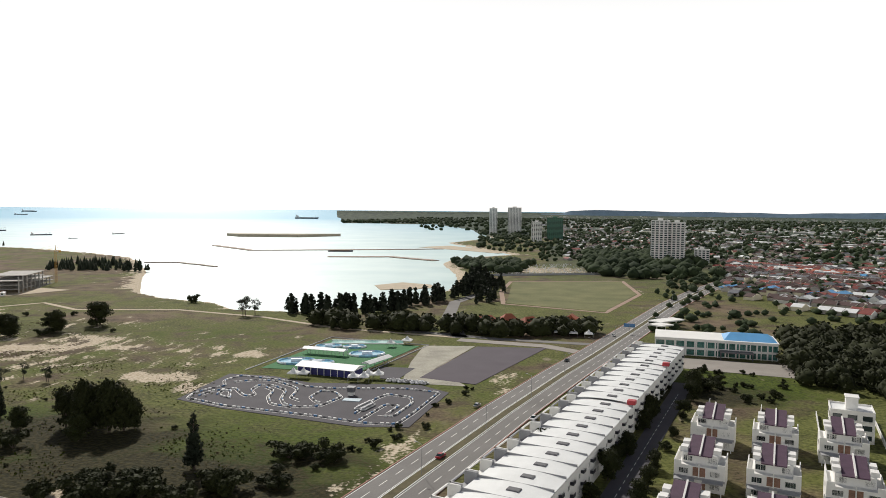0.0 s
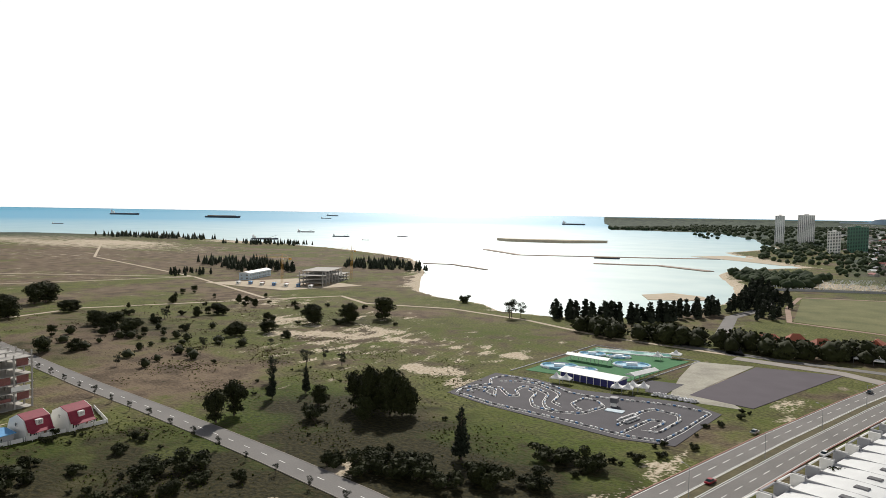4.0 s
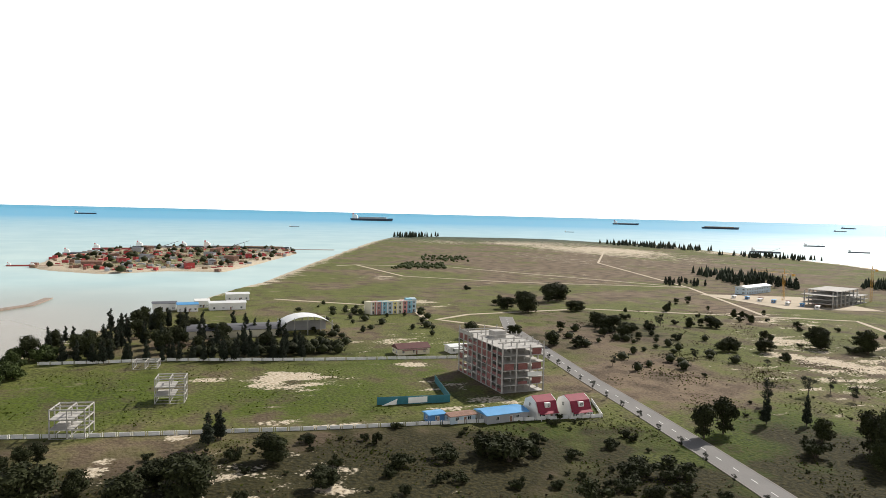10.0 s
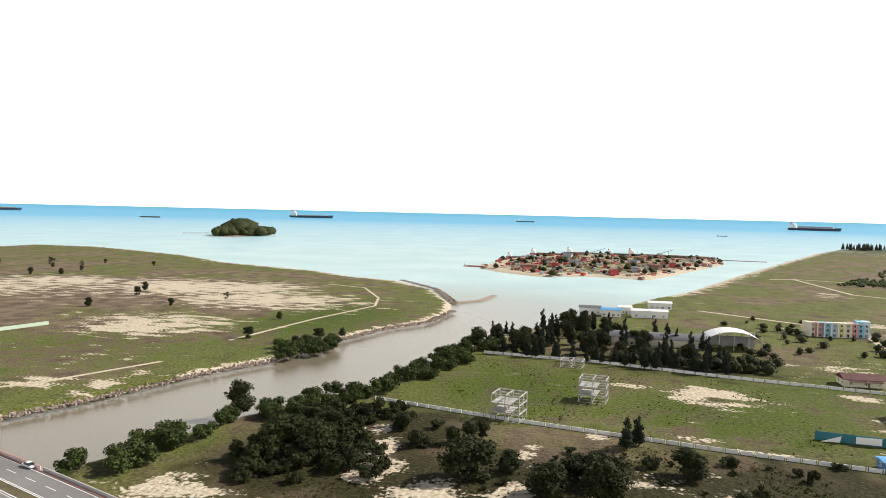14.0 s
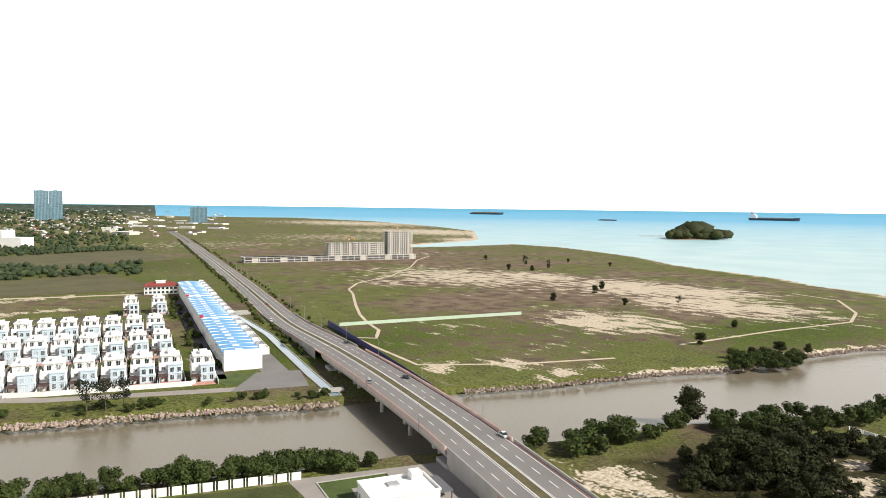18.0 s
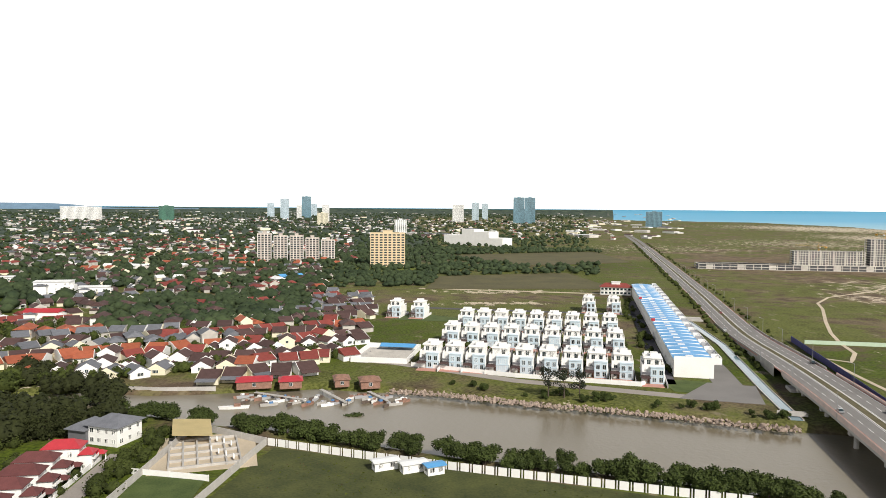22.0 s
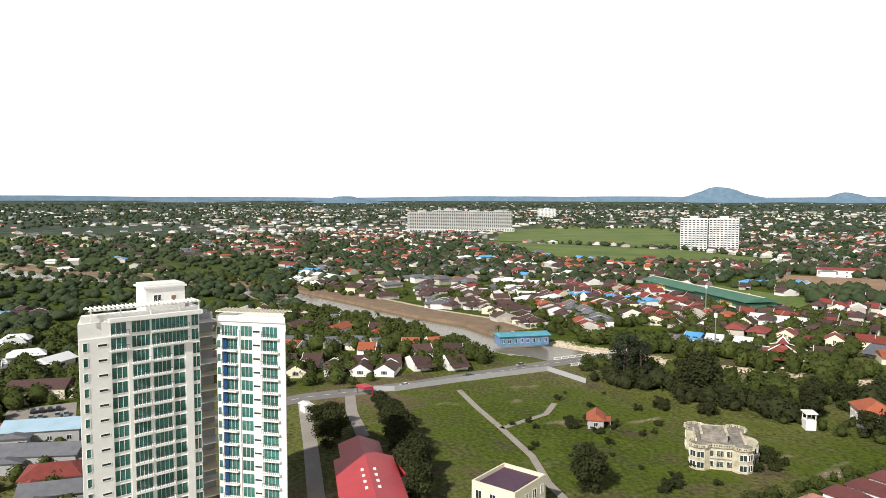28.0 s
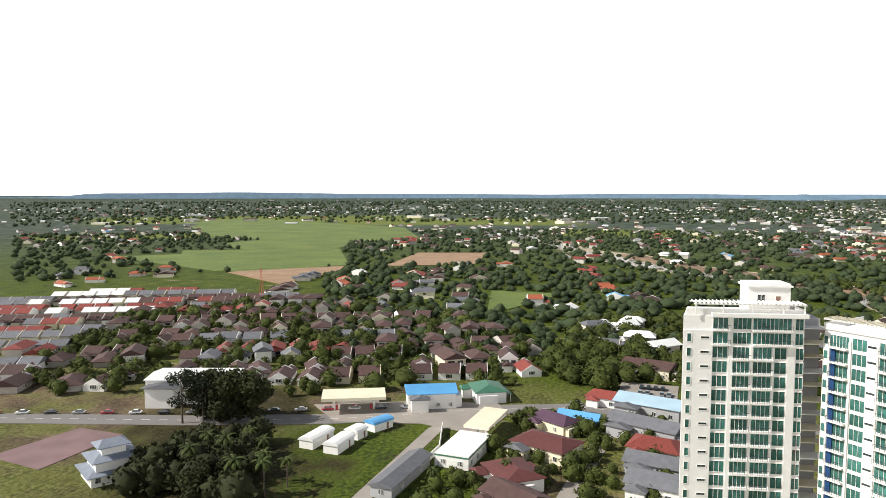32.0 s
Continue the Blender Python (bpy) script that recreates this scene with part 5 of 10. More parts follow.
for k, pts in enumerate(([(-213, -339), (-222, -330), (-238, -351), (-247, -377), (-262, -410), (-285, -452), (-320, -512), (-335, -543), (-367, -580), (-442, -627), (-527, -706), (-600, -790), (-672, -852)], [(-213, -339), (-206, -300), (-200, -262), (-240, -235), (-290, -215)], [(-350, -215), (-440, -205), (-520, -190), (-570, -205), (-640, -245), (-655, -290)])):
    part("path_%d" % (k + 1), Shape().ribbon(finer(pts, 8), -1.1, 1.1, -0.3, 0.03), SAND)
    tagged(bpy.data.objects["path_%d" % (k + 1)], "worn track of pale sand through the grass", "path", kind="structure")


# ---- shop rows ----
def shop_row(x, y, rot, bays, pitch, w, eave, roofmat, label, jumps, frame_mats):
    t = thing("shop_row", x, y, rot, label, "building", "rows of terraced shops")
    z = 0.0
    for b in range(bays):
        if b in jumps:
            z = jumps[b]
        y0, y1 = b * pitch, (b + 1) * pitch
        part("bay_wall", Shape().box(-w, y0, -0.5, 0, y1 - 0.02, eave + z), WHITE, t)
        r = Shape()
        n = 5
        prof = [(-w - 0.2 + (w + 0.5) * i / n, eave + z + 0.05 + 1.1 * math.sin(math.pi * (0.15 + 0.75 * (1 - i / n)))) for i in range(n + 1)]
        pts = []
        for px, pz in prof:
            pts += [(px, y0 + 0.12, pz), (px, y1 - 0.12, pz), (px, y0 + 0.12, pz + 0.12), (px, y1 - 0.12, pz + 0.12)]
        fs = []
        for i in range(n):
            k = 4 * i
            fs += [(k + 2, k + 6, k + 7, k + 3), (k, k + 1, k + 5, k + 4), (k, k + 4, k + 6, k + 2), (k + 1, k + 3, k + 7, k + 5)]
        fs += [(0, 2, 3, 1), (4 * n, 4 * n + 1, 4 * n + 3, 4 * n + 2)]
        part("roof_panel", r.add(pts, fs), roofmat, t)
        part("fire_wall", Shape().box(-w, y1 - 0.14, eave + z, 0.1, y1 + 0.1, eave + z + 1.25), GREY if roofmat is WHITEROOF else WHITE, t)
        sk = part("skylight", Shape().box(-1.6, -1.1, 0, 1.6, 1.1, 0.35).box(-1.4, -0.9, 0.35, 1.4, 0.9, 0.42), DARKGREY if roofmat is WHITEROOF else WHITE, t)
        sk.matrix_basis = Matrix.Translation((-w * 0.42, (y0 + y1) / 2, eave + z + 1.1))
        f = Shape()
        for q in (y0 + 0.3, y1 - 0.7):
            f.box(-w - 3.4, q, eave + z - 1.4, -w, q + 0.4, eave + z + 1.9)
        f.box(-w - 3.4, y0 + 0.3, eave + z + 1.5, -w - 3.0, y1 - 0.3, eave + z + 1.9).box(-w - 3.4, y0 + 0.3, eave + z - 1.4, -w, y1 - 0.3, eave + z - 1.1)
        part("front_frame", f, frame_mats[b % 2], t, "projecting box frame over the shop front")
        part("shop_front", Shape().box(-w - 0.06, y0 + 0.8, 0.1, -w, y1 - 0.8, 3.2).box(-w - 0.06, y0 + 0.8, 4.2, -w, y1 - 0.8, eave - 2), GLASS, t)
        for fl in range(2):
            for k in ((0.25, 0.75) if roofmat is WHITEROOF else (0.5,)):
                hang(WIN, t, 0, y0 + pitch * k, 1.2 + fl * 4.0 + 0.6, 90)
            if roofmat is BLUEROOF:
                continue
            a = part("balcony", Shape().box(0, -1.1, 0, 0.9, 1.1, 0.12).box(0.82, -1.1, 0.12, 0.9, 1.1, 0.9).box(0, -1.1, 0.12, 0.82, -1.02, 0.9), DARKSTEEL, t, "small dark iron balcony")
            a.matrix_basis = Matrix.Translation((0, (y0 + y1) / 2, 3.6 + fl * 3.2))
    return t


row_n = shop_row(-7, 144, -17.6, 23, 9.2, 19.5, 9.0, WHITEROOF, "long white terraced shop row with a pale sheet roof", {11: 0.6, 18: 1.0}, (WHITE, GREY))
for b, z in ((11, 10.2), (18, 10.8)):
    part("sign_box", Shape().box(-1.6, b * 9.2 - 1.3, z, 1.0, b * 9.2 + 1.3, z + 1.4), REDSHEET, row_n, "bright red box on the roof edge")
for i in range(23):
    part("awning", Shape().box(-25.5, i * 9.2 + 0.6, 2.9, -22.6, i * 9.2 + 8.6, 3.05), GREY, row_n)
row_s = shop_row(-200.5, -600, -14.9, 33, 9.3, 17.0, 8.6, BLUEROOF, "long white shop row with bright blue roof panels", {11: -0.6, 22: -1.1}, (WHITE, GREY))
part("end_wall", Shape().box(-17, 306.9, -0.5, 0, 307.3, 9.4), WHITE, row_s, "blank white end wall")
for b in (11, 22):
    part("sign_box", Shape().box(-1.0, b * 9.3 - 1.3, 9.2, 1.0, b * 9.3 + 1.3, 10.6), REDSHEET, row_s, "bright red box on the roof edge")
solo("lawn_1", Shape().prism([(-112, -300), (-122, -297), (-138, -291), (-128, -272), (-112, -278)], -0.3, 0.05), LAWN, "clipped grass at the end of the shop row", "lawn", kind="structure")


# ---- semi-detached houses with purple roofs ----
def semi_d(x, y, rot):
    t = thing("semi_detached_house", x, y, rot, "white three-storey semi-detached house with a dark purple roof", "house", "semi-detached houses behind the shops")
    part("wall", Shape().box(-6.5, 0, -0.3, 6.5, 12, 6.6), WHITE, t)
    part("upper_wall", Shape().box(-4.6, 2.0, 6.6, 4.6, 11.6, 9.4), WHITE, t)
    part("roof", Shape().add([(-3.1, 1.2, 9.0), (3.1, 1.2, 9.0), (3.1, 12.2, 11.3), (-3.1, 12.2, 11.3), (-3.1, 1.2, 9.3), (3.1, 1.2, 9.3), (3.1, 12.2, 11.6), (-3.1, 12.2, 11.6)], [(3, 2, 1, 0), (4, 5, 6, 7), (0, 1, 5, 4), (1, 2, 6, 5), (2, 3, 7, 6), (3, 0, 4, 7)]), PURPLE, t)
    part("ridge_wall", Shape().add([(-0.22, 1.0, 9.2), (0.22, 1.0, 9.2), (0.22, 12.3, 11.5), (-0.22, 12.3, 11.5), (-0.22, 1.0, 9.75), (0.22, 1.0, 9.75), (0.22, 12.3, 12.05), (-0.22, 12.3, 12.05)], [(3, 2, 1, 0), (4, 5, 6, 7), (0, 1, 5, 4), (1, 2, 6, 5), (2, 3, 7, 6), (3, 0, 4, 7)]), WHITE, t)
    part("back_wall", Shape().box(-3.1, 11.0, 9.0, 3.1, 12.0, 11.2), WHITE, t)
    part("ground_floor_band", Shape().box(-6.55, -0.05, 2.9, 6.55, 0.0, 3.6), GREY, t)
    for s in (-1, 1):
        part("terrace_wall", Shape().box(s * 4.6 if s > 0 else -6.5, 0.0, 6.6, 6.5 if s > 0 else -4.6, 0.25, 7.7).box(s * 6.25 if s > 0 else -6.5, 0.25, 6.6, 6.5 if s > 0 else -6.25, 12, 7.7), WHITE, t)
        part("roof_tower", Shape().box(s * 3.3 if s > 0 else -5.2, 3.0, 9.4, 5.2 if s > 0 else -3.3, 5.6, 10.6), WHITE, t)
        part("roof_tower", Shape().box(s * 3.3 if s > 0 else -5.2, 8.0, 9.4, 5.2 if s > 0 else -3.3, 11.0, 10.6), WHITE, t)
        hang(WINWIDE, t, s * 4.0, 0, 4.3, 0)
        hang(WINWIDE, t, s * 4.0, 0, 0.9, 0)
        hang(WINWIDE, t, s * 3.2, 2.0, 7.2, 0)
        for z in (1.2, 4.4):
            for q in (5.5,):
                hang(WIN, t, s * 6.5, q, z, 90 if s > 0 else 270)
        hang(DOOR, t, s * 1.2, 0, 0.0, 0)
        part("porch_roof", Shape().box(s * 1.0 if s > 0 else -6.2, -2.6, 3.1, 6.2 if s > 0 else -1.0, 0, 3.35), GREY, t)
        part("car_porch_post", Shape().box(s * 5.8 - 0.15, -2.5, -0.2, s * 5.8 + 0.15, -2.2, 3.1), WHITE, t)
    part("timber_screen", Shape().box(-1.6, -0.12, 3.9, 1.6, 0, 6.3), RUST, t, "brown slatted panel between the two halves")
    part("party_wall", Shape().box(-0.15, -0.4, 3.6, 0.15, -0.12, 7.6), WHITE, t)
    return t


sd = semi_d(40.5 - 0.35 * 38 * 0.277, 207 - 0.35 * 38 * 0.961, GRID)
for c in range(3):
    for r in (-1.35, -0.35, 0.65):
        if (c, r) != (0, -0.35):
            put(sd, 40.5 + c * 18.6 * 0.961 + r * 38 * 0.277, 207 - c * 18.6 * 0.277 + r * 38 * 0.961 + (1.5 if c else 0), GRID)
block("white_house", 96, 252, GRID, 13, 11, 3, 3.2, WHITE, "white flat-roofed three-storey corner house", "house", 3, 3, top=0.8)
street = thing("road_4", 0, 0, 0, "narrow grey street between shop backs and houses", "road", kind="structure")
part("carriageway", Shape().ribbon(finer([(4, 150), (20, 205), (48, 300), (52, 318)], 10), -3.6, 3.6, -0.4, 0.05), DARKASPHALT, street)
sm = Shape()
sl = finer([(4, 150), (20, 205), (48, 300)], 2.6)
for i in range(0, len(sl) - 1, 2):
    sm.ribbon(sl[i:i + 2], -0.08, 0.08, 0.05, 0.075)
part("lane_markings", sm, PAINT, street, "white dashed centre line", kind="stuff")
for c in range(4):
    ln = [(26 + c * 18.6 * 0.961, 176 - c * 18.6 * 0.277), (58 + c * 18.6 * 0.961, 288 - c * 18.6 * 0.277)]
    walls_round("garden_wall", ln, 0, 1.5, 0.18, WHITE, "low white garden wall with posts between house plots", "wall", 4.0)
for x, y in along([(12, 175), (30, 235), (50, 305)], 26, -7, -4.6, rt) + along([(12, 175), (30, 235), (50, 305)], 20, 4.6, 6.5, rt):
    plant(BIG if rt.random() < 0.4 else BUSH, x, y, rt.uniform(1.8, 3.6), 6.0 if rt.random() < 0.4 else 3.0)
for x, y in scatter([(55, 285), (95, 285), (100, 345), (62, 345)], 22, rt):
    plant(BUSH, x, y, rt.uniform(1.5, 4.0), 3.0)

# office building with a blue roof
off = thing("office_building", 80, 392, GRID + 8, "low white office building with green glass and a blue roof", "building")
part("wall", Shape().box(-30, -12, -0.3, 30, 12, 8.4), WHITE, off)
part("roof", Shape().gable(4, -11, 30, 11, 8.6, 3.0, along="x", hip=4), BLUEROOF, off)
part("flat_roof", Shape().box(-30.4, -12.4, 8.4, 30.4, 12.4, 8.9), WHITE, off)
for i in range(12):
    part("glass_bay", Shape().box(-2.1, -0.12, 4.4, 2.1, 0.05, 7.4).box(-2.1, -0.12, 0.3, 2.1, 0.05, 3.2), GREENGLASS, off).matrix_basis = Matrix.Translation((-27.5 + 5 * i, -12, 0))
    part("pillar", Shape().box(-0.25, -0.9, -0.3, 0.25, 0, 8.8), WHITE, off).matrix_basis = Matrix.Translation((-30 + 5.2 * i, -12, 0))
part("porch", Shape().box(2, -18, 3.4, 18, -12, 3.9).box(2.2, -17.8, -0.2, 2.7, -17.3, 3.4).box(17.3, -17.8, -0.2, 17.8, -17.3, 3.4), DARKGREY, off)
solo("forecourt", Shape().prism([(42, 352), (105, 338), (112, 366), (50, 376)], -0.3, 0.04), PAVING, "paved forecourt in front of the offices", "pavement", kind="structure")


# ---- white villas by the river ----
def villa(x, y, rot):
    """Three storeys stepping back, front towards +y."""
    t = thing("villa", x, y, rot, "white cubic three-storey villa with roof terraces", "house", "white villas in rows by the river")
    part("wall", Shape().box(-4.7, -14, -0.3, 4.7, 0, 7.0).box(-5.0, -14.3, 3.3, 5.0, 0.25, 3.55).box(-4.95, 0, -0.3, -4.55, 0.35, 3.3).box(4.3, 0, 3.55, 4.75, 0.4, 7.0).box(-5.6, -16.5, -0.3, -5.45, 7.5, 1.7), WHITE, t)
    part("front_bay", Shape().box(-4.3, 0, -0.3, 1.2, 1.6, 7.0).box(-4.5, 0, 7.0, 1.4, 1.85, 7.3).box(-4.45, 1.6, 3.3, 1.35, 1.8, 3.6), PALEBLUE, t, "pale blue rendered bay")
    part("upper_wall", Shape().box(-3.4, -12.5, 7.0, 3.6, -3.0, 10.2), WHITE, t)
    part("roof_slab", Shape().box(-3.9, -13.0, 10.2, 4.1, -2.4, 10.5).box(-3.7, -2.4, 9.9, -3.45, 0.2, 10.15).box(-2.0, -2.4, 9.9, -1.75, 0.2, 10.15).box(-0.3, -2.4, 9.9, -0.05, 0.2, 10.15).box(-3.7, -0.2, 8.0, -3.45, 0.0, 9.9).box(-0.3, -0.2, 8.0, -0.05, 0.0, 9.9), WHITE, t)
    part("roof_box", Shape().box(-2.2, -9.5, 10.5, 1.0, -5.5, 12.0).box(1.4, -12.4, 10.5, 3.4, -10.2, 11.5).box(-3.7, -2.9, 10.5, 3.9, -2.65, 11.0), WHITE, t)
    part("side_wing", Shape().box(2.0, -13.2, 7.0, 4.7, -8.5, 9.0), WHITE, t)
    part("parapet", Shape().box(-4.7, -0.2, 7.0, 4.7, 0, 8.0).box(-4.7, -14, 7.0, -4.5, -0.2, 8.0).box(4.5, -8.5, 7.0, 4.7, -0.2, 8.0), WHITE, t)
    part("roof_tile_strip", Shape().box(-4.9, -14.3, 6.7, -3.0, -11.0, 7.15), BROWNROOF, t)
    for z in (0.8, 4.0):
        hang(WINTALL, t, -3.2, 1.6, z, 180)
        hang(WINTALL, t, -0.4, 1.6, z, 180)
        hang(WINTALL, t, 3.0, 0, z + 0.1, 180)
        hang(WINWIDE, t, 4.7, -6.5, z + 0.3, 90)
    hang(WINTALL, t, -1.6, -3.0, 7.5, 180)
    hang(WINTALL, t, 1.8, -3.0, 7.5, 180)
    hang(WINWIDE, t, 3.6, -5.5, 7.9, 90)
    hang(DOOR, t, 1.9, 0, 0, 180)
    part("porch_roof", Shape().box(1.2, 0.42, 3.0, 5.2, 5.2, 3.25), BROWNROOF, t)
    part("balcony_rail", Shape().box(1.3, 1.3, 3.9, 4.7, 1.4, 4.9).box(4.6, 0, 3.9, 4.7, 1.3, 4.9), DARKGREY, t)
    part("rear_deck", Shape().box(-4.4, -17.0, 2.9, 4.4, -14.0, 3.1).box(-4.4, 1.9, -0.3, 4.9, 7.0, 0.12), REDKERB, t)
    part("porch_post", Shape().box(4.5, 2.8, -0.2, 4.8, 3.1, 3.0), WHITE, t)
    return t


v0 = villa(-12.5, -324, GRID)
for r, (x0, y0, n) in enumerate(((-12.5, -324.5, 9), (-26, -379, 9), (-39, -432, 9))):
    for i in range(n):
        if (r, i) != (0, 0):
            put(v0, x0 - i * 11.0 * 0.961, y0 + i * 11.0 * 0.277, GRID)
put(v0, -108, -292, GRID, label="white cubic villa standing apart at the row end")
for x, y in ((6, -478), (-10, -474), (-135, -498), (-152, -493)):
    put(v0, x, y, GRID, label="white cubic villa standing apart from the rows")
walls_round("garden_wall", [(-4, -327), (-50, -304), (-101, -287), (-104, -290)], 0, 1.9, 0.2, WHITE, "white panel wall in front of the villa rows", "wall", 4.0)
estate = thing("road_5", 0, 0, 0, "dark asphalt lanes between the villa rows", "road", kind="structure")
for a, b in (((-14, -352), (-110, -324)), ((-28, -405), (-122, -378)), ((-114, -290), (-186, -560)), ((-18, -520), (-165, -484))):
    part("carriageway", Shape().ribbon(finer([a, b], 12), -3.4, 3.4, -0.4, 0.05), DARKASPHALT, estate)
part("earth_track", Shape().ribbon(finer([(-15, -648), (-100, -626), (-197, -600)], 12), -2.6, 2.6, -0.4, 0.05), SAND, estate, "bare pale sand track")
solo("lawn_2", Shape().prism([(0, -500), (-40, -470), (-34, -455), (8, -465)], -0.3, 0.04), LAWN, "clipped lawn with an oval kerb", "lawn", kind="structure")
club = block("clubhouse", -187, -602, GRID, 26, 12, 2, 3.3, WHITE, "white two-storey clubhouse under a red hipped roof", "building", 8, 3, top=0.1)
part("roof", Shape().gable(-14, -7, 14, 7, 6.7, 3.2, hip=5), REDROOF, club, "red hipped tile roof")
pad = thing("unfinished_building", 8, -352, GRID + 4, "unfinished low building with white walls and a blue sheet roof", "building")
for b in ((-14, -18, 14, -17.6), (-14, 17.6, 14, 18), (-14, -17.6, -13.6, 17.6), (13.6, -17.6, 14, 17.6)):
    part("wall", Shape().box(b[0], b[1], -0.3, b[2], b[3], 2.6), WHITE, pad)
part("roof", Shape().gable(-12, -17, 6, -8, 2.7, 1.0), BLUEROOF, pad)
part("floor_slab", Shape().box(-13.6, -17.6, -0.3, 13.6, 17.6, 0.15), CONCRETE, pad)
for i in range(3):
    part("partition", Shape().box(-13, -6 + i * 7, 0.15, 10, -5.7 + i * 7, 1.6), CONCRETE, pad)


# ---- stone revetment along the river ----
rr = random.Random(5)
stone_meshes = []
for k in range(5):
    s = Shape()
    a = [Vector((rr.gauss(0, 1), rr.gauss(0, 1), rr.gauss(0, 0.8))).normalized() * rr.uniform(0.35, 0.6) for _ in range(9)]
    bm = bmesh.new()
    for p in a:
        bm.verts.new(p)
    bmesh.ops.convex_hull(bm, input=bm.verts)
    me = bpy.data.meshes.new("stone")
    bm.to_mesh(me)
    bm.free()
    me.materials.append(ROCK)
    stone_meshes.append(me)


def revetment(line, n, single, label):
    t = thing("stone_revetment", 0, 0, 0, label, "stone bank")
    rest = Shape()
    for i, (x, y) in enumerate(along(line, n, 0.4, 6.0, rr)):
        z = 0.1 - rr.random() * 0.5
        if i < single:
            o = part("stone", stone_meshes[i % 5], None, t)
            o.matrix_basis = Matrix.Translation((x, y, z)) @ Euler((rr.uniform(0, 3), rr.uniform(0, 3), rr.uniform(0, 3))).to_matrix().to_4x4() @ Matrix.Scale(rr.uniform(1.0, 2.0), 4)
        else:
            me = stone_meshes[i % 5]
            k = rr.uniform(0.9, 1.9)
            c, s2 = math.cos(i), math.sin(i)
            rest.add([(x + k * (v.co.x * c - v.co.y * s2), y + k * (v.co.x * s2 + v.co.y * c), z + k * v.co.z) for v in me.vertices], [tuple(p.vertices) for p in me.polygons])
    part("rubble", rest, ROCK, t, kind="stuff")


revetment(NORTH_BANK[15:24], 1500, 70, "bank of pale broken rock along the river edge")
revetment(NORTH_BANK[9:15], 800, 60, "bank of pale broken rock below the villas")
revetment(NORTH_BANK[24:], 700, 0, "bank of pale broken rock round the point")

# ---- walled plot west of the road ----
walls_round("boundary_wall", [(-260, -94), (-248, -34), (-237, 38), (-225, 144), (-246, 152)], 0, 1.2, 0.2, WHITE, "long white panel wall with dark gaps and posts", "wall", 4.4, gap=0.35)
walls_round("boundary_wall", [(-367, -71), (-363, -10), (-349, 55), (-337, 138)], 0, 1.3, 0.2, WHITE, "long white panel wall below a row of trees", "wall", 5.0, gap=0.3)
hoard = walls_round("hoarding", [(-262, 66), (-259, 95), (-293, 100)], 0, 3.0, 0.1, TEALSHEET, "tall dark teal site hoarding with a white torn sheet", "fence", 5.0)
part("banner", Shape().box(3.0, 11.7, 0.6, 3.08, 19.5, 2.9), TENT, hoard, "white banner with faded print")
part("torn_sheet", Shape().add([(2.6, 1, 0.2), (2.6, 7, 0.4), (2.6, 7.4, 2.6), (2.66, 1.0, 0.2), (2.66, 7, 0.4), (2.66, 7.4, 2.6)], [(0, 1, 2), (5, 4, 3), (0, 3, 4, 1), (1, 4, 5, 2), (2, 5, 3, 0)]), TENT, hoard)

con = thing("unfinished_block", -266.5, 121, 3.0, "unfinished six-storey concrete frame with red brick infill", "building")
for f in range(7):
    part("slab", Shape().box(-46, -0.4, 3.15 * f - 0.25, 0.4, 20.4, 3.15 * f + 0.0), CONCRETE, con)
tall_column = Shape().box(-0.25, -0.25, -0.3, 0.25, 0.25, 18.9).mesh("column", CONCRETE)
for i in range(10):
    for j in range(4):
        hang(tall_column, con, -5.06 * i, 6.66 * j, 0, 0)
brick_panel = Shape().box(0.3, -0.1, 0, 4.7, 0.1, 2.9).mesh("brick_panel", BRICKRED)
half_panel = Shape().box(0.3, -0.1, 0, 4.7, 0.1, 1.2).mesh("brick_panel", BRICKRED)
rb = random.Random(3)
for f in range(6):
    for i in range(9):
        if rb.random() < 0.75:
            hang(brick_panel if rb.random() < 0.45 else half_panel, con, -5.06 * (i + 1), 0.35, 3.15 * f, 0)
    for j in range(3):
        if rb.random() < 0.35:
            o = part("brick_panel", half_panel if rb.random() < 0.6 else brick_panel, None, con)
            o.matrix_basis = Matrix.Translation((-0.4, 6.66 * j + 0.9, 3.15 * f)) @ Matrix.Rotation(radians(90), 4, "Z")
for i in range(10):
    for j in range(4):
        if rb.random() < 0.85:
            part("starter_column", Shape().box(-0.2, -0.2, 0, 0.2, 0.2, rb.uniform(1.2, 3.0)), CONCRETE, con).matrix_basis = Matrix.Translation((-5.06 * i, 6.66 * j, 18.9))
for i in range(5):
    part("roof_beam", Shape().box(-9.2 * i - 5, 0.2, 20.2, -9.2 * i - 4.6, 19.8, 20.6), CONCRETE, con)
part("parapet_wall", Shape().box(-46, 0, 18.9, -30, 0.2, 20.3), CONCRETE, con)
part("stair_core", Shape().box(-30, 8, 18.9, -24, 14, 22.0), CONCRETE, con)
part("safety_banner", Shape().box(0.42, 12, 6.6, 0.5, 19, 8.4), TENT, con, "white banner with faded print")


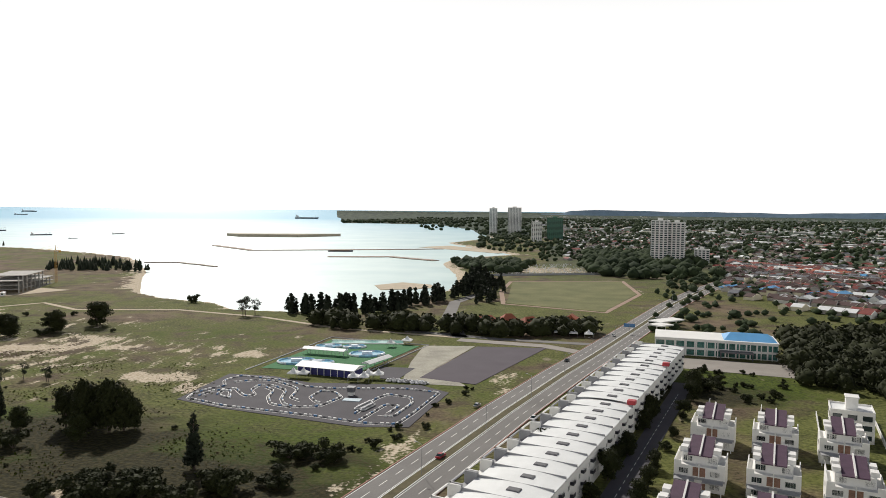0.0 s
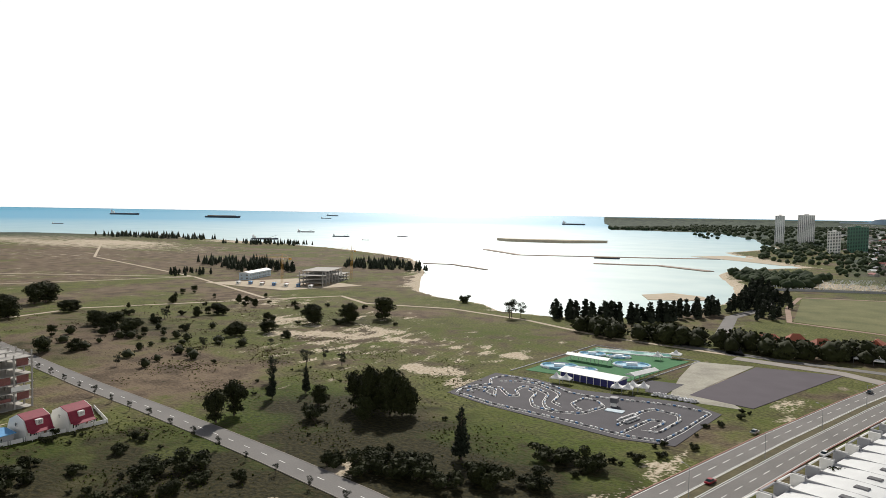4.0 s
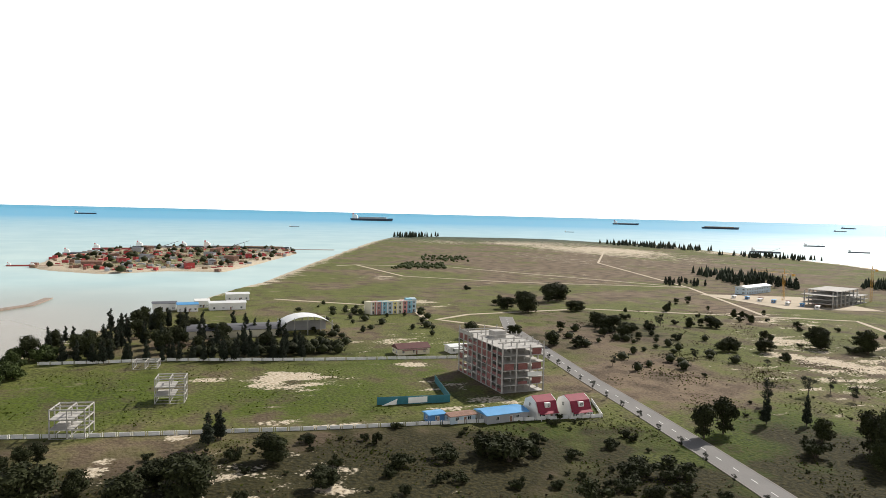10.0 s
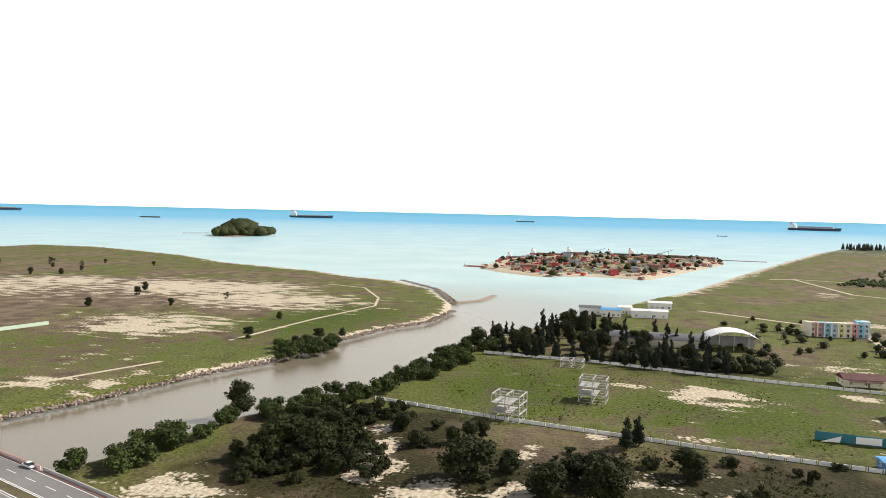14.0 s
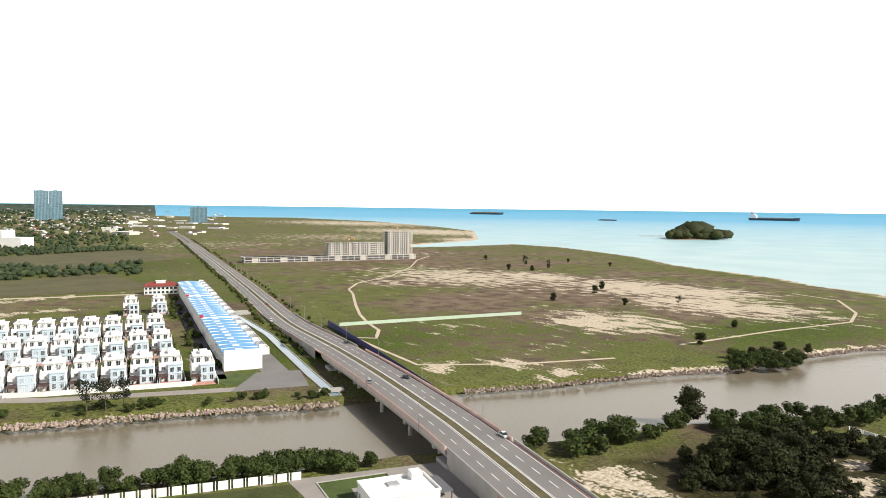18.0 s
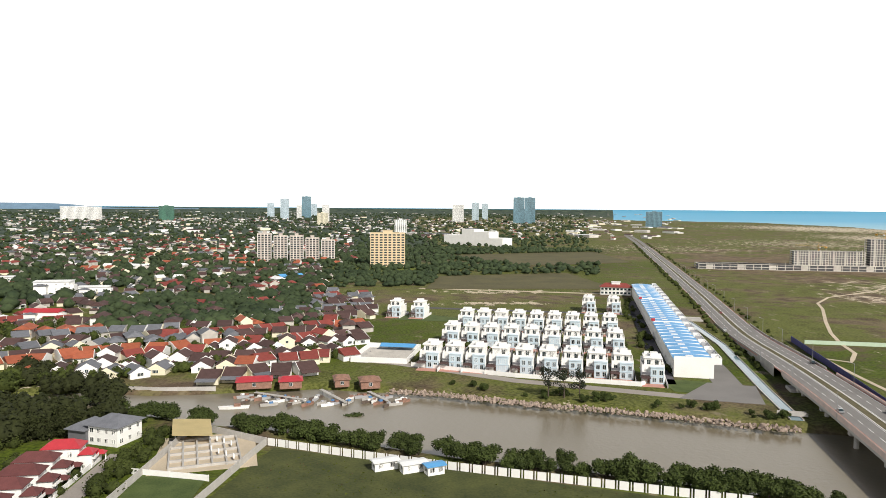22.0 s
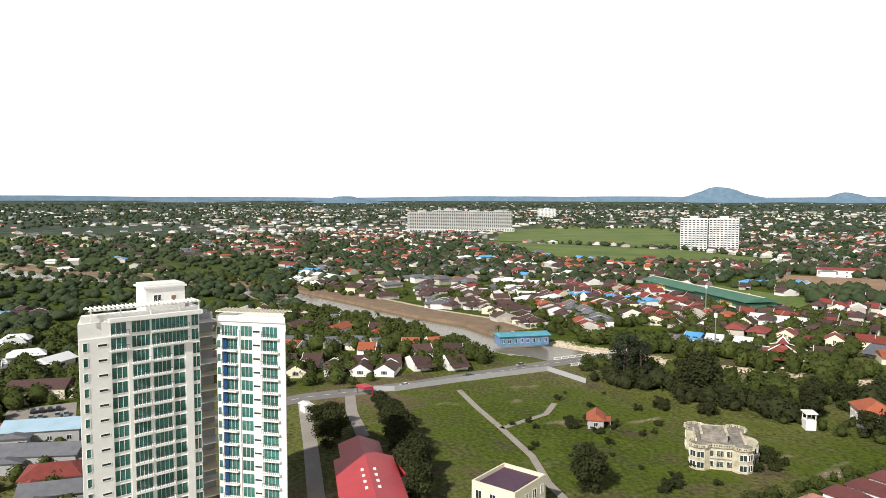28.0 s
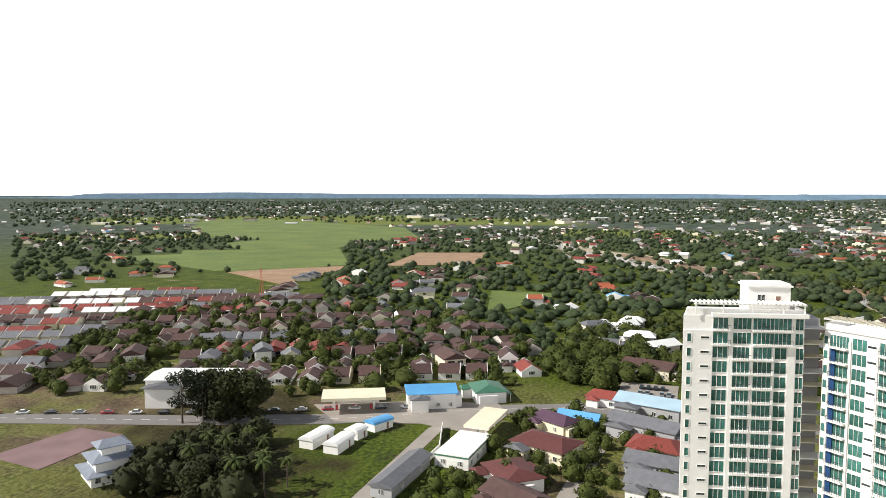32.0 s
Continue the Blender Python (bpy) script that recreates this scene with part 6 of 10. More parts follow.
def cottage(name, x, y, rot, w, d, h, wall, roof, label, pitch=2.2, hip=0.0, along_axis="x", nw=3, floors=1, group="", dormer=False, porch=True):
    t = thing(name, x, y, rot, label, "house", group)
    part("wall", Shape().box(-w / 2, -d / 2, -0.3, w / 2, d / 2, h), wall, t)
    part("roof", Shape().gable(-w / 2 - 0.6, -d / 2 - 0.6, w / 2 + 0.6, d / 2 + 0.6, h, pitch, along=along_axis, hip=hip), roof, t)
    fh = h / floors
    rows_of(t, w, d, floors, fh, 0, nw, max(1, nw - 1), WIN, lift=min(0.9, fh - 1.6))
    hang(DOOR, t, w * 0.08, -d / 2 - 0.02, 0, 0)
    if porch:
        part("porch_roof", Shape().box(-w * 0.4, -d / 2 - 2.4, min(h, 2.7), w * 0.4, -d / 2, min(h, 2.7) + 0.15), roof, t)
        for k in (-1, 1):
            part("porch_post", Shape().box(k * w * 0.36 - 0.1, -d / 2 - 2.2, -0.2, k * w * 0.36 + 0.1, -d / 2 - 2.0, min(h, 2.7)), wall, t)
    if dormer:
        part("dormer", Shape().box(-1.4, -d / 2 + 0.6, h, 1.4, -d / 2 + 3.2, h + 1.9).gable(-1.7, -d / 2 + 0.3, 1.7, -d / 2 + 3.4, h + 1.9, 0.6), wall, t, "white dormer window box")
    return t


CRIMSON = mat("crimson_roof_tile", (0.26, 0.025, 0.05), 0.7, var=0.2, size=2, fine=0.3)


def mansard_house(x, y, rot, w, d, label):
    """Two storeys, the upper one inside a steep double-pitched roof between white gable walls."""
    t = thing("red_roofed_house", x, y, rot, label, "house", "red roofed houses by the road")
    side = [(-d / 2, -0.3), (d / 2, -0.3), (d / 2, 3.0), (d / 2 - 1.3, 6.2), (0, 7.8), (-d / 2 + 1.3, 6.2), (-d / 2, 3.0)]
    part("wall", Shape().box(-w / 2 + 0.2, -d / 2 + 0.05, -0.3, w / 2 - 0.2, d / 2 - 0.05, 3.0), WHITE, t)
    for k in (-1, 1):
        v = [(k * w / 2 + q, py, pz) for q in (-0.15, 0.15) for py, pz in side]
        n = len(side)
        part("gable_wall", Shape().add(v, [tuple(range(n - 1, -1, -1)), tuple(range(n, 2 * n))] + [(i, (i + 1) % n, n + (i + 1) % n, n + i) for i in range(n)]), WHITE, t)
    for k in (-1, 1):
        for (y0, z0), (y1, z1) in (((d / 2 + 0.5, 2.7), (d / 2 - 1.25, 6.3)), ((d / 2 - 1.25, 6.3), (0, 7.95))):
            e = w / 2 - 0.16
            part("roof_slope", Shape().add([(-e, k * y0, z0), (e, k * y0, z0), (e, k * y1, z1), (-e, k * y1, z1), (-e, k * y0, z0 - 0.2), (e, k * y0, z0 - 0.2), (e, k * y1, z1 - 0.2), (-e, k * y1, z1 - 0.2)], [(0, 1, 2, 3), (7, 6, 5, 4), (0, 4, 5, 1), (1, 5, 6, 2), (2, 6, 7, 3), (3, 7, 4, 0)]), CRIMSON, t)
        part("dormer", Shape().box(-1.1, min(k * (d / 2 + 0.1), k * (d / 2 - 1.6)), 4.2, 1.1, max(k * (d / 2 + 0.1), k * (d / 2 - 1.6)), 5.9), WHITE, t, "white dormer box")
    hang(WIN, t, 0, -d / 2 - 0.1, 4.4, 0)
    hang(WINWIDE, t, -w * 0.25, -d / 2, 0.8, 0)
    hang(DOOR, t, w * 0.2, -d / 2, 0, 0)
    hang(WIN, t, w / 2 + 0.15, -1.4, 0.9, 90)
    hang(WIN, t, w / 2 + 0.15, 0, 4.0, 90)
    hang(WIN, t, -w / 2 - 0.15, 0, 4.0, 270)
    part("porch_roof", Shape().add([(-w * 0.45, -d / 2 - 1.8, 2.2), (w * 0.45, -d / 2 - 1.8, 2.2), (w * 0.45, -d / 2, 2.9), (-w * 0.45, -d / 2, 2.9), (-w * 0.45, -d / 2 - 1.8, 2.35), (w * 0.45, -d / 2 - 1.8, 2.35), (w * 0.45, -d / 2, 3.05), (-w * 0.45, -d / 2, 3.05)], [(3, 2, 1, 0), (4, 5, 6, 7), (0, 1, 5, 4), (1, 2, 6, 5), (2, 3, 7, 6), (3, 0, 4, 7)]), CRIMSON, t)
    for k in (-1, 1):
        part("porch_post", Shape().box(k * w * 0.42 - 0.1, -d / 2 - 1.7, -0.2, k * w * 0.42 + 0.1, -d / 2 - 1.5, 2.25), WHITE, t)
    return t


mansard_house(-233, 122, 97, 9.0, 9.5, "white house with a steep maroon double-pitched roof")
mansard_house(-231, 135, 97, 9.4, 9.5, "white house with a maroon roof and white dormer")
cottage("site_shed", -233, 106, 97, 17, 9, 3.0, GREY, BLUEROOF, "low shed under a wide sagging blue sheet roof", 0.9, nw=2, porch=False)
cottage("site_shed", -234, 90, 97, 10, 5, 2.6, PALEBLUE, RUST, "small site cabin with a rusty sheet roof", 0.5, nw=2, porch=False)
cottage("site_shed", -237, 81, 97, 6, 5, 2.8, BLUEHULL, BLUEROOF, "small blue site cabin", 0.4, nw=1, porch=False)


def frame_house(x, y, rot, floors, label):
    t = thing("unfinished_house", x, y, rot, label, "building", "unfinished house frames")
    for f in range(floors + 1):
        for o in (-4.5, 0, 4.5):
            part("beam", Shape().box(-5.5, o - 0.15, 3.2 * f - 0.4, 5.5, o + 0.15, 3.2 * f), CONCRETE, t)
        for o in (-5.3, 0, 5.3):
            part("beam", Shape().box(o - 0.15, -4.6, 3.2 * f - 0.4, o + 0.15, 4.6, 3.2 * f - 0.02), CONCRETE, t)
        if f < floors:
            if f:
                part("slab", Shape().box(-5.4, -4.5, 3.2 * f - 0.2, 2.0, 4.5, 3.2 * f + 0.01), CONCRETE, t)
    for i in (-5.3, 0, 5.3):
        for j in (-4.5, 0, 4.5):
            part("column", Shape().box(i - 0.17, j - 0.17, -0.3, i + 0.17, j + 0.17, 3.2 * floors - 0.4), CONCRETE, t)
    return t


frame_house(-252, -39, 80, 3, "bare grey concrete frame of an unfinished house")
frame_house(-288, -10, 84, 3, "bare concrete house frame with weathered columns")
frame_house(-352, -23, 84, 1, "low concrete house frame with starter columns")

# ---- beyond the walled plot ----
arch = thing("arched_roof_hall", -433, 62, 94, "open hall under a white arched sheet roof", "building")
for i in range(8):
    a0, a1 = math.pi * (0.2 + 0.6 * i / 8), math.pi * (0.2 + 0.6 * (i + 1) / 8)
    q = [(-18 * math.cos(a) / 0.81 * 0.9, z) for a, z in ((a0, 14 * math.sin(a0) - 3.2), (a1, 14 * math.sin(a1) - 3.2))]
    part("roof_panel", Shape().add([(q[0][0], -9, q[0][1]), (q[1][0], -9, q[1][1]), (q[1][0], 9, q[1][1]), (q[0][0], 9, q[0][1]), (q[0][0], -9, q[0][1] + 0.2), (q[1][0], -9, q[1][1] + 0.2), (q[1][0], 9, q[1][1] + 0.2), (q[0][0], 9, q[0][1] + 0.2)], [(3, 2, 1, 0), (4, 5, 6, 7), (0, 1, 5, 4), (1, 2, 6, 5), (2, 3, 7, 6), (3, 0, 4, 7)]), WHITEROOF, arch)
for x in (-15, -8, 0, 8, 15):
    for y in (-8.5, 8.5):
        part("column", Shape().box(x - 0.25, y - 0.25, -0.3, x + 0.25, y + 0.25, 7.5 + 3.4 * (1 - (x / 16) ** 2)), CONCRETE, arch)
part("back_wall", Shape().box(-15, 8.2, -0.3, 15, 8.45, 6), GREY, arch)
longhall = thing("long_shed", -430, 20, 92, "long low shed with a dark curved grey roof", "building")
part("wall", Shape().box(-26, -7, -0.3, 26, 7, 4.0), CREAM, longhall)
for i in range(6):
    a0, a1 = math.pi * (0.1 + 0.8 * i / 6), math.pi * (0.1 + 0.8 * (i + 1) / 6)
    part("roof_panel", Shape().add([(-27, -8.4 * math.cos(a0), 3.2 + 3.6 * math.sin(a0)), (-27, -8.4 * math.cos(a1), 3.2 + 3.6 * math.sin(a1)), (27, -8.4 * math.cos(a1), 3.2 + 3.6 * math.sin(a1)), (27, -8.4 * math.cos(a0), 3.2 + 3.6 * math.sin(a0)),
                                    (-27, -8.6 * math.cos(a0), 3.35 + 3.6 * math.sin(a0)), (-27, -8.6 * math.cos(a1), 3.35 + 3.6 * math.sin(a1)), (27, -8.6 * math.cos(a1), 3.35 + 3.6 * math.sin(a1)), (27, -8.6 * math.cos(a0), 3.35 + 3.6 * math.sin(a0))], [(0, 1, 2, 3), (7, 6, 5, 4), (4, 5, 1, 0), (3, 2, 6, 7)]), DARKGREY, longhall)
PINK, AQUA, LEMON = mat("pink_render", (0.62, 0.30, 0.28), 0.8), mat("aqua_render", (0.25, 0.50, 0.62), 0.8), mat("lemon_render", (0.75, 0.66, 0.30), 0.8)
gal = thing("arcaded_building", -500, 138, 99, "curved white arcaded building with pastel coloured bays", "building")
for i in range(9):
    a = -0.28 + 0.07 * i
    seg = thing("bay", 0, 0, 0, "", "")
    seg.parent = gal
    seg.matrix_basis = Matrix.Translation((60 * math.sin(a) , -60 * (math.cos(a) - 1), 0)) @ Matrix.Rotation(-a, 4, "Z")
    part("wall", Shape().box(-2.1, 0, -0.3, 2.1, 8, 9.0 if i < 7 else 10.4), (CREAM, PINK, AQUA, PALEBLUE, LEMON)[i % 5], seg)
    part("pier", Shape().box(-2.2, -0.5, -0.3, -1.7, 0, 9.4), WHITE, seg)
    part("cornice", Shape().box(-2.2, -0.6, 9.0, 2.2, 0.2, 9.5), WHITE, seg)
    hang(WINTALL, seg, 0.2, 0, 0.3, 0)
    hang(WINTALL, seg, 0.2, 0, 3.6, 0)
    hang(WIN, seg, 0.2, 0, 6.9, 0)
    for k in ("label", "category"):
        if k in seg:
            del seg[k]
cottage("bungalow", -357, 108, 95, 18, 9, 3.2, CREAM, MAROON, "long low bungalow with a maroon roof in trees", 2.2)
cottage("white_bungalow", -355, 134, 95, 12, 8, 3.4, WHITE, WHITEROOF, "white flat house beside the boundary wall", 0.6)
for x, y, w, m in ((-545, 20, 26, WHITEROOF), (-540, -8, 14, BLUEROOF), (-548, -24, 16, GREYROOF), (-600, 30, 18, WHITEROOF), (-560, 2, 10, WHITE)):
    cottage("boatyard_shed", x, y, 95, w, 9, 5, WHITE, m, "white boatyard shed by the channel", 1.2, nw=4, porch=False)

# ---- construction site near the bay ----
bsite = thing("site_office_block", -584, 552, 112, "long two-storey white and blue site office block", "building")
part("wall", Shape().box(-28, -6, -0.3, 28, 6, 7), PALEBLUE, bsite)
part("roof", Shape().gable(-29, -7, 29, 7, 7, 1.6), WHITEROOF, bsite)
rows_of(bsite, 56, 12, 2, 3.4, 0, 10, 2, WINWIDE)
cs = thing("unfinished_building", -492, 562, 113, "unfinished concrete decks of a new building", "building")
for f in range(5):
    part("slab", Shape().box(-45 + 14 * (f > 3), -14, 3.6 * f - 0.3, 45 - 26 * (f > 2), 14, 3.6 * f), CONCRETE, cs)
    for i in range(9):
        for j in (-12, 12):
            if f < 4 and not (f > 1 and i > 6):
                part("column", Shape().box(-42 + 10.4 * i - 0.5, j - 0.4, 3.6 * f, -42 + 10.4 * i + 0.5, j + 0.4, 3.6 * f + 3.3), CONCRETE, cs)


def tower_crane(x, y, rot, h, label):
    t = thing("tower_crane", x, y, rot, label, "crane", "site cranes")
    m = Shape()
    for dx, dy in ((-0.8, -0.8), (0.8, -0.8), (0.8, 0.8), (-0.8, 0.8)):
        m.tube((dx, dy, -0.5), (dx, dy, h), 0.1, 0.1, 4)
    for i in range(int(h / 3)):
        m.tube((-0.8, -0.8, 3 * i), (0.8, -0.8, 3 * i + 3), 0.05, 0.05, 4).tube((0.8, 0.8, 3 * i), (-0.8, 0.8, 3 * i + 3), 0.05, 0.05, 4)
    CR = mat("crane_yellow", (0.55, 0.30, 0.05), 0.6)
    part("mast", m, CR, t)
    part("jib", Shape().box(-0.5, 0, h, 0.5, 34, h + 0.15).box(-0.06, 0, h + 1.1, 0.06, 34, h + 1.22), CR, t)
    part("counter_jib", Shape().box(-0.7, -11, h, 0.7, 0, h + 0.4).box(-0.9, -11, h - 1.6, 0.9, -8.5, h), CR, t)
    part("cab", Shape().box(0.8, -0.8, h - 1.8, 2.2, 0.8, h), WHITE, t)
    part("tie_head", Shape().tube((0, 0, h), (0, 0, h + 5), 0.4, 0.1, 4).tube((0, 0, h + 5), (0, 26, h + 1.7), 0.07, 0.07, 4).tube((0, 0, h + 5), (0, -10, h + 0.4), 0.07, 0.07, 4), CR, t)
    return t


tower_crane(-520, 528, 100, 26, "yellow lattice tower crane over the site")
tower_crane(-496, 612, 60, 32, "tall yellow lattice tower crane over the site")
solo("site_yard", Shape().prism([(-580, 480), (-470, 480), (-440, 560), (-540, 580)], -0.3, 0.05), SAND, "pale compacted yard round the site", "ground", kind="structure")
for i in range(10):
    cottage("site_shed", -545 + 9 * i, 492 + 6 * (i % 3) + 5 * i * 0.4, 122, 6, 3, 2.6, (WHITE, BLUEHULL, RUST)[i % 3], (WHITEROOF, BLUEROOF, RUST)[i % 3], "box-like site cabin among stored materials", 0.3, nw=1, porch=False)
for k, pts in enumerate(([(-337, 181), (-420, 196), (-467, 160), (-487, 192), (-500, 300), (-432, 424), (-400, 480), (-352, 453), (-280, 470), (-206, 452), (-140, 420), (-60, 405)], [(-467, 152), (-530, 160), (-600, 60)], [(-432, 424), (-640, 514), (-1009, 627), (-1357, 858), (-1420, 900)], [(-640, 514), (-934, 337), (-977, 211), (-960, 180)], [(-977, 211), (-800, 230), (-720, 330), (-640, 514)])):
    ob = part("path_%d" % (k + 4), Shape().ribbon(finer(pts, 10), -1.9, 1.9, -0.3, 0.04), SAND)
    tagged(ob, "pale sandy vehicle track through dry scrub", "path", kind="structure")

# ---- kart track and water park ----
track = solo("kart_track", Shape().prism([(-149, 248), (-149, 292), (-128, 292), (-108, 284), (-60, 290), (-46, 280), (-52, 232), (-70, 229), (-125, 240)], -0.3, 0.06), DARKASPHALT, "dark asphalt kart track apron", "track", kind="structure")
LOOP = [(-145, 250), (-126, 243), (-112, 241), (-90, 238), (-68, 233), (-57, 234), (-54, 249), (-50, 279), (-64, 282), (-77, 280), (-85, 278), (-98, 276), (-107, 277), (-115, 283), (-127, 287), (-142, 289), (-145, 280), (-140, 271), (-144, 266), (-147, 257), (-145, 250)]
INNER = [(-143, 255), (-142, 262), (-134, 268), (-128, 261), (-124, 257), (-122, 260), (-127, 267), (-127, 275), (-121, 276), (-112, 269), (-109, 257), (-105, 250), (-99, 247), (-91, 250), (-87, 264), (-92, 271), (-98, 272), (-99, 262), (-94, 255), (-90, 254)]
SIDE = [[(-137, 258), (-138, 264), (-134, 264), (-129, 253), (-136, 257)], [(-122, 272), (-117, 268), (-115, 258), (-110, 249), (-100, 246)], [(-139, 278), (-132, 283), (-123, 283), (-112, 276), (-108, 272), (-106, 259), (-100, 255)], [(-75, 244), (-73, 264), (-70, 272), (-59, 269), (-57, 262), (-60, 243), (-66, 242)], [(-71, 236), (-67, 257), (-61, 257), (-63, 246)]]
barrier = thing("track_barrier", 0, 0, 0, "white, black and blue blocks lining the kart track", "barrier")
blocks = [Shape().box(-0.6, -0.24, 0, 0.6, 0.24, 0.55).mesh("block", m) for m in (TENT, DARKGREY, TENT, TENT, BLUEHULL)]
nb = 0
edge = Shape()
for ln in [LOOP, INNER] + SIDE:
    smooth = finer(ln, 1.0)
    for _ in range(3):
        smooth = [smooth[0]] + [((smooth[i - 1][0] + smooth[i][0] * 2 + smooth[i + 1][0]) / 4, (smooth[i - 1][1] + smooth[i][1] * 2 + smooth[i + 1][1]) / 4) for i in range(1, len(smooth) - 1)] + [smooth[-1]]
    edge.ribbon(smooth, 0.9, 1.1, 0.06, 0.085)
    for i in range(0, len(smooth) - 2, 2):
        (x0, y0), (x1, y1) = smooth[i], smooth[i + 2]
        a = math.degrees(math.atan2(y1 - y0, x1 - x0))
        o = part("block", blocks[nb % 5], None, barrier)
        o.matrix_basis = Matrix.Translation((x0, y0, 0.06)) @ Matrix.Rotation(radians(a), 4, "Z")
        nb += 1
part("edge_line", edge, PAINT, track, "thin white painted edge lines", kind="stuff")
solo("turf_ground", Shape().prism([(-140, 306), (-131, 384), (-78, 374), (-93, 306)], -0.3, 0.07), TURF, "bright green artificial turf of a water park", "turf", kind="structure")
solo("park_border", Shape().ribbon([(-145, 300), (-134, 389), (-74, 378), (-91, 300)], -0.5, 0, -0.2, 0.25), GREY, "low grey kerb round the water park", "kerb", kind="structure")
POOL = mat("pool_blue", (0.32, 0.58, 0.74), 0.15, var=0.15, size=2)
POOLWHITE = mat("inflatable_white", (0.75, 0.80, 0.85), 0.4, var=0.08)
for x, y, a, b in ((-129, 322, 9, 7), (-118, 321, 8, 5), (-100, 346, 9, 7), (-126, 361, 7, 5), (-112, 363, 6, 4)):
    t = thing("inflatable_pool", x, y, 20, "round white and blue inflatable pool on turf", "pool", "water park pools")
    ring = [(math.cos(i * math.pi / 9), math.sin(i * math.pi / 9)) for i in range(18)]
    for i in range(18):
        (c0, s0), (c1, s1) = ring[i], ring[(i + 1) % 18]
        if i % 3 == 0:
            (c1, s1) = ring[(i + 3) % 18]
            (cm, sm2), (cn, sn) = ring[i + 1], ring[i + 2]
            tube = Shape()
            for (p, q), (p2, q2) in (((c0, s0), (cm, sm2)), ((cm, sm2), (cn, sn)), ((cn, sn), (c1, s1))):
                tube.tube((p * a, q * b, 0.5), (p2 * a, q2 * b, 0.5), 0.6, 0.6, 6)
            part("rim", tube, POOLWHITE if i % 6 else POOL, t)
    part("water", Shape().prism([(c * a * 0.95, s * b * 0.95) for c, s in ring], 0.1, 0.35), POOL if a > 6.5 else POOLWHITE, t)
    part("slide", Shape().box(-a * 0.3, -1, 0.3, a * 0.3, 1, 1.6), POOLWHITE, t)
tankpool = thing("swimming_pool", -109, 378, 12, "long rectangular pool with pale green water", "pool")
part("water", Shape().box(-20, -4.5, 0.0, 20, 4.5, 0.35), mat("pale_pool_water", (0.25, 0.50, 0.45), 0.1, var=0.1), tankpool)
part("rim", Shape().box(-20.6, -5.1, 0, 20.6, -4.5, 0.6).box(-20.6, 4.5, 0, 20.6, 5.1, 0.6), TENT, tankpool)


def peaked_tent(x, y, rot, s, n=1):
    t = thing("peaked_tent", x, y, rot, "white peaked canvas tent on slim poles", "tent", "white peaked tents")
    for k in range(n):
        o = k * 2 * s
        pts = [(o - s, -s, 2.5), (o + s, -s, 2.5), (o + s, s, 2.5), (o - s, s, 2.5)]
        mid = [(o - s * 0.4, -s * 0.4, 3.4), (o + s * 0.4, -s * 0.4, 3.4), (o + s * 0.4, s * 0.4, 3.4), (o - s * 0.4, s * 0.4, 3.4), (o, 0, 4.9)]
        low = [(px, py, pz - 0.4) for px, py, pz in pts]
        part("canopy", Shape().add(pts + mid + low, [(0, 1, 5, 4), (1, 2, 6, 5), (2, 3, 7, 6), (3, 0, 4, 7), (4, 5, 8), (5, 6, 8), (6, 7, 8), (7, 4, 8), (9, 10, 1, 0), (10, 11, 2, 1), (11, 12, 3, 2), (12, 9, 0, 3)]), TENT, t)
        for dx in (-s, s):
            for dy in (-s, s):
                part("pole", Shape().tube((o + dx * 0.97, dy * 0.97, -0.1), (o + dx * 0.97, dy * 0.97, 2.5), 0.06, 0.06, 5), STEEL, t)
    return t


for x, y, r, s, n in ((-118, 291, 5, 2.3, 2), (-90, 290, 10, 2.3, 2), (-85, 296, 10, 2.3, 2), (-86, 378, 0, 2.8, 1), (-93, 368, 0, 2.2, 1)):
    peaked_tent(x, y, r, s, n)
hall = thing("park_hall", -105, 303, -10, "long low hall with a white roof and dark glass front", "building")
part("wall", Shape().box(-14, -5, -0.2, 14, 5, 3.2), NAVY, hall)
part("roof", Shape().gable(-15, -6, 15, 6, 3.2, 1.2), WHITEROOF, hall)
for i in range(9):
    part("post", Shape().box(-0.12, -0.12, -0.1, 0.12, 0.12, 3.2), WHITE, hall).matrix_basis = Matrix.Translation((-13.6 + 3.4 * i, -5.8, 0))
for x, y, r, w in ((-88, 322, 72, 20), (-121, 341, -8, 24)):
    t = thing("long_canopy", x, y, r, "long white sheet canopy on posts", "canopy", "water park canopies")
    part("roof", Shape().gable(-w / 2, -2.6, w / 2, 2.6, 2.8, 0.9), WHITEROOF, t)
    for i in range(6):
        for q in (-2.3, 2.3):
            part("post", Shape().box(-0.08, -0.08, -0.1, 0.08, 0.08, 2.8), STEEL, t).matrix_basis = Matrix.Translation((-w / 2 + 0.4 + (w - 0.8) * i / 5, q, 0))
solo("car_park", Shape().prism([(-86, 320), (-69, 321), (-72, 297), (-80, 298)], -0.3, 0.08), DARKASPHALT, "small dark paved car park", "car park", kind="structure")
solo("car_park", Shape().prism([(-63, 303), (-47, 380), (-9, 384), (-37, 296)], -0.3, 0.08), mat("purple_tarmac", (0.085, 0.07, 0.085), 0.9, var=0.12, size=12), "large empty dark tarmac lot", "car park", kind="structure")
solo("gravel_lot", Shape().prism([(-74, 334), (-76, 376), (-48, 381), (-60, 320), (-40, 292), (-60, 292), (-70, 300)], -0.3, 0.04), mat("pale_gravel", (0.36, 0.34, 0.28), 0.95, var=0.3, size=10, fine=1), "pale gravel lot with weeds", "ground", kind="structure")
t = thing("timing_booth", -84, 268, 0, "dark two-storey timing booth beside the track", "booth")
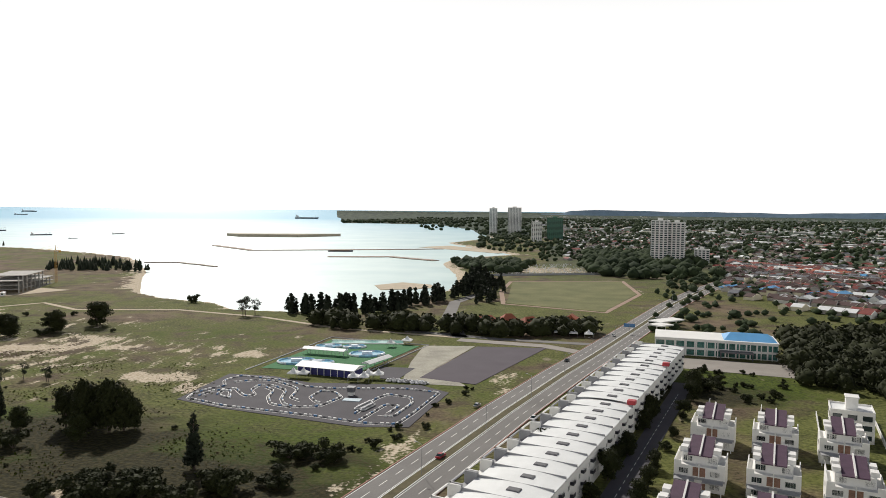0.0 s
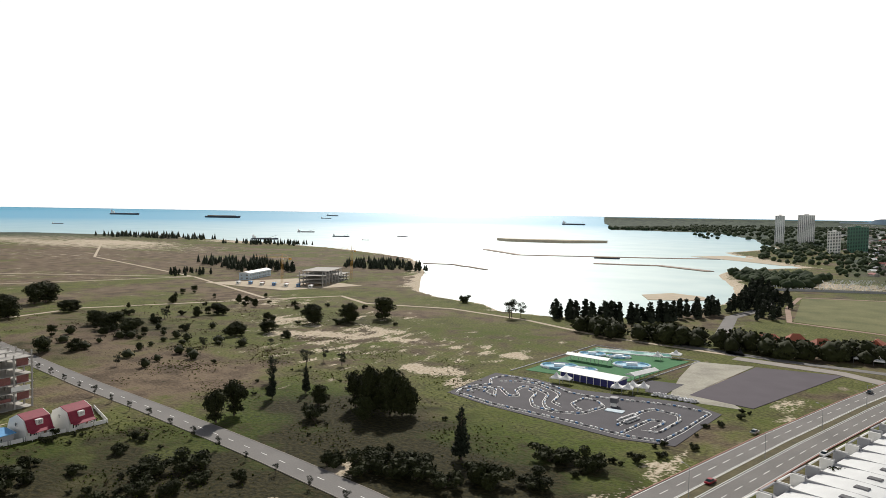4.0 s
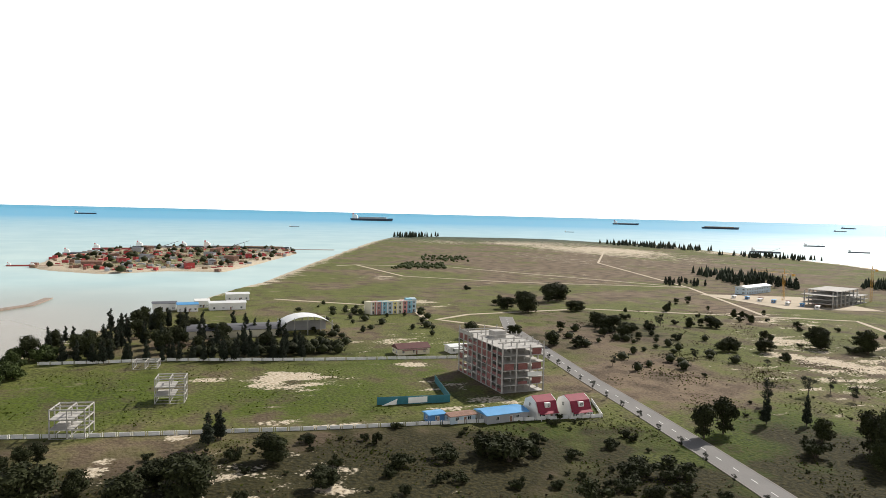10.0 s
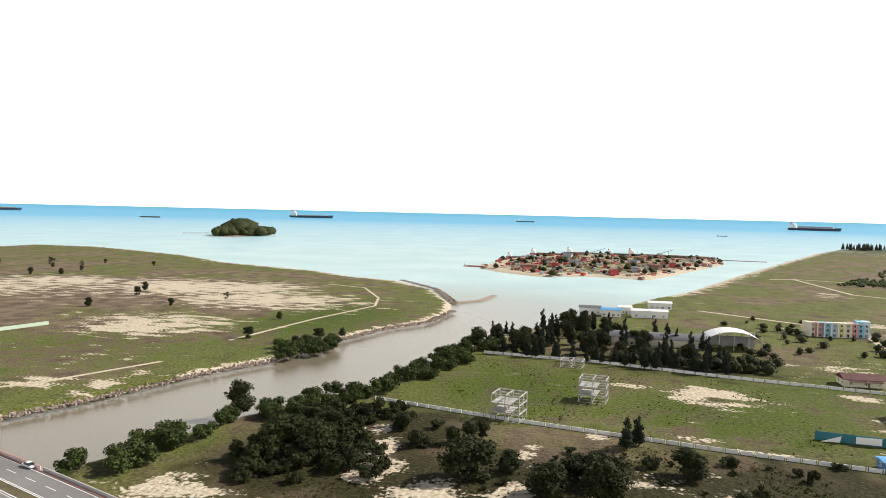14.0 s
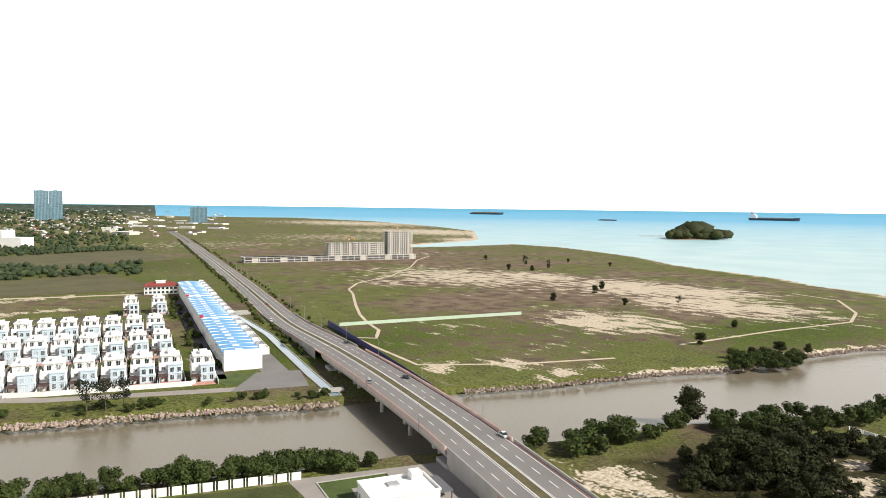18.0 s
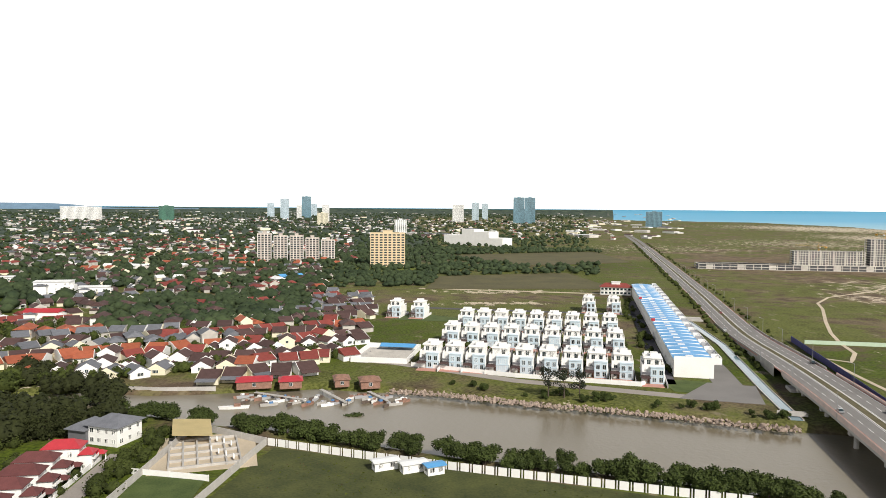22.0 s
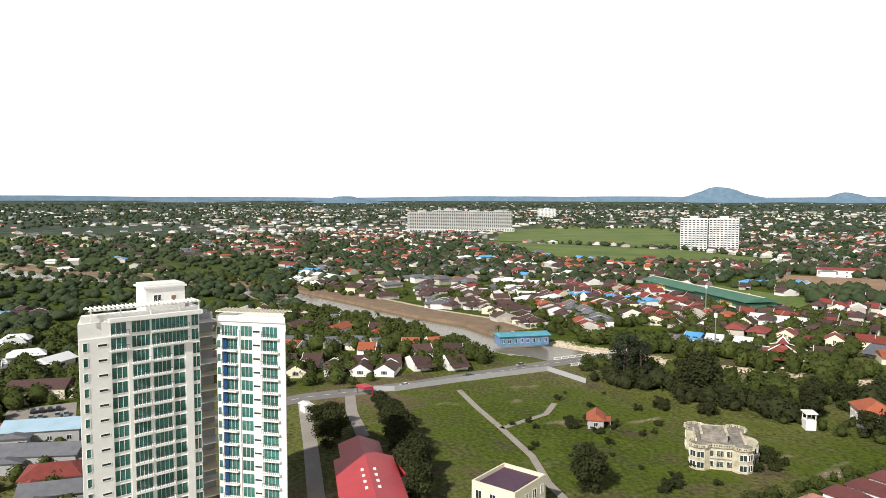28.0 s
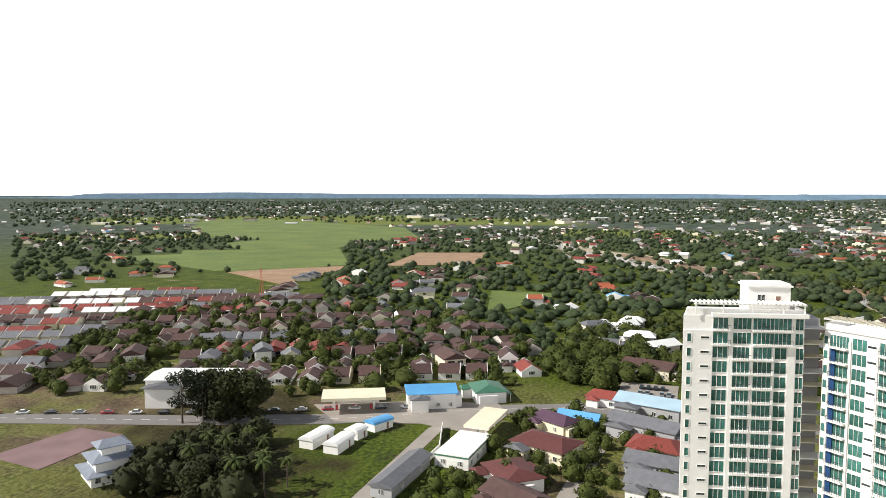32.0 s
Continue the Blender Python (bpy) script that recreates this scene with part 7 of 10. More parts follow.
part("wall", Shape().box(-1.1, -1.1, 0, 1.1, 1.1, 1.5), WHITE, t)
part("upper_room", Shape().box(-1.4, -1.4, 1.5, 1.4, 1.4, 3.4), DARKGREY, t)
part("roof", Shape().box(-1.6, -1.6, 3.4, 1.6, 1.6, 3.55), GREY, t)
part("mat", Shape().box(-1, -9, 0.06, 6, -5, 0.3), PALEBLUE, t)
stack = solo("kart", Shape().box(-0.8, -0.5, 0.1, 0.8, 0.5, 0.45).box(-0.3, -0.3, 0.45, 0.2, 0.3, 0.9), CARPAINT, "small parked racing kart", "kart", "karts parked by the pits", x=-76, y=252, z=0.06)
for i in range(1, 24):
    put(stack, -76 + 0.2 * i, 248 + 0.8 * (i % 14), 20, 1.3, 0.06)
for i in range(20):
    put(bpy.data.objects["kart"], -75 + 0.9 * i, 293 - 0.1 * i + (i % 3), 40 * i, 1.4, 0.06)

# ---- playing field, cemetery, coast road ----
solo("sports_field", Shape().prism([(-54, 740), (60, 776), (66, 659), (30, 536), (-46, 566)], -0.3, 0.05), FIELD, "large worn grass sports field", "field", kind="structure")
solo("field_track", Shape().ribbon(finer([(-58, 745), (-60, 650), (-50, 560), (32, 528), (70, 655), (64, 782), (-58, 745)], 15), -4.0, 0, -0.3, 0.07), mat("pink_earth", (0.34, 0.24, 0.18), 0.95, var=0.2, size=9, fine=0.8), "reddish dirt track round the field", "track", kind="structure")
graves = Shape()
rg = random.Random(9)
for x, y in scatter([(-110, 940), (46, 1030), (50, 870), (-84, 812)], 420, rg):
    graves.box(-0.5, -0.2, -0.2, 0.5, 0.2, rg.uniform(0.8, 1.8), rot=rg.uniform(0, 90), at=(x, y))
solo("headstones", graves, TENT, "rows of small pale headstones in grass", "headstones", kind="stuff")
walls_round("cemetery_wall", [(-88, 800), (52, 858)], 0, 2.4, 0.2, GREY, "grey wall below the cemetery", "wall", 6.0)
coast = thing("road_6", 0, 0, 0, "grey coastal road curving behind casuarinas", "road", kind="structure")
part("carriageway", Shape().ribbon(finer([(-96, 420), (-40, 406), (2, 402), (30, 400)], 8), -3.4, 3.4, -0.4, 0.05), ASPHALT, coast)
part("carriageway", Shape().ribbon(finer([(-60, 405), (-80, 480), (-88, 562), (-72, 640), (-84, 740), (-95, 812)], 8), -4.5, 4.5, -0.4, 0.05), ASPHALT, coast)
part("carriageway", Shape().ribbon(finer([(15, 372), (-10, 390), (-60, 398)], 8), -4.5, 4.5, -0.4, 0.06), PAVING, coast)
for i in range(8):
    car(-82 + 1.6 * (i % 3), 690 + 11 * i, 80, *CARS[i % 3], z=0.06)
for i, (x, y, w) in enumerate(((-50, 452, 13), (-36, 462, 10), (-22, 452, 12), (-12, 440, 9), (5, 470, 12))):
    cottage("restaurant_pavilion", x, y, 20 * i, w, 9, 3.2, CREAM, ORANGEROOF, "pavilion with a steep orange tiled roof in trees", 3.6, hip=3.5, group="orange roofed pavilions")
for i in range(6):
    peaked_tent(-30 + 9 * i, 430 - i * 1.5, 0, 2.6)
bus = thing("road_sign", 40, 440, -16, "blue overhead direction sign on a post", "sign")
part("post", Shape().tube((0, 0, -0.3), (0, 0, 6), 0.12, 0.1, 8), STEEL, bus)
part("panel", Shape().box(-3.4, -0.08, 4.4, 3.4, 0.08, 6.6), BLUEHULL, bus)
for x, y, w in ((66, 470, 24), (60, 450, 12)):
    t = thing("station_canopy", x, y, GRID + 60, "white flat filling station canopy on columns", "canopy", "roadside canopies")
    part("roof", Shape().box(-w / 2, -5, 4.6, w / 2, 5, 5.4), WHITE, t)
    for dx in (-w / 2 + 2, w / 2 - 2):
        part("column", Shape().box(dx - 0.3, -0.3, -0.2, dx + 0.3, 0.3, 4.6), WHITE, t)

# ---- bay: breakwaters, sandbars, pier ----
for k, (pts, w) in enumerate((([(-711, 1332), (-568, 1201), (-451, 1256), (-322, 1317), (-239, 1370)], 7), ([(-377, 1079), (-280, 1107), (-194, 1045)], 8), ([(-580, 885), (-535, 898), (-451, 850)], 3), ([(-1388, 167), (-1383, 255)], 4), ([(-567, -139), (-600, -120), (-640, -118)], 3), ([(-1640, 1640), (-1560, 1600)], 6))):
    ln = finer(pts, 14)
    ln = [bowl(x + rg.uniform(-2, 2), y + rg.uniform(-2, 2))[:2] for x, y in ln]
    solo("breakwater", Shape().ribbon(ln, -w, w, -4, -0.9), ROCK, "low rock breakwater in shallow water", "breakwater", "breakwaters in the bay")
for pts in ([(-190, 684), (-169, 719), (-136, 705), (-125, 680), (-144, 662), (-174, 647)], [(-941, 1834), (-843, 1859), (-640, 1936), (-720, 1810), (-880, 1780)], [(-250, 1500), (-180, 1420), (-100, 1300), (-120, 1260), (-200, 1340), (-300, 1420)]):
    pts = [bowl(*p)[:2] for p in pts]
    solo("sandbar", Shape().prism(pts, -4 + 2 * (pts[0][0] < -500), -1.5 + (8.0 if pts[0][0] < -500 else 0)), SAND, "pale sandbar drying in the bay", "sandbar", kind="structure")
pier = thing("jetty", -1712, -1200, 0, "long thin jetty on piles out to the islet", "jetty")
part("deck", Shape().box(-80, -2, 3, 0, 2, 3.8, rot=-28, at=(0, 0)), CONCRETE, pier)
for i in range(12):
    part("pile", Shape().tube((-78 * 0.883 * i / 11, 78 * 0.469 * i / 11, -6), (-78 * 0.883 * i / 11, 78 * 0.469 * i / 11, 3), 0.6, 0.6, 6), CONCRETE, pier)
islet = Shape()
for i in range(24):
    a = i * math.pi / 12
    islet.add([(-1765, -1045, 4), (-1765 + 118 * math.cos(a), -1045 + 55 * math.sin(a), -3), (-1765 + 118 * math.cos(a + math.pi / 12), -1045 + 55 * math.sin(a + math.pi / 12), -3)], [(0, 1, 2)])
kk = bowl(-1765, -1045)
solo("islet", Shape().add([(x * kk[3], y * kk[3], z + kk[2]) for x, y, z in islet.v], islet.f), ROCK, "low rocky islet off the coast", "island", kind="structure")


# ---- ships ----
def ship(az, r, length, kind, label):
    a = radians(az)
    x, y = -math.sin(a) * r, math.cos(a) * r
    t = thing("ship" if length > 60 else "boat", x, y, az + (length % 5) * 5 - 8, label, "ship" if length > 60 else "boat", "vessels at anchor", z=-2.0)
    L, B, D = length, length * 0.15, length * 0.045
    n = 6
    prof = [(-0.5, 0.8), (-0.42, 1.0), (0.0, 1.0), (0.3, 1.0), (0.42, 0.7), (0.5, 0.08)]
    v, f = [], []
    for px, pw in prof:
        rise = D * (1.35 if px > 0.4 else 1.0)
        v += [(px * L, -pw * B / 2, rise), (px * L, pw * B / 2, rise), (px * L * 0.96, -pw * B * 0.4, -1.5), (px * L * 0.96, pw * B * 0.4, -1.5)]
    for i in range(n - 1):
        k = 4 * i
        f += [(k, k + 4, k + 5, k + 1), (k + 2, k + 6, k + 4, k), (k + 1, k + 5, k + 7, k + 3)]
    f += [(0, 1, 3, 2), (4 * n - 4, 4 * n - 2, 4 * n - 1, 4 * n - 3)]
    part("hull", Shape().add(v, f), REDHULL if kind == "red" else HULL, t)
    if kind != "barge":
        part("deckhouse", Shape().box(-0.46 * L, -B * 0.42, D, -0.34 * L, B * 0.42, D * 2.6).box(-0.45 * L, -B * 0.5, D * 2.6, -0.37 * L, B * 0.5, D * 3.1), WHITE, t)
        part("funnel", Shape().tube((-0.44 * L, 0, D * 2.6), (-0.44 * L, 0, D * 3.8), B * 0.12, B * 0.1, 8), REDHULL, t)
        part("mast", Shape().tube((0.38 * L, 0, D), (0.38 * L, 0, D * 3.0), B * 0.03, B * 0.02, 5), STEEL, t)
        part("hatch_cover", Shape().box(-0.3 * L, -B * 0.32, D, 0.34 * L, B * 0.32, D * (1.9 if kind == "box" else 1.35)), RUST if kind == "red" else GREY, t)
        if kind == "derrick":
            part("derrick", Shape().tube((0.1 * L, 0, D), (0.48 * L, 0, D * 4), B * 0.05, B * 0.03, 5), STEEL, t)
    else:
        part("cargo", Shape().box(-0.42 * L, -B * 0.36, D, 0.36 * L, B * 0.36, D * 1.5), EARTH, t)
    return t


for az, r, L, k, lab in ((76.6, 6572, 400, "box", "large cargo ship with a white bridge at anchor"), (56.1, 9000, 320, "cargo", "cargo ship at anchor far offshore"), (49.1, 7000, 330, "barge", "long low tanker barge at anchor"), (82.8, 3361, 46, "cargo", "small dark coaster lying offshore"), (42.7, 2569, 62, "derrick", "dark cargo vessel with a raised derrick"), (39.9, 2157, 52, "derrick", "dark dredger with a raised derrick"),
                          (41.1, 7510, 110, "cargo", "small cargo ship offshore"), (40.6, 12000, 200, "box", "distant cargo ship on the horizon"), (37.9, 1916, 20, "cargo", "small dark tugboat out in the bay"), (34.9, 2200, 34, "box", "dark supply boat in the bay"), (45.9, 1907, 70, "derrick", "dark dredger near the shore"), (60.5, 3623, 46, "cargo", "small coaster behind the trees"),
                          (21.0, 5737, 190, "cargo", "grey cargo ship beyond the bay"), (18.3, 1287, 46, "barge", "dark barge moored at the breakwater"), (127.4, 5154, 130, "barge", "low barge far offshore"), (115.3, 6864, 420, "cargo", "long tanker on the horizon"), (97.9, 7318, 190, "cargo", "cargo ship far offshore"), (137.1, 9000, 440, "barge", "long dark barge on the horizon"), (100.4, 985, 36, "red", "red-hulled workboat at the yard"), (102, 1010, 30, "red", "red-hulled workboat at the yard")):
    ship(az, r, L, k, lab)
for i in range(16):
    x, y = -880 - 30 * i + rg.uniform(-10, 10), -40 + 14 * i * (1 if i < 9 else 0.4) - 130 * (i % 2)
    if bool(inside(YARD, np.array(x), np.array(y))):
        cottage("yard_shed", x, y, rg.uniform(0, 90), rg.uniform(14, 26), 9, rg.uniform(4, 7), (RUST, GREY, REDHULL)[i % 3], (RUST, GREYROOF, RUST)[i % 3], "rusty workshop shed in the shipyard", 1.4, nw=1, porch=False, group="shipyard sheds")
for az, r, L, k in ((88, 1420, 90, "derrick"), (90, 1440, 70, "cargo"), (93, 1420, 80, "derrick"), (96, 1360, 70, "red"), (98, 1240, 60, "derrick"), (85, 1400, 90, "barge")):
    ship(az, r, L, k, "laid-up vessel beached at the shipyard")
junk = Shape()
for x, y in scatter(YARD, 420, rg):
    junk.box(-rg.uniform(1, 5), -rg.uniform(1, 3), -1.2, rg.uniform(1, 5), rg.uniform(1, 3), rg.uniform(0.6, 4), mi=rg.randrange(4), rot=rg.uniform(0, 180), at=(x, y))
solo("scrap_heaps", junk, (RUST, REDHULL, EARTH, STEEL), "heaps of rusty plate, scrap and timber", "scrap", kind="stuff")
far_woods("yard_scrub", "low scrub round the shipyard shore", [(YARD, 120, 4, 8)], 21, LEAF)

# ---- white apartment tower ----
tower = thing("apartment_tower", 155, 2.7, -76.8, "white sixteen-storey apartment tower with green glass and balconies", "building")
FH, NF = 3.1, 16
part("wall", Shape().prism([(0, 0), (24.4, 0), (24.4, 12), (3.4, 12)], -1, FH * NF), WHITE, tower)
for x0, x1 in ((0, 6.0), (9.3, 10.1), (13.7, 14.2), (18.1, 18.5), (21.1, 22.7)):
    part("pilaster", Shape().box(x0, -0.35, -1, x1, 0, FH * (NF - 2 if x0 > 5 else NF - 1)), WHITE, tower)
part("parapet", Shape().box(0.6, 0.2, FH * NF, 24.4, 0.5, FH * NF + 1.5).box(24.1, 0.5, FH * NF, 24.4, 12, FH * NF + 1.5), WHITE, tower)
part("cornice", Shape().box(5.6, -1.3, FH * NF - 0.1, 24.8, 0.2, FH * NF + 0.7), WHITE, tower)
part("lift_house", Shape().box(14.5, 4.5, FH * NF, 23, 11, FH * NF + 6.4).box(14.1, 4.1, FH * NF + 5.6, 23.4, 11.4, FH * NF + 6.0), WHITE, tower)
hang(WINTALL, tower, 17.0, 4.5, FH * NF + 2.0, 0)
hang(DOOR, tower, 20.5, 4.5, FH * NF + 1.6, 0)
part("pergola_beam", Shape().box(2, -0.6, FH * NF + 2.4, 24.6, -0.3, FH * NF + 2.65), WHITE, tower)
part("pergola_beam", Shape().box(2, 3.4, FH * NF + 2.4, 24.6, 3.7, FH * NF + 2.65), WHITE, tower)
slat = Shape().box(-0.08, -1.0, FH * NF + 2.65, 0.08, 4.0, FH * NF + 2.9).mesh("pergola_slat", WHITE)
for i in range(26):
    hang(slat, tower, 2.4 + 0.87 * i, 0, 0, 0)
for x in (2.4, 8, 14, 20, 24.2):
    part("pergola_post", Shape().box(x - 0.12, -0.55, FH * NF, x + 0.12, -0.35, FH * NF + 2.4), WHITE, tower)
glazing = {w: window_mesh(w, 2.35, GREENGLASS, WHITE, b, sill=False) for w, b in ((3.0, 2), (3.3, 3), (3.6, 3), (2.3, 1), (1.5, 1), (2.8, 2), (3.9, 5), (7.6, 8))}
slit, narrow = window_mesh(1.7, 0.45, GLASS, WHITE, 0), window_mesh(0.8, 1.7, GREENGLASS, WHITE, 0)


def rail_mesh(w):
    s = Shape().box(-w / 2 - 0.1, -1.15, -0.22, w / 2 + 0.1, 0, 0.05, 1)
    s.box(-w / 2, -1.1, 0.95, w / 2, -1.04, 1.02)
    n = int(w / 0.45)
    for i in range(n + 1):
        x = -w / 2 + (w - 0.05) * i / n
        s.box(x, -1.1, 0.05, x + 0.05, -1.05, 0.95)
    return s.mesh("balcony", DARKSTEEL, WHITE)


rails = {w: rail_mesh(w) for w in (3.5, 3.9, 7.8, 4.2)}
for f in range(NF):
    z = f * FH + 0.35
    if f < NF - 1:
        hang(narrow, tower, 1.2, -0.36, z + 0.3, 0)
        hang(slit, tower, 4.4, -0.36, z + 1.0, 0)
    if f < NF - 2:
        for x, w in ((7.6, 3.0), (11.9, 3.3), (16.2, 3.6), (19.8, 2.3), (23.6, 1.5)):
            hang(glazing[w], tower, x, -0.03, z, 0)
        hang(rails[3.5], tower, 11.9, 0, z - 0.1, 0)
        hang(rails[3.9], tower, 16.2, 0, z - 0.1, 0)
    else:
        for x, w in ((7.6, 3.0), (12.0, 3.6), (18.0, 7.6), (23.4, 1.5)):
            hang(glazing[w], tower, x, -0.03, z, 0)
        hang(rails[3.5], tower, 7.7, 0, z - 0.1, 0)
        hang(rails[7.8], tower, 18.0, 0, z - 0.1, 0)
    part("service_ledge", Shape().box(24.4, 2 + 1.2 * (f % 2), z - 0.3, 30.5, 6.5, z - 0.1), CREAM if f % 3 else WHITE, tower)
part("terrace_planter", Shape().box(0.3, 0.3, FH * NF - 3.1, 5.5, 1.1, FH * NF - 2.3), WHITE, tower)
# grey instead of cream: shade of the recess put into the wall colour
part("link_wall", Shape().box(24.4, 6.5, -1, 30, 13, FH * 15.6), GREY, tower)
wing = thing("apartment_wing", 163, -25.2, -129.5, "white lower wing of the tower with green glazed balconies", "building")
part("wall", Shape().prism([(0, 0), (16.8, 0), (9.4, 14), (0, 14)], -1, FH * 15.2), WHITE, wing)
for x0, x1 in ((0, 1.3), (5.2, 5.7), (8.9, 11.0), (15.0, 16.8)):
    part("pilaster", Shape().box(x0, -0.35, -1, x1, 0, FH * 14.6), WHITE, wing)
part("parapet", Shape().box(0, -0.4, FH * 15.2, 16.8, -0.1, FH * 15.2 + 1.3).box(0, -0.1, FH * 15.2, 0.3, 14, FH * 15.2 + 1.3), WHITE, wing)
for q in (-0.6, 3.2):
    part("pergola_beam", Shape().box(0, q, FH * 15.2 + 2.0, 16.8, q + 0.25, FH * 15.2 + 2.25), WHITE, wing)
wslat = Shape().box(-0.08, -0.9, FH * 15.2 + 2.25, 0.08, 3.8, FH * 15.2 + 2.45).mesh("pergola_slat", CREAM)
for i in range(20):
    hang(wslat, wing, 0.4 + 0.84 * i, 0, 0, 0)
BLUEFIN = mat("deep_blue_glass", (0.02, 0.06, 0.16), 0.15, var=0.2)
for f in range(15):
    z = f * FH + 0.35
    for x, w in ((3.25, 3.9 if f == 14 else 3.6), (7.3, 2.8), (13.0, 3.6)):
        hang(glazing[w], wing, x, -0.03, z, 0)
    hang(slit, wing, 9.9, -0.36, z + 1.0, 0)
    hang(narrow, wing, 0.6, -0.36, z + 0.3, 0)
    hang(rails[4.2], wing, 13.2, 0, z - 0.1, 0)
    hang(rails[3.5], wing, 3.3, 0, z - 0.1, 0)
    if f < 14:
        part("blue_pane", Shape().box(1.5, -0.3, z - 0.2, 2.5, -0.1, z + 2.6), BLUEFIN, wing, "deep blue glass strip")

# ---- grounds below the tower ----
lanes = thing("road_7", 0, 0, 0, "grey asphalt road past houses, shops and the river bridge", "road", kind="structure")
MAINST = [(140, 270), (164, 220), (184, 159), (203, 112), (229, 70), (244, 36), (243, 5), (246, -40), (253, -71), (251, -114), (254, -150), (256, -184), (257, -228), (285, -300), (300, -350)]
part("carriageway", Shape().ribbon(finer(MAINST, 8), -5.0, 5.0, -0.4, 0.07), ASPHALT, lanes)
ms = Shape()
fm = finer(MAINST, 3.0)
for i in range(0, len(fm) - 1, 2):
    ms.ribbon(fm[i:i + 2], -0.1, 0.1, 0.07, 0.095)
part("lane_markings", ms, PAINT, lanes, "white dashed centre line", kind="stuff")
part("carriageway", Shape().ribbon(finer([(120, 28), (168, 29), (219, 26), (240, 22)], 8), -2.6, 2.6, -0.4, 0.06), PAVING, lanes)
part("carriageway", Shape().ribbon(finer([(120, -40), (163, -48), (203, -58), (250, -69)], 8), -2.2, 2.2, -0.4, 0.06), PAVING, lanes)
part("carriageway", Shape().ribbon(finer([(203, -75), (228, -80), (253, -88)], 8), -2.0, 2.0, -0.4, 0.05), PAVING, lanes)
part("carriageway", Shape().ribbon(finer([(86, -120), (86, -150), (85, -186), (85, -212)], 8), -3.2, 3.2, -0.4, 0.06), PAVING, lanes)
part("carriageway", Shape().ribbon(finer([(120, 76), (154, 77), (204, 78), (225, 72)], 8), -2.4, 2.4, -0.4, 0.05), PAVING, lanes)
part("forecourt", Shape().prism([(200, 112), (214, 128), (232, 92), (238, 66), (226, 60), (204, 62), (208, 84)], -0.3, 0.08), PAVING, lanes)
part("car_park", Shape().prism([(248, 6), (284, 6), (284, 28), (248, 26)], -0.3, 0.06), PAVING, lanes)
rivbridge = thing("river_bridge", 254, -212, 0, "short concrete road bridge with white railings over the river", "bridge")
part("deck", Shape().box(-6, -22, -0.9, 7, 22, -0.2), CONCRETE, rivbridge)
for x in (-6, 6.7):
    part("railing", Shape().box(x, -22, 0.0, x + 0.3, 22, 0.2).box(x, -22, 1.0, x + 0.3, 22, 1.2), WHITE, rivbridge)
    for i in range(12):
        part("baluster", Shape().box(x, -21.8 + 3.9 * i, -0.2, x + 0.3, -21.4 + 3.9 * i, 1.0), WHITE, rivbridge)
for y in (-9, 9):
    part("pier", Shape().box(-5, y - 0.6, -6, 6, y + 0.6, -0.9), CONCRETE, rivbridge)
walls_round("street_fence", [(246, -104), (247, -134), (246, -176), (222, -178)], 0, 2.0, 0.15, GREY, "grey panel fence between field and road", "fence", 5.0)
walls_round("street_fence", [(250, -96), (246, -104)], 0, 2.0, 0.15, GREY, "grey panel fence between field and road", "fence", 5.0)
for k, pts in enumerate(([(236, -127), (213, -122), (190, -118), (165, -113), (147, -106), (120, -100)], [(190, -118), (196, -140), (205, -150)])):
    ob = part("path_%d" % (k + 10), Shape().ribbon(finer(pts, 6), -1.1, 1.1, -0.3, 0.03), PAVING)
    tagged(ob, "worn grey footpath across a green field", "path", kind="structure")
longred = thing("red_roofed_hall", 160, -60, 165, "long low hall under a bright red sheet roof", "building")
part("wall", Shape().box(-8, -6.6, -0.3, 40, 6.6, 6.6), CREAM, longred)
part("end_wing", Shape().box(-22, -5, -0.3, -8, 5, 5.6), CREAM, longred)
part("roof", Shape().gable(-9, -7.8, 41, 7.8, 6.6, 2.4), REDSHEET, longred)
part("end_roof", Shape().gable(-23, -5.8, -9, 5.8, 5.8, 2.2), REDSHEET, longred)
part("side_roof", Shape().gable(-10, 6, 0, 11.5, 4.6, 1.6, along="y"), REDSHEET, longred)
part("side_wing", Shape().box(-9.4, 6.6, -0.3, -0.6, 11, 4.6), CREAM, longred)
for i in range(8):
    part("roof_vent", Shape().box(-0.5, -0.35, 0, 0.5, 0.35, 0.5), WHITE, longred).matrix_basis = Matrix.Translation((4 + 3.6 * (i // 2), -1.5 + 3.0 * (i % 2), 8.5))
rows_of(longred, 48, 13.2, 1, 6, 0, 8, 2, WIN, faces=(0, 180), lift=2.4, cx=16)
pav = thing("roofless_pavilion", 138, -88, -65, "roofless white pavilion with dark stained floor", "building")
for b in ((-7, -6, 7, -5.6), (-7, 5.6, 7, 6), (-7, -5.6, -6.6, 5.6), (6.6, -5.6, 7, 5.6)):
    part("wall", Shape().box(b[0], b[1], -0.3, b[2], b[3], 8.2), CREAM, pav)
part("roof_slab", Shape().box(-6.6, -5.6, 7.0, 6.6, 5.6, 7.25), PURPLE, pav)
rows_of(pav, 14, 12, 2, 3.4, 0, 4, 3, WINTALL, lift=0.8)
solo("gatehouse", Shape().box(-2, -1.5, 0, 2, 1.5, 2.6).gable(-2.6, -2, 2.6, 2, 2.6, 0.5), WHITE, "small white gatehouse beside the lane", "building", x=236, y=-66, rot=10)
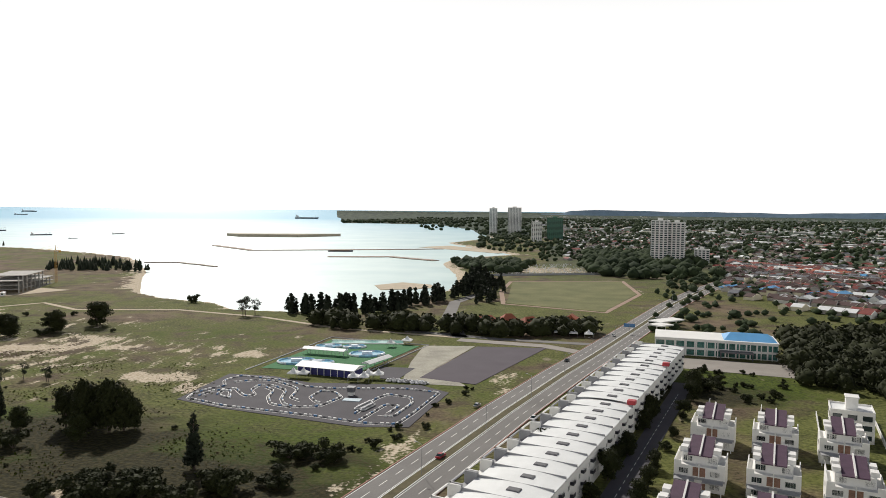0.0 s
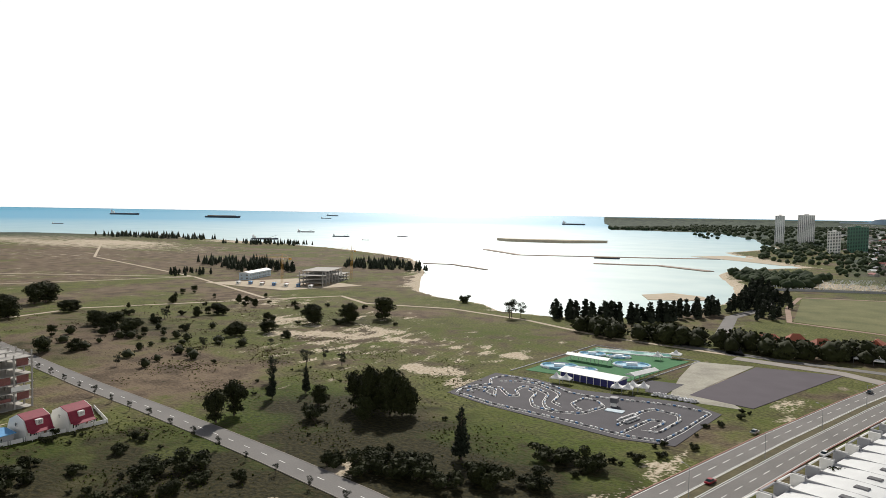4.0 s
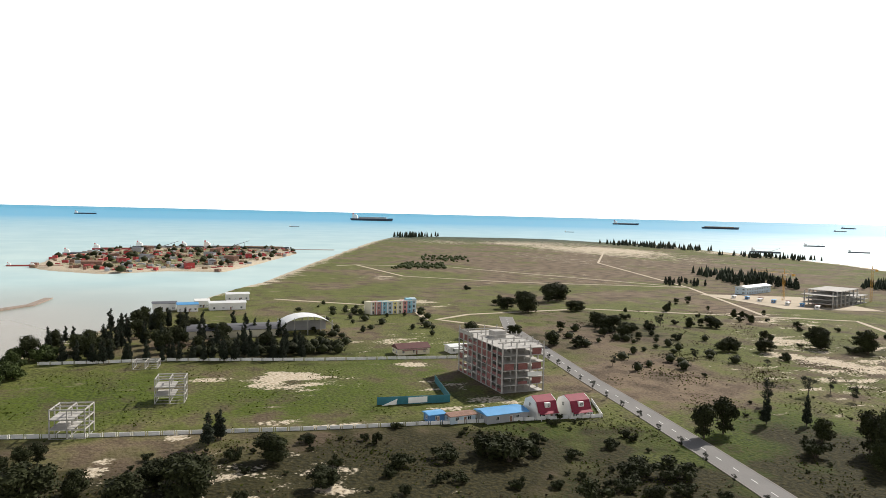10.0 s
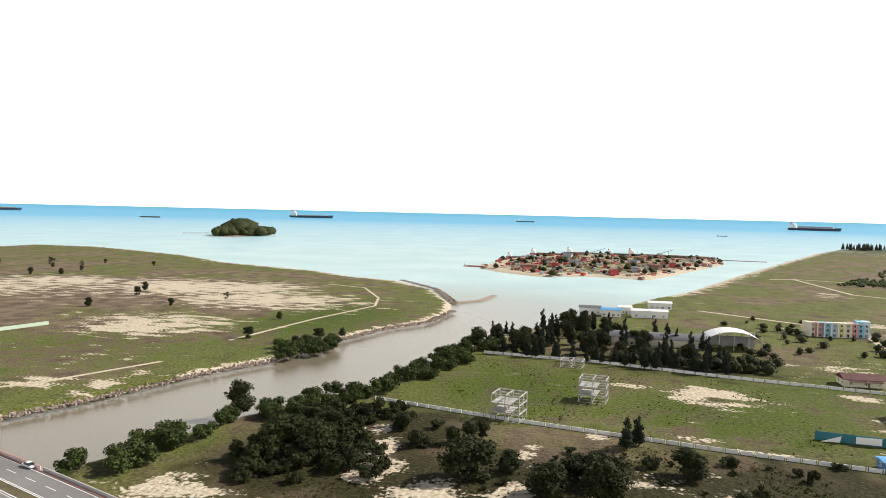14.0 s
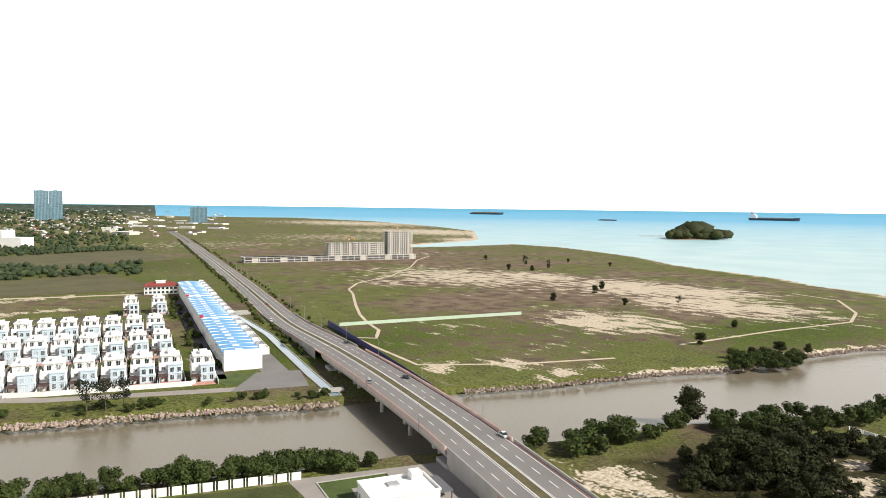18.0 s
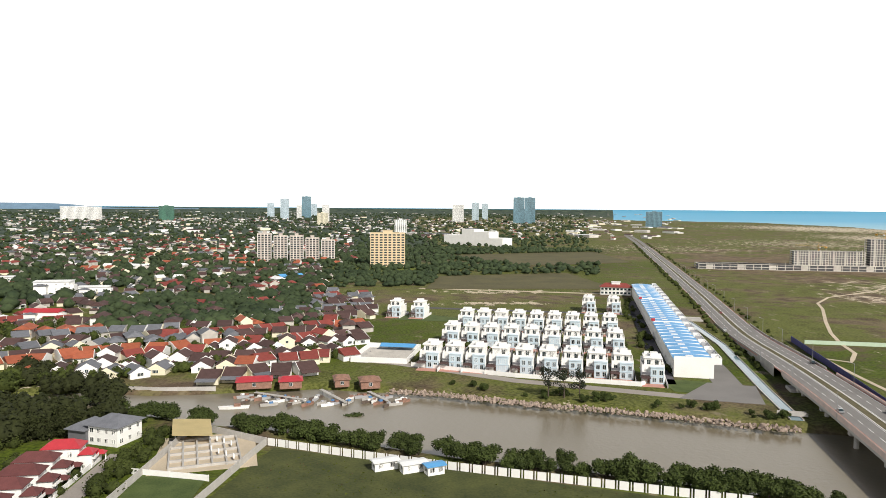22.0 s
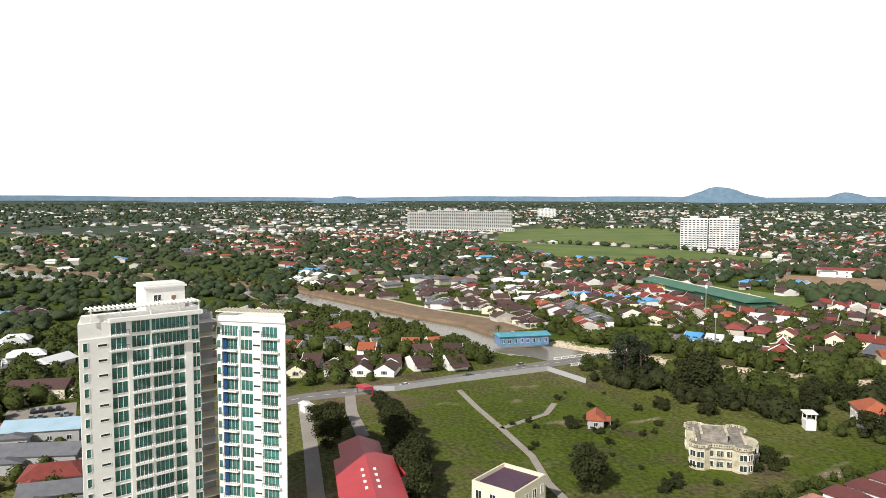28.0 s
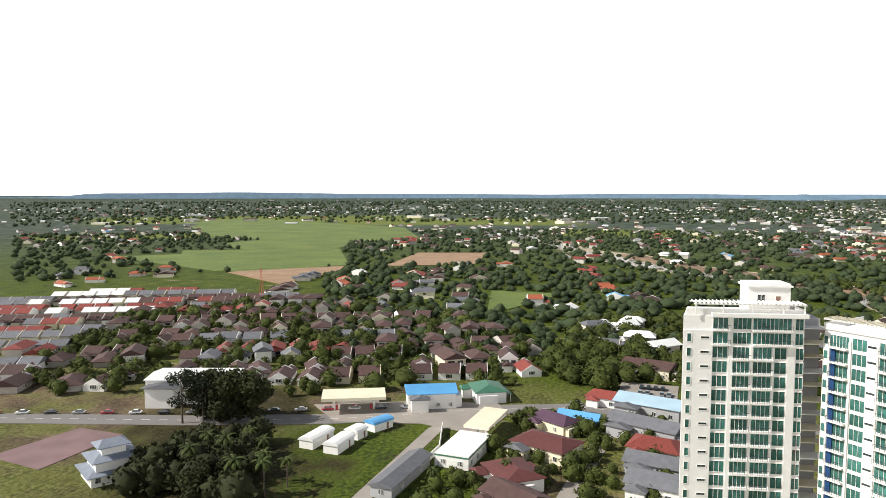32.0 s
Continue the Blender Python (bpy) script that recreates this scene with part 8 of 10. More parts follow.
solo("red_canopy", Shape().box(-3, -2, 2.6, 3, 2, 3.4).box(-2.8, -1.8, -0.1, -2.5, -1.5, 2.6).box(2.5, 1.5, -0.1, 2.8, 1.8, 2.6), REDSHEET, "small red roadside canopy", "canopy", x=247, y=-92, rot=10)

# ---- abandoned manor and huts on the field ----
STAINED = mat("stained_cream_render", (0.52, 0.47, 0.34), 0.85, var=0.45, size=2.2, fine=0.35, c2=(0.70, 0.64, 0.48))
OLDCONC = mat("blackened_concrete", (0.20, 0.18, 0.16), 0.9, var=0.4, size=1.6, fine=0.3, c2=(0.36, 0.33, 0.28))
manor = thing("abandoned_manor", 139, -160, -42, "abandoned cream manor shell with roof balustrades and dark windows", "building")


def ring(cx, cy, r, n, a0=0.0, a1=2 * math.pi):
    return [(cx + r * math.cos(a0 + (a1 - a0) * i / n), cy + r * math.sin(a0 + (a1 - a0) * i / n)) for i in range(n + (0 if a1 - a0 > 6.2 else 1))]


part("wall", Shape().prism([(-6.0, -5.0), (-3.4, -5.0), (3.4, -5.0), (6.0, -5.0), (7.0, -3.5), (7.0, 5.5), (-7.0, 5.5), (-7.0, -3.5)], -0.3, 7.4), STAINED, manor)
part("bowed_front", Shape().prism(ring(0, -4.4, 4.2, 10, -math.pi, 0.0), 3.4, 7.4), STAINED, manor)
part("portico_slab", Shape().prism(ring(0, -4.4, 4.6, 10, -math.pi, 0.0), 3.1, 3.45), OLDCONC, manor)
for i in range(6):
    a = -math.pi * (0.08 + 0.84 * i / 5)
    part("column", Shape().tube((4.1 * math.cos(a), -4.4 + 4.1 * math.sin(a), -0.3), (4.1 * math.cos(a), -4.4 + 4.1 * math.sin(a), 3.1), 0.26, 0.22, 8), STAINED, manor)
    part("bow_window", WINTALL, None, manor).matrix_basis = Matrix.Translation((4.18 * math.cos(a), -4.4 + 4.18 * math.sin(a), 4.3)) @ Matrix.Rotation(a + math.pi / 2, 4, "Z")
for cx, cy in ((-6.2, -4.2), (6.2, -4.2), (-6.2, 5.0), (6.2, 5.0)):
    part("corner_tower", Shape().prism(ring(cx, cy, 2.4, 8, 0.39, 0.39 + 2 * math.pi), -0.3, 7.6), STAINED, manor)
    part("tower_cornice", Shape().prism(ring(cx, cy, 2.75, 8, 0.39, 0.39 + 2 * math.pi), 7.6, 7.95), OLDCONC, manor)
    out = math.atan2(cy, cx)
    for k in (-1, 0, 1):
        a = round((out + k * math.pi / 4 - math.pi / 4) / (math.pi / 4)) * math.pi / 4 + math.pi / 4
        for z in (0.7, 4.3):
            part("window", WINTALL, None, manor).matrix_basis = Matrix.Translation((cx + 2.24 * math.cos(a), cy + 2.24 * math.sin(a), z)) @ Matrix.Rotation(a + math.pi / 2, 4, "Z")
part("roof_slab", Shape().box(-7.3, -5.3, 7.4, 7.3, 5.8, 7.75), OLDCONC, manor)
part("string_course", Shape().box(-7.15, -3.4, 3.5, 7.15, 5.6, 3.75), OLDCONC, manor)


def railing(line):
    s = Shape()
    for (x0, y0), (x1, y1) in zip(line, line[1:]):
        L = math.hypot(x1 - x0, y1 - y0)
        r = math.degrees(math.atan2(y1 - y0, x1 - x0))
        s.box(0, -0.14, 8.55, L, 0.14, 8.75, rot=r, at=(x0, y0)).box(0, -0.12, 7.75, L, 0.12, 7.9, rot=r, at=(x0, y0))
        for i in range(int(L / 0.55) + 1):
            w = 0.2 if i % 4 == 0 else 0.09
            s.box(0.55 * i - w, -w, 7.9, 0.55 * i + w, w, 8.55 + (0.3 if i % 4 == 0 else 0), rot=r, at=(x0, y0))
    return s


for line in ([(-4.0, -5.2), (4.0, -5.2)], [(7.2, -2.2), (7.2, 3.2)], [(-7.2, -2.2), (-7.2, 3.2)], [(-4.2, 5.7), (4.2, 5.7)], ring(6.2, -4.2, 2.6, 6, -2.2, 1.2), ring(-6.2, -4.2, 2.6, 6, 1.9, 5.3), ring(6.2, 5.0, 2.6, 6, -1.2, 2.4), ring(-6.2, 5.0, 2.6, 6, 0.7, 4.3)):
    part("balustrade", railing(line), STAINED, manor)
for b in ((-3.4, -1.4, 3.4, -1.1), (-3.4, 4.2, 3.4, 4.5), (-3.4, -1.1, -3.1, 4.2), (3.1, -1.1, 3.4, 4.2), (-0.15, -1.1, 0.15, 4.2)):
    part("roof_wall", Shape().box(b[0], b[1], 7.75, b[2], b[3], 10.2), OLDCONC, manor)
for b in ((-3.6, -1.6, 3.6, -1.0), (-3.6, 4.1, 3.6, 4.7)):
    part("roof_beam", Shape().box(b[0], b[1], 10.2, b[2], b[3], 10.6), STAINED, manor)
for z in (0.8, 4.4):
    for y in (-1.6, 0.6, 2.8):
        hang(WINTALL, manor, 7.0, y, z, 90)
        hang(WINTALL, manor, -7.0, y, z, 270)
for x, y in ((128, -172), (131, -170), (126, -167), (133, -176), (136, -175), (128, -162), (130, -158), (149, -167), (147, -172), (129.8, -132.4), (130.5, -135), (128.8, -129)):
    plant(BUSH, x, y, rt.uniform(1.6, 3.4), 3.0)
for x, y, h in ((184, -181, 4.2), (186, -184, 3.6), (181, -179, 3.4), (183, -191, 3.0), (176, -196, 3.4), (170, -190, 5.0)):
    plant(BUSH, x, y, h, 3.0)
for x, y, h in ((204, -66, 12), (211, -64, 11), (198, -62, 10), (160, -72, 12), (168, -74, 11), (178, -78, 10), (184, -79, 11), (192, -82, 10), (201, -84, 10), (210, -86, 10), (218, -88, 9), (226, -90, 8), (152, -70, 11), (141, -114, 12.5), (137, -112, 12), (145, -117, 11), (150, -217, 12), (154, -220, 13), (120, -224, 8), (109, -228, 11), (113, -226, 9)):
    plant(BIG, x, y, h)
manor.scale = (1.2, 1.2, 0.82)
cottage("derelict_hut", 178, -147, -40, 7, 5, 3.0, GREY, ORANGEROOF, "derelict hut with an orange tin roof in bushes", 2.0, nw=2)
for x, y in ((172, -143), (184, -148), (186, -142), (175, -152), (180, -139)):
    plant(BUSH, x, y, rt.uniform(2.5, 4), 3.0)
for x, y in scatter([(150, -190), (225, -170), (230, -130), (150, -110), (120, -150)], 26, rt):
    plant(BUSH, x, y, rt.uniform(1.2, 2.6), 3.0)
cottage("riverside_house", 137, -229, -40, 12, 10, 5.8, WHITE, ORANGEROOF, "white two-storey house with an orange hipped roof", 3.0, hip=4, floors=2)
t = thing("guard_house", 145, -208, -35, "tall narrow white hut with open upper storey", "building")
part("wall", Shape().box(-2, -1.6, -0.2, 2, 1.6, 3.0), WHITE, t)
part("roof", Shape().box(-2.3, -1.9, 5.2, 2.3, 1.9, 5.6), WHITE, t)
for dx in (-1.9, 1.7):
    for dy in (-1.5, 1.3):
        part("post", Shape().box(dx, dy, 3.0, dx + 0.2, dy + 0.2, 5.2), WHITE, t)
vv = thing("modern_villa", 93, -226, -20, "white two-storey villa with grey hipped roofs", "house")
part("wall", Shape().box(-7, -5, -0.3, 4, 6, 6.0), WHITE, vv)
part("roof", Shape().gable(-8, -6, 5, 7, 6.0, 2.6, hip=5), GREYROOF, vv)
part("wing_wall", Shape().box(4, -2, -0.3, 11, 7, 4.4), DARKGREY, vv)
part("wing_roof", Shape().gable(3.6, -3, 11.8, 8, 4.4, 2.0, along="y", hip=2), GREYROOF, vv)
rows_of(vv, 11, 11, 2, 3.0, 0, 4, 3, WIN, cx=-1.5, cy=0.5)
hang(DOOR, vv, 2.5, -5, 0, 0)
FADED = mat("faded_pink_tile", (0.30, 0.14, 0.12), 0.85, var=0.4, size=1.4, fine=0.3)
for i, (x, y) in enumerate(((97, -146), (97.5, -156), (97.5, -165), (98, -174.5), (98.5, -183.5), (99.5, -193), (97, -203))):
    rf = FADED if i == 0 else REDSHEET if i == 6 else MAROON
    t = thing("lane_house", x, y, -84, "derelict two-storey house with a broken faded tile roof" if i == 0 else "white two-storey house with a wide red roof" if i == 6 else "cream two-storey house with layered maroon tiled roofs", "house", "houses along the lane")
    part("wall", Shape().box(-2.7, -4.6, -0.3, 2.7, 5.0, 5.8), WHITE, t)
    part("roof", Shape().gable(-3.25, -5.2, 3.25, 5.7, 5.8, 1.9, along="y", hip=2.8), rf, t)
    part("front_wing", Shape().box(-3.0, -8.0, -0.3, 0.6, -4.6, 4.0), WHITE, t)
    part("wing_roof", Shape().gable(-3.6, -8.7, 1.2, -4.4, 4.0, 1.5, along="y", hip=2.0), rf, t)
    part("porch_roof", Shape().gable(0.7, -10.4, 3.4, -4.8, 2.6, 0.9, along="y", hip=1.0), rf, t)
    part("porch_post", Shape().box(3.2, -10.0, -0.2, 3.5, -9.7, 2.6), WHITE, t)
    part("balcony", Shape().box(-3.0, -8.9, 2.5, 0.6, -8.0, 2.65).box(-3.0, -8.9, 2.65, 0.6, -8.78, 3.3), WHITE, t)
    hang(WINWIDE, t, -1.2, -8.0, 2.9, 0)
    hang(WINWIDE, t, -1.2, -8.0, 0.8, 0)
    hang(WIN, t, 2.0, -4.6, 3.6, 0)
    hang(DOOR, t, 1.9, -4.6, 0, 0)
    for q in (-2.0, 3.0):
        hang(WIN, t, -2.7, q, 3.4, 270)
        hang(WIN, t, 2.7, q, 3.4, 90)
    hang(WIN, t, -1.6, 5.0, 3.4, 180)
    hang(WIN, t, 1.6, 5.0, 3.4, 180)
walls_round("lane_fence", [(113, -141), (102, -139.5)], 0, 1.8, 0.12, WHITE, "short white sheet fence beside the lane houses", "fence", 3.0)
walls_round("garden_wall", [(90, -140), (89, -175), (89, -208)], 0, 1.4, 0.15, WHITE, "low white wall along the lane", "wall", 4.0)

# ---- walled building site and riverside wall ----
walls_round("site_wall", [(74, -170), (70, -236), (43, -219), (53, -168)], 0, 2.2, 0.2, CONCRETE, "pale grey concrete wall round a building site", "wall", 5.0)
walls_round("site_wall", [(53, -190), (76, -196)], 0, 1.6, 0.2, WHITE, "low pale wall across the plot", "wall", 5.0)
walls_round("boundary_wall", [(43, -219), (15, -207), (-16, -195), (-61, -179), (-90, -169)], 0, 2.2, 0.2, WHITE, "white panel wall along the mangroves", "wall", 3.6, gap=0.5)
solo("lawn_3", Shape().prism([(72, -172), (74, -196), (54, -190), (54, -170)], -0.3, 0.05), LAWN, "bright green lawn inside a walled plot", "lawn", kind="structure")
solo("lawn_4", Shape().prism([(40, -216), (-88, -167), (-60, -120), (50, -120), (52, -170)], -0.3, 0.03), mat("rough_meadow", (0.036, 0.050, 0.010), 0.95, var=0.35, size=9, fine=0.8, c2=(0.085, 0.092, 0.022)), "rough green meadow inside the river wall", "meadow", kind="structure")
fnd = thing("foundations", 60, -212, -73, "pale concrete foundation beams of a new building", "foundations")
part("site_base", Shape().prism([(-16, -14), (16, -16), (18, 12), (-14, 16)], -0.3, 0.06), SAND, fnd)
for i in range(6):
    part("ground_beam", Shape().box(-13 + 0.4 * i, -10 + 4 * i, 0, 13, -9.5 + 4 * i, 0.9), CONCRETE, fnd)
for i in range(5):
    part("ground_beam", Shape().box(-12 + 6 * i, -10, 0, -11.4 + 6 * i, 10.4, 0.8), CONCRETE, fnd)
for i in range(8):
    part("stub_wall", Shape().box(-10 + 3 * i, -8 + 2 * (i % 4), 0.8, -8.6 + 3 * i, -7.6 + 2 * (i % 4), 2.0), WHITE, fnd)
t = thing("shed_roof", 68, -226, -73, "wide flat tan sheet roof on posts", "canopy")
part("roof", Shape().add([(-9, -6, 3.0), (9, -6, 3.0), (11, 6, 3.6), (-7, 6, 3.6), (-9, -6, 3.15), (9, -6, 3.15), (11, 6, 3.75), (-7, 6, 3.75)], [(3, 2, 1, 0), (4, 5, 6, 7), (0, 1, 5, 4), (1, 2, 6, 5), (2, 3, 7, 6), (3, 0, 4, 7)]), mat("tan_sheet", (0.45, 0.36, 0.17), 0.7, var=0.12, size=4), t)
for x, y in ((-8, -5), (8, -5), (9, 5), (-6, 5)):
    part("post", Shape().box(x - 0.1, y - 0.1, -0.2, x + 0.1, y + 0.1, 3.1), STEEL, t)
for x, y, w in ((5, -197, 7), (-3, -195, 7), (-9, -193, 5)):
    cottage("site_cabin", x, y, 21, w, 3, 2.6, WHITE, WHITEROOF if w > 5 else BLUEROOF, "white portable cabin by the wall", 0.3, nw=2, porch=False, group="portable cabins")
yard2 = thing("sales_office", -101.8, -140.7, -16, "low white flat-roofed building with roof plant", "building")
part("wall", Shape().box(-9, -6, -0.3, 9, 6, 4.2), WHITE, yard2)
part("parapet", Shape().box(-9.2, -6.2, 4.2, 9.2, -5.9, 4.8).box(-9.2, 5.9, 4.2, 9.2, 6.2, 4.8).box(-9.2, -5.9, 4.2, -8.9, 5.9, 4.8).box(8.9, -5.9, 4.2, 9.2, 5.9, 4.8), WHITE, yard2)
part("roof_plant", Shape().box(-7.5, -5.5, 4.2, -4.5, -2.5, 6.2), WHITE, yard2)
part("roof_hatch", Shape().box(-0.5, -3, 4.2, 2.5, -0.6, 4.6), GREY, yard2)
part("side_frame", Shape().box(-13, -5.4, 3.0, -9.2, 5, 3.4).box(-12.9, -5.2, -0.2, -12.6, -4.9, 3.0).box(-12.9, 4.5, -0.2, -12.6, 4.8, 3.0), DARKGREY, yard2, "dark open canopy frame")
rows_of(yard2, 18, 12, 1, 3.4, 0, 5, 3, WIN)
yardpave = solo("yard_paving", Shape().prism([(-86, -171), (-134, -154), (-126, -126), (-82, -138)], -0.3, 0.06), PAVING, "paved yard and parking under the bridge ramp", "pavement", kind="structure")
bays = Shape()
for i in range(11):
    bays.box(-115.0 - 0.6 * (i % 2) + 0.76 * i - 0.05, -146.0 + 1.9 * i, 0.06, -110.0 + 0.76 * i, -145.88 + 1.9 * i, 0.085)
part("bay_lines", bays, PAINT, yardpave, "white painted parking bay lines", kind="stuff")
solo("lawn_5", Shape().prism([(-91.5, -164), (-110.5, -158.5), (-108.5, -153), (-97, -155.5), (-94, -147), (-88, -149)], -0.3, 0.10), LAWN, "small green lawn inside a pale kerb", "lawn", kind="structure")
solo("lawn_kerb", Shape().ribbon([(-88, -149), (-91.5, -164), (-110.5, -158.5), (-108.5, -153)], -0.5, 0.0, -0.1, 0.28), CONCRETE, "pale concrete kerb round the lawn", "kerb", kind="structure")
for i, (x, y) in enumerate(((-112.5, -141.5), (-111.5, -137.6), (-109.6, -131.8))):
    car(x, y, -16, *CARS[i % 3], z=0.08)
walls_round("river_wall", [(129, -293), (100, -288), (77, -289)], -1.2, 1.9, 0.3, CONCRETE, "brown stained concrete river wall", "wall", 6.0)

# ---- moored boats and jetties ----
rbt = random.Random(31)
def small_boat(x, y, rot, s, m, first=[]):
    t = thing("fishing_boat", x, y, rot, "small open wooden fishing boat at the jetty", "boat", "boats moored in the river", z=-2.0)
    v, f = [], []
    for px, pw in ((-0.5, 0.7), (-0.2, 1.0), (0.2, 0.95), (0.42, 0.5), (0.55, 0.05)):
        v += [(px * s, -pw * s * 0.10, 0.9 + 0.5 * max(0, px)), (px * s, pw * s * 0.10, 0.9 + 0.5 * max(0, px)), (px * s * 0.92, -pw * s * 0.08, -0.3), (px * s * 0.92, pw * s * 0.08, -0.3)]
    for i in range(4):
        k = 4 * i
        f += [(k, k + 4, k + 5, k + 1), (k + 2, k + 6, k + 4, k), (k + 1, k + 5, k + 7, k + 3)]
    f += [(0, 1, 3, 2)]
    part("hull", Shape().add(v, f), m, t)
    part("shelter", Shape().box(-0.2 * s, -0.075 * s, 0.85, 0.02 * s, 0.075 * s, 1.0 + 0.08 * s), (WHITE, BLUEHULL, RUST, GREY, RUST)[int(s * 7) % 5], t)
    return t


for i in range(36):
    x, y = 66 - 1.9 * i + rbt.uniform(-1, 1), -274 + rbt.uniform(-9, 4) + 0.10 * i
    small_boat(x, y, rbt.uniform(20, 80), rbt.uniform(4.5, 7.5), (RUST, GREY, BARK, CONCRETE, WHITE)[i % 5])
small_boat(64, -266, 10, 11, WHITE)
for a, b in (((60, -284), (38, -272)), ((34, -288), (22, -268)), ((14, -284), (6, -270))):
    t = thing("wooden_jetty", *a, math.degrees(math.atan2(b[1] - a[1], b[0] - a[0])), "grey plank jetty on thin piles", "jetty", "plank jetties")
    L = math.hypot(b[0] - a[0], b[1] - a[1])
    part("deck", Shape().box(0, -0.8, -0.6, L, 0.8, -0.4), CONCRETE, t)
    for i in range(6):
        part("pile", Shape().tube((L * i / 5, 0.7, -5), (L * i / 5, 0.7, 0.2), 0.12, 0.12, 5), BARK, t)
for x, y, w, m in ((62, -292, 14, REDSHEET), (47, -292, 9, REDSHEET), (14, -291, 8, RUST), (26, -294, 6, RUST)):
    cottage("boat_shed", x, y, 10, w, 8, 2.8, RUST, m, "open boat shed with a low red roof", 1.2, nw=1, hip=2, group="boat sheds")
solo("mangrove_islet", leaf_cloud(rt, [(0, 0, 0.2, 3, 0.5), (3, 0.5, 0.2, 2, 0.4)], 160, 0.4), MANGROVE, "small floating patch of mangrove in the river", "shrub", x=17, y=-256, z=-2.1)

# ---- fields inland ----
def field_patch(name, poly, material, label, lift=0.06):
    pts = []
    n = len(poly)
    for i in range(n):
        for k in range(4):
            x = poly[i][0] + (poly[(i + 1) % n][0] - poly[i][0]) * k / 4
            y = poly[i][1] + (poly[(i + 1) % n][1] - poly[i][1]) * k / 4
            pts.append(bowl(x, y)[:3])
    s = Shape().add([(x, y, z + lift) for x, y, z in pts] + [(x, y, z - 1) for x, y, z in pts], [tuple(range(len(pts)))] + [(i, (i + 1) % len(pts), len(pts) + (i + 1) % len(pts), len(pts) + i) for i in range(len(pts))])
    return solo(name, s, material, label, "field", kind="structure")


for i, p in enumerate(PADDIES):
    field_patch("field_%d" % (i + 1), p, PADDY if i not in (8, 9) else mat("dry_meadow", (0.085, 0.075, 0.028), 0.95, var=0.3, size=30, fine=3), "flat bright green field of young crops", 0.06 + 0.04 * i)
for i, p in enumerate(PLOUGHED):
    field_patch("field_%d" % (i + 11), p, mat("ploughed_soil", (0.29, 0.19, 0.115), 0.95, var=0.25, size=20, fine=2), "bare brown ploughed plot", 0.42 + 0.04 * i)

# ---- houses of the suburbs ----
ROOFS = {"red": REDROOF, "orange": ORANGEROOF, "brown": BROWNROOF, "grey": GREYROOF}


def gabled(s, x0, y0, x1, y1, h, rise, wall, roof):
    """Walls, two white gable walls standing proud and a tiled roof with its ridge along y."""
    xm = (x0 + x1) / 2
    s.box(x0, y0, -0.3, x1, y1, h, wall)
    for p, q in ((y0 - 0.1, y0 + 0.22), (y1 - 0.22, y1 + 0.1)):
        v = [(x0 - 0.5, p, h - 0.5), (x1 + 0.5, p, h - 0.5), (xm, p, h + rise + 0.45), (x0 - 0.5, q, h - 0.5), (x1 + 0.5, q, h - 0.5), (xm, q, h + rise + 0.45)]
        s.add(v, [(0, 1, 2), (5, 4, 3), (1, 4, 5, 2), (3, 0, 2, 5), (0, 3, 4, 1)], wall)
    s.gable(x0 - 0.6, y0 + 0.22, x1 + 0.6, y1 - 0.22, h - 0.35, rise + 0.2, mi=roof, along="y")
    return s


def town_house(colour, storeys, wall):
    w, d, h = (8.4, 13.0, 2.7) if storeys == 1 else (8.0, 12.0, 5.2)
    label = "%s terraced house with a %s tiled roof and white gable" % ("single-storey" if storeys == 1 else "two-storey", colour)
    t = part("house", gabled(Shape(), -w / 2, -d / 2, w / 2, d / 2, h, 1.9, 0, 1), (wall, ROOFS[colour]))
    tagged(t, label, "house", "houses of the suburb")
    part("porch", gabled(Shape(), -w / 2 + 0.2, -d / 2 - 4.4, 0.4, -d / 2 - 0.1, 2.7, 1.1, 0, 1), (wall, ROOFS[colour]), t)
    part("porch_roof", Shape().add([(0.4, -d / 2 - 3.4, 2.4), (w / 2, -d / 2 - 3.4, 2.4), (w / 2, -d / 2 - 0.1, 2.9), (0.4, -d / 2 - 0.1, 2.9), (0.4, -d / 2 - 3.4, 2.55), (w / 2, -d / 2 - 3.4, 2.55), (w / 2, -d / 2 - 0.1, 3.05), (0.4, -d / 2 - 0.1, 3.05)], [(3, 2, 1, 0), (4, 5, 6, 7), (0, 1, 5, 4), (1, 2, 6, 5), (2, 3, 7, 6), (3, 0, 4, 7)]), ROOFS[colour], t)
    hang(WINWIDE, t, -1.9, -d / 2 - 4.5, 0.8, 0)
    hang(WINWIDE if storeys == 1 else WIN, t, 0, d / 2 + 0.1, 1.0 if storeys == 1 else 3.6, 180)
    return t


def terrace(s, w, d, h, wall, roof):
    """One bay of a low terrace: long dark roof slopes, a deep porch roof and a white fire wall at one side."""
    s.box(-w / 2, -d / 2, -0.3, w / 2, d / 2, h, wall)
    s.gable(-w / 2 + 0.25, -d / 2 - 0.9, w / 2, d / 2 + 0.9, h - 0.1, 2.3, mi=roof)
    v = [(-w / 2, -d / 2 - 1.0, h), (-w / 2, d / 2 + 1.0, h), (-w / 2, 0, h + 2.6), (-w / 2 + 0.24, -d / 2 - 1.0, h), (-w / 2 + 0.24, d / 2 + 1.0, h), (-w / 2 + 0.24, 0, h + 2.6)]
    s.add(v, [(1, 0, 2), (3, 4, 5), (0, 3, 5, 2), (4, 1, 2, 5), (0, 1, 4, 3)], wall)
    return s


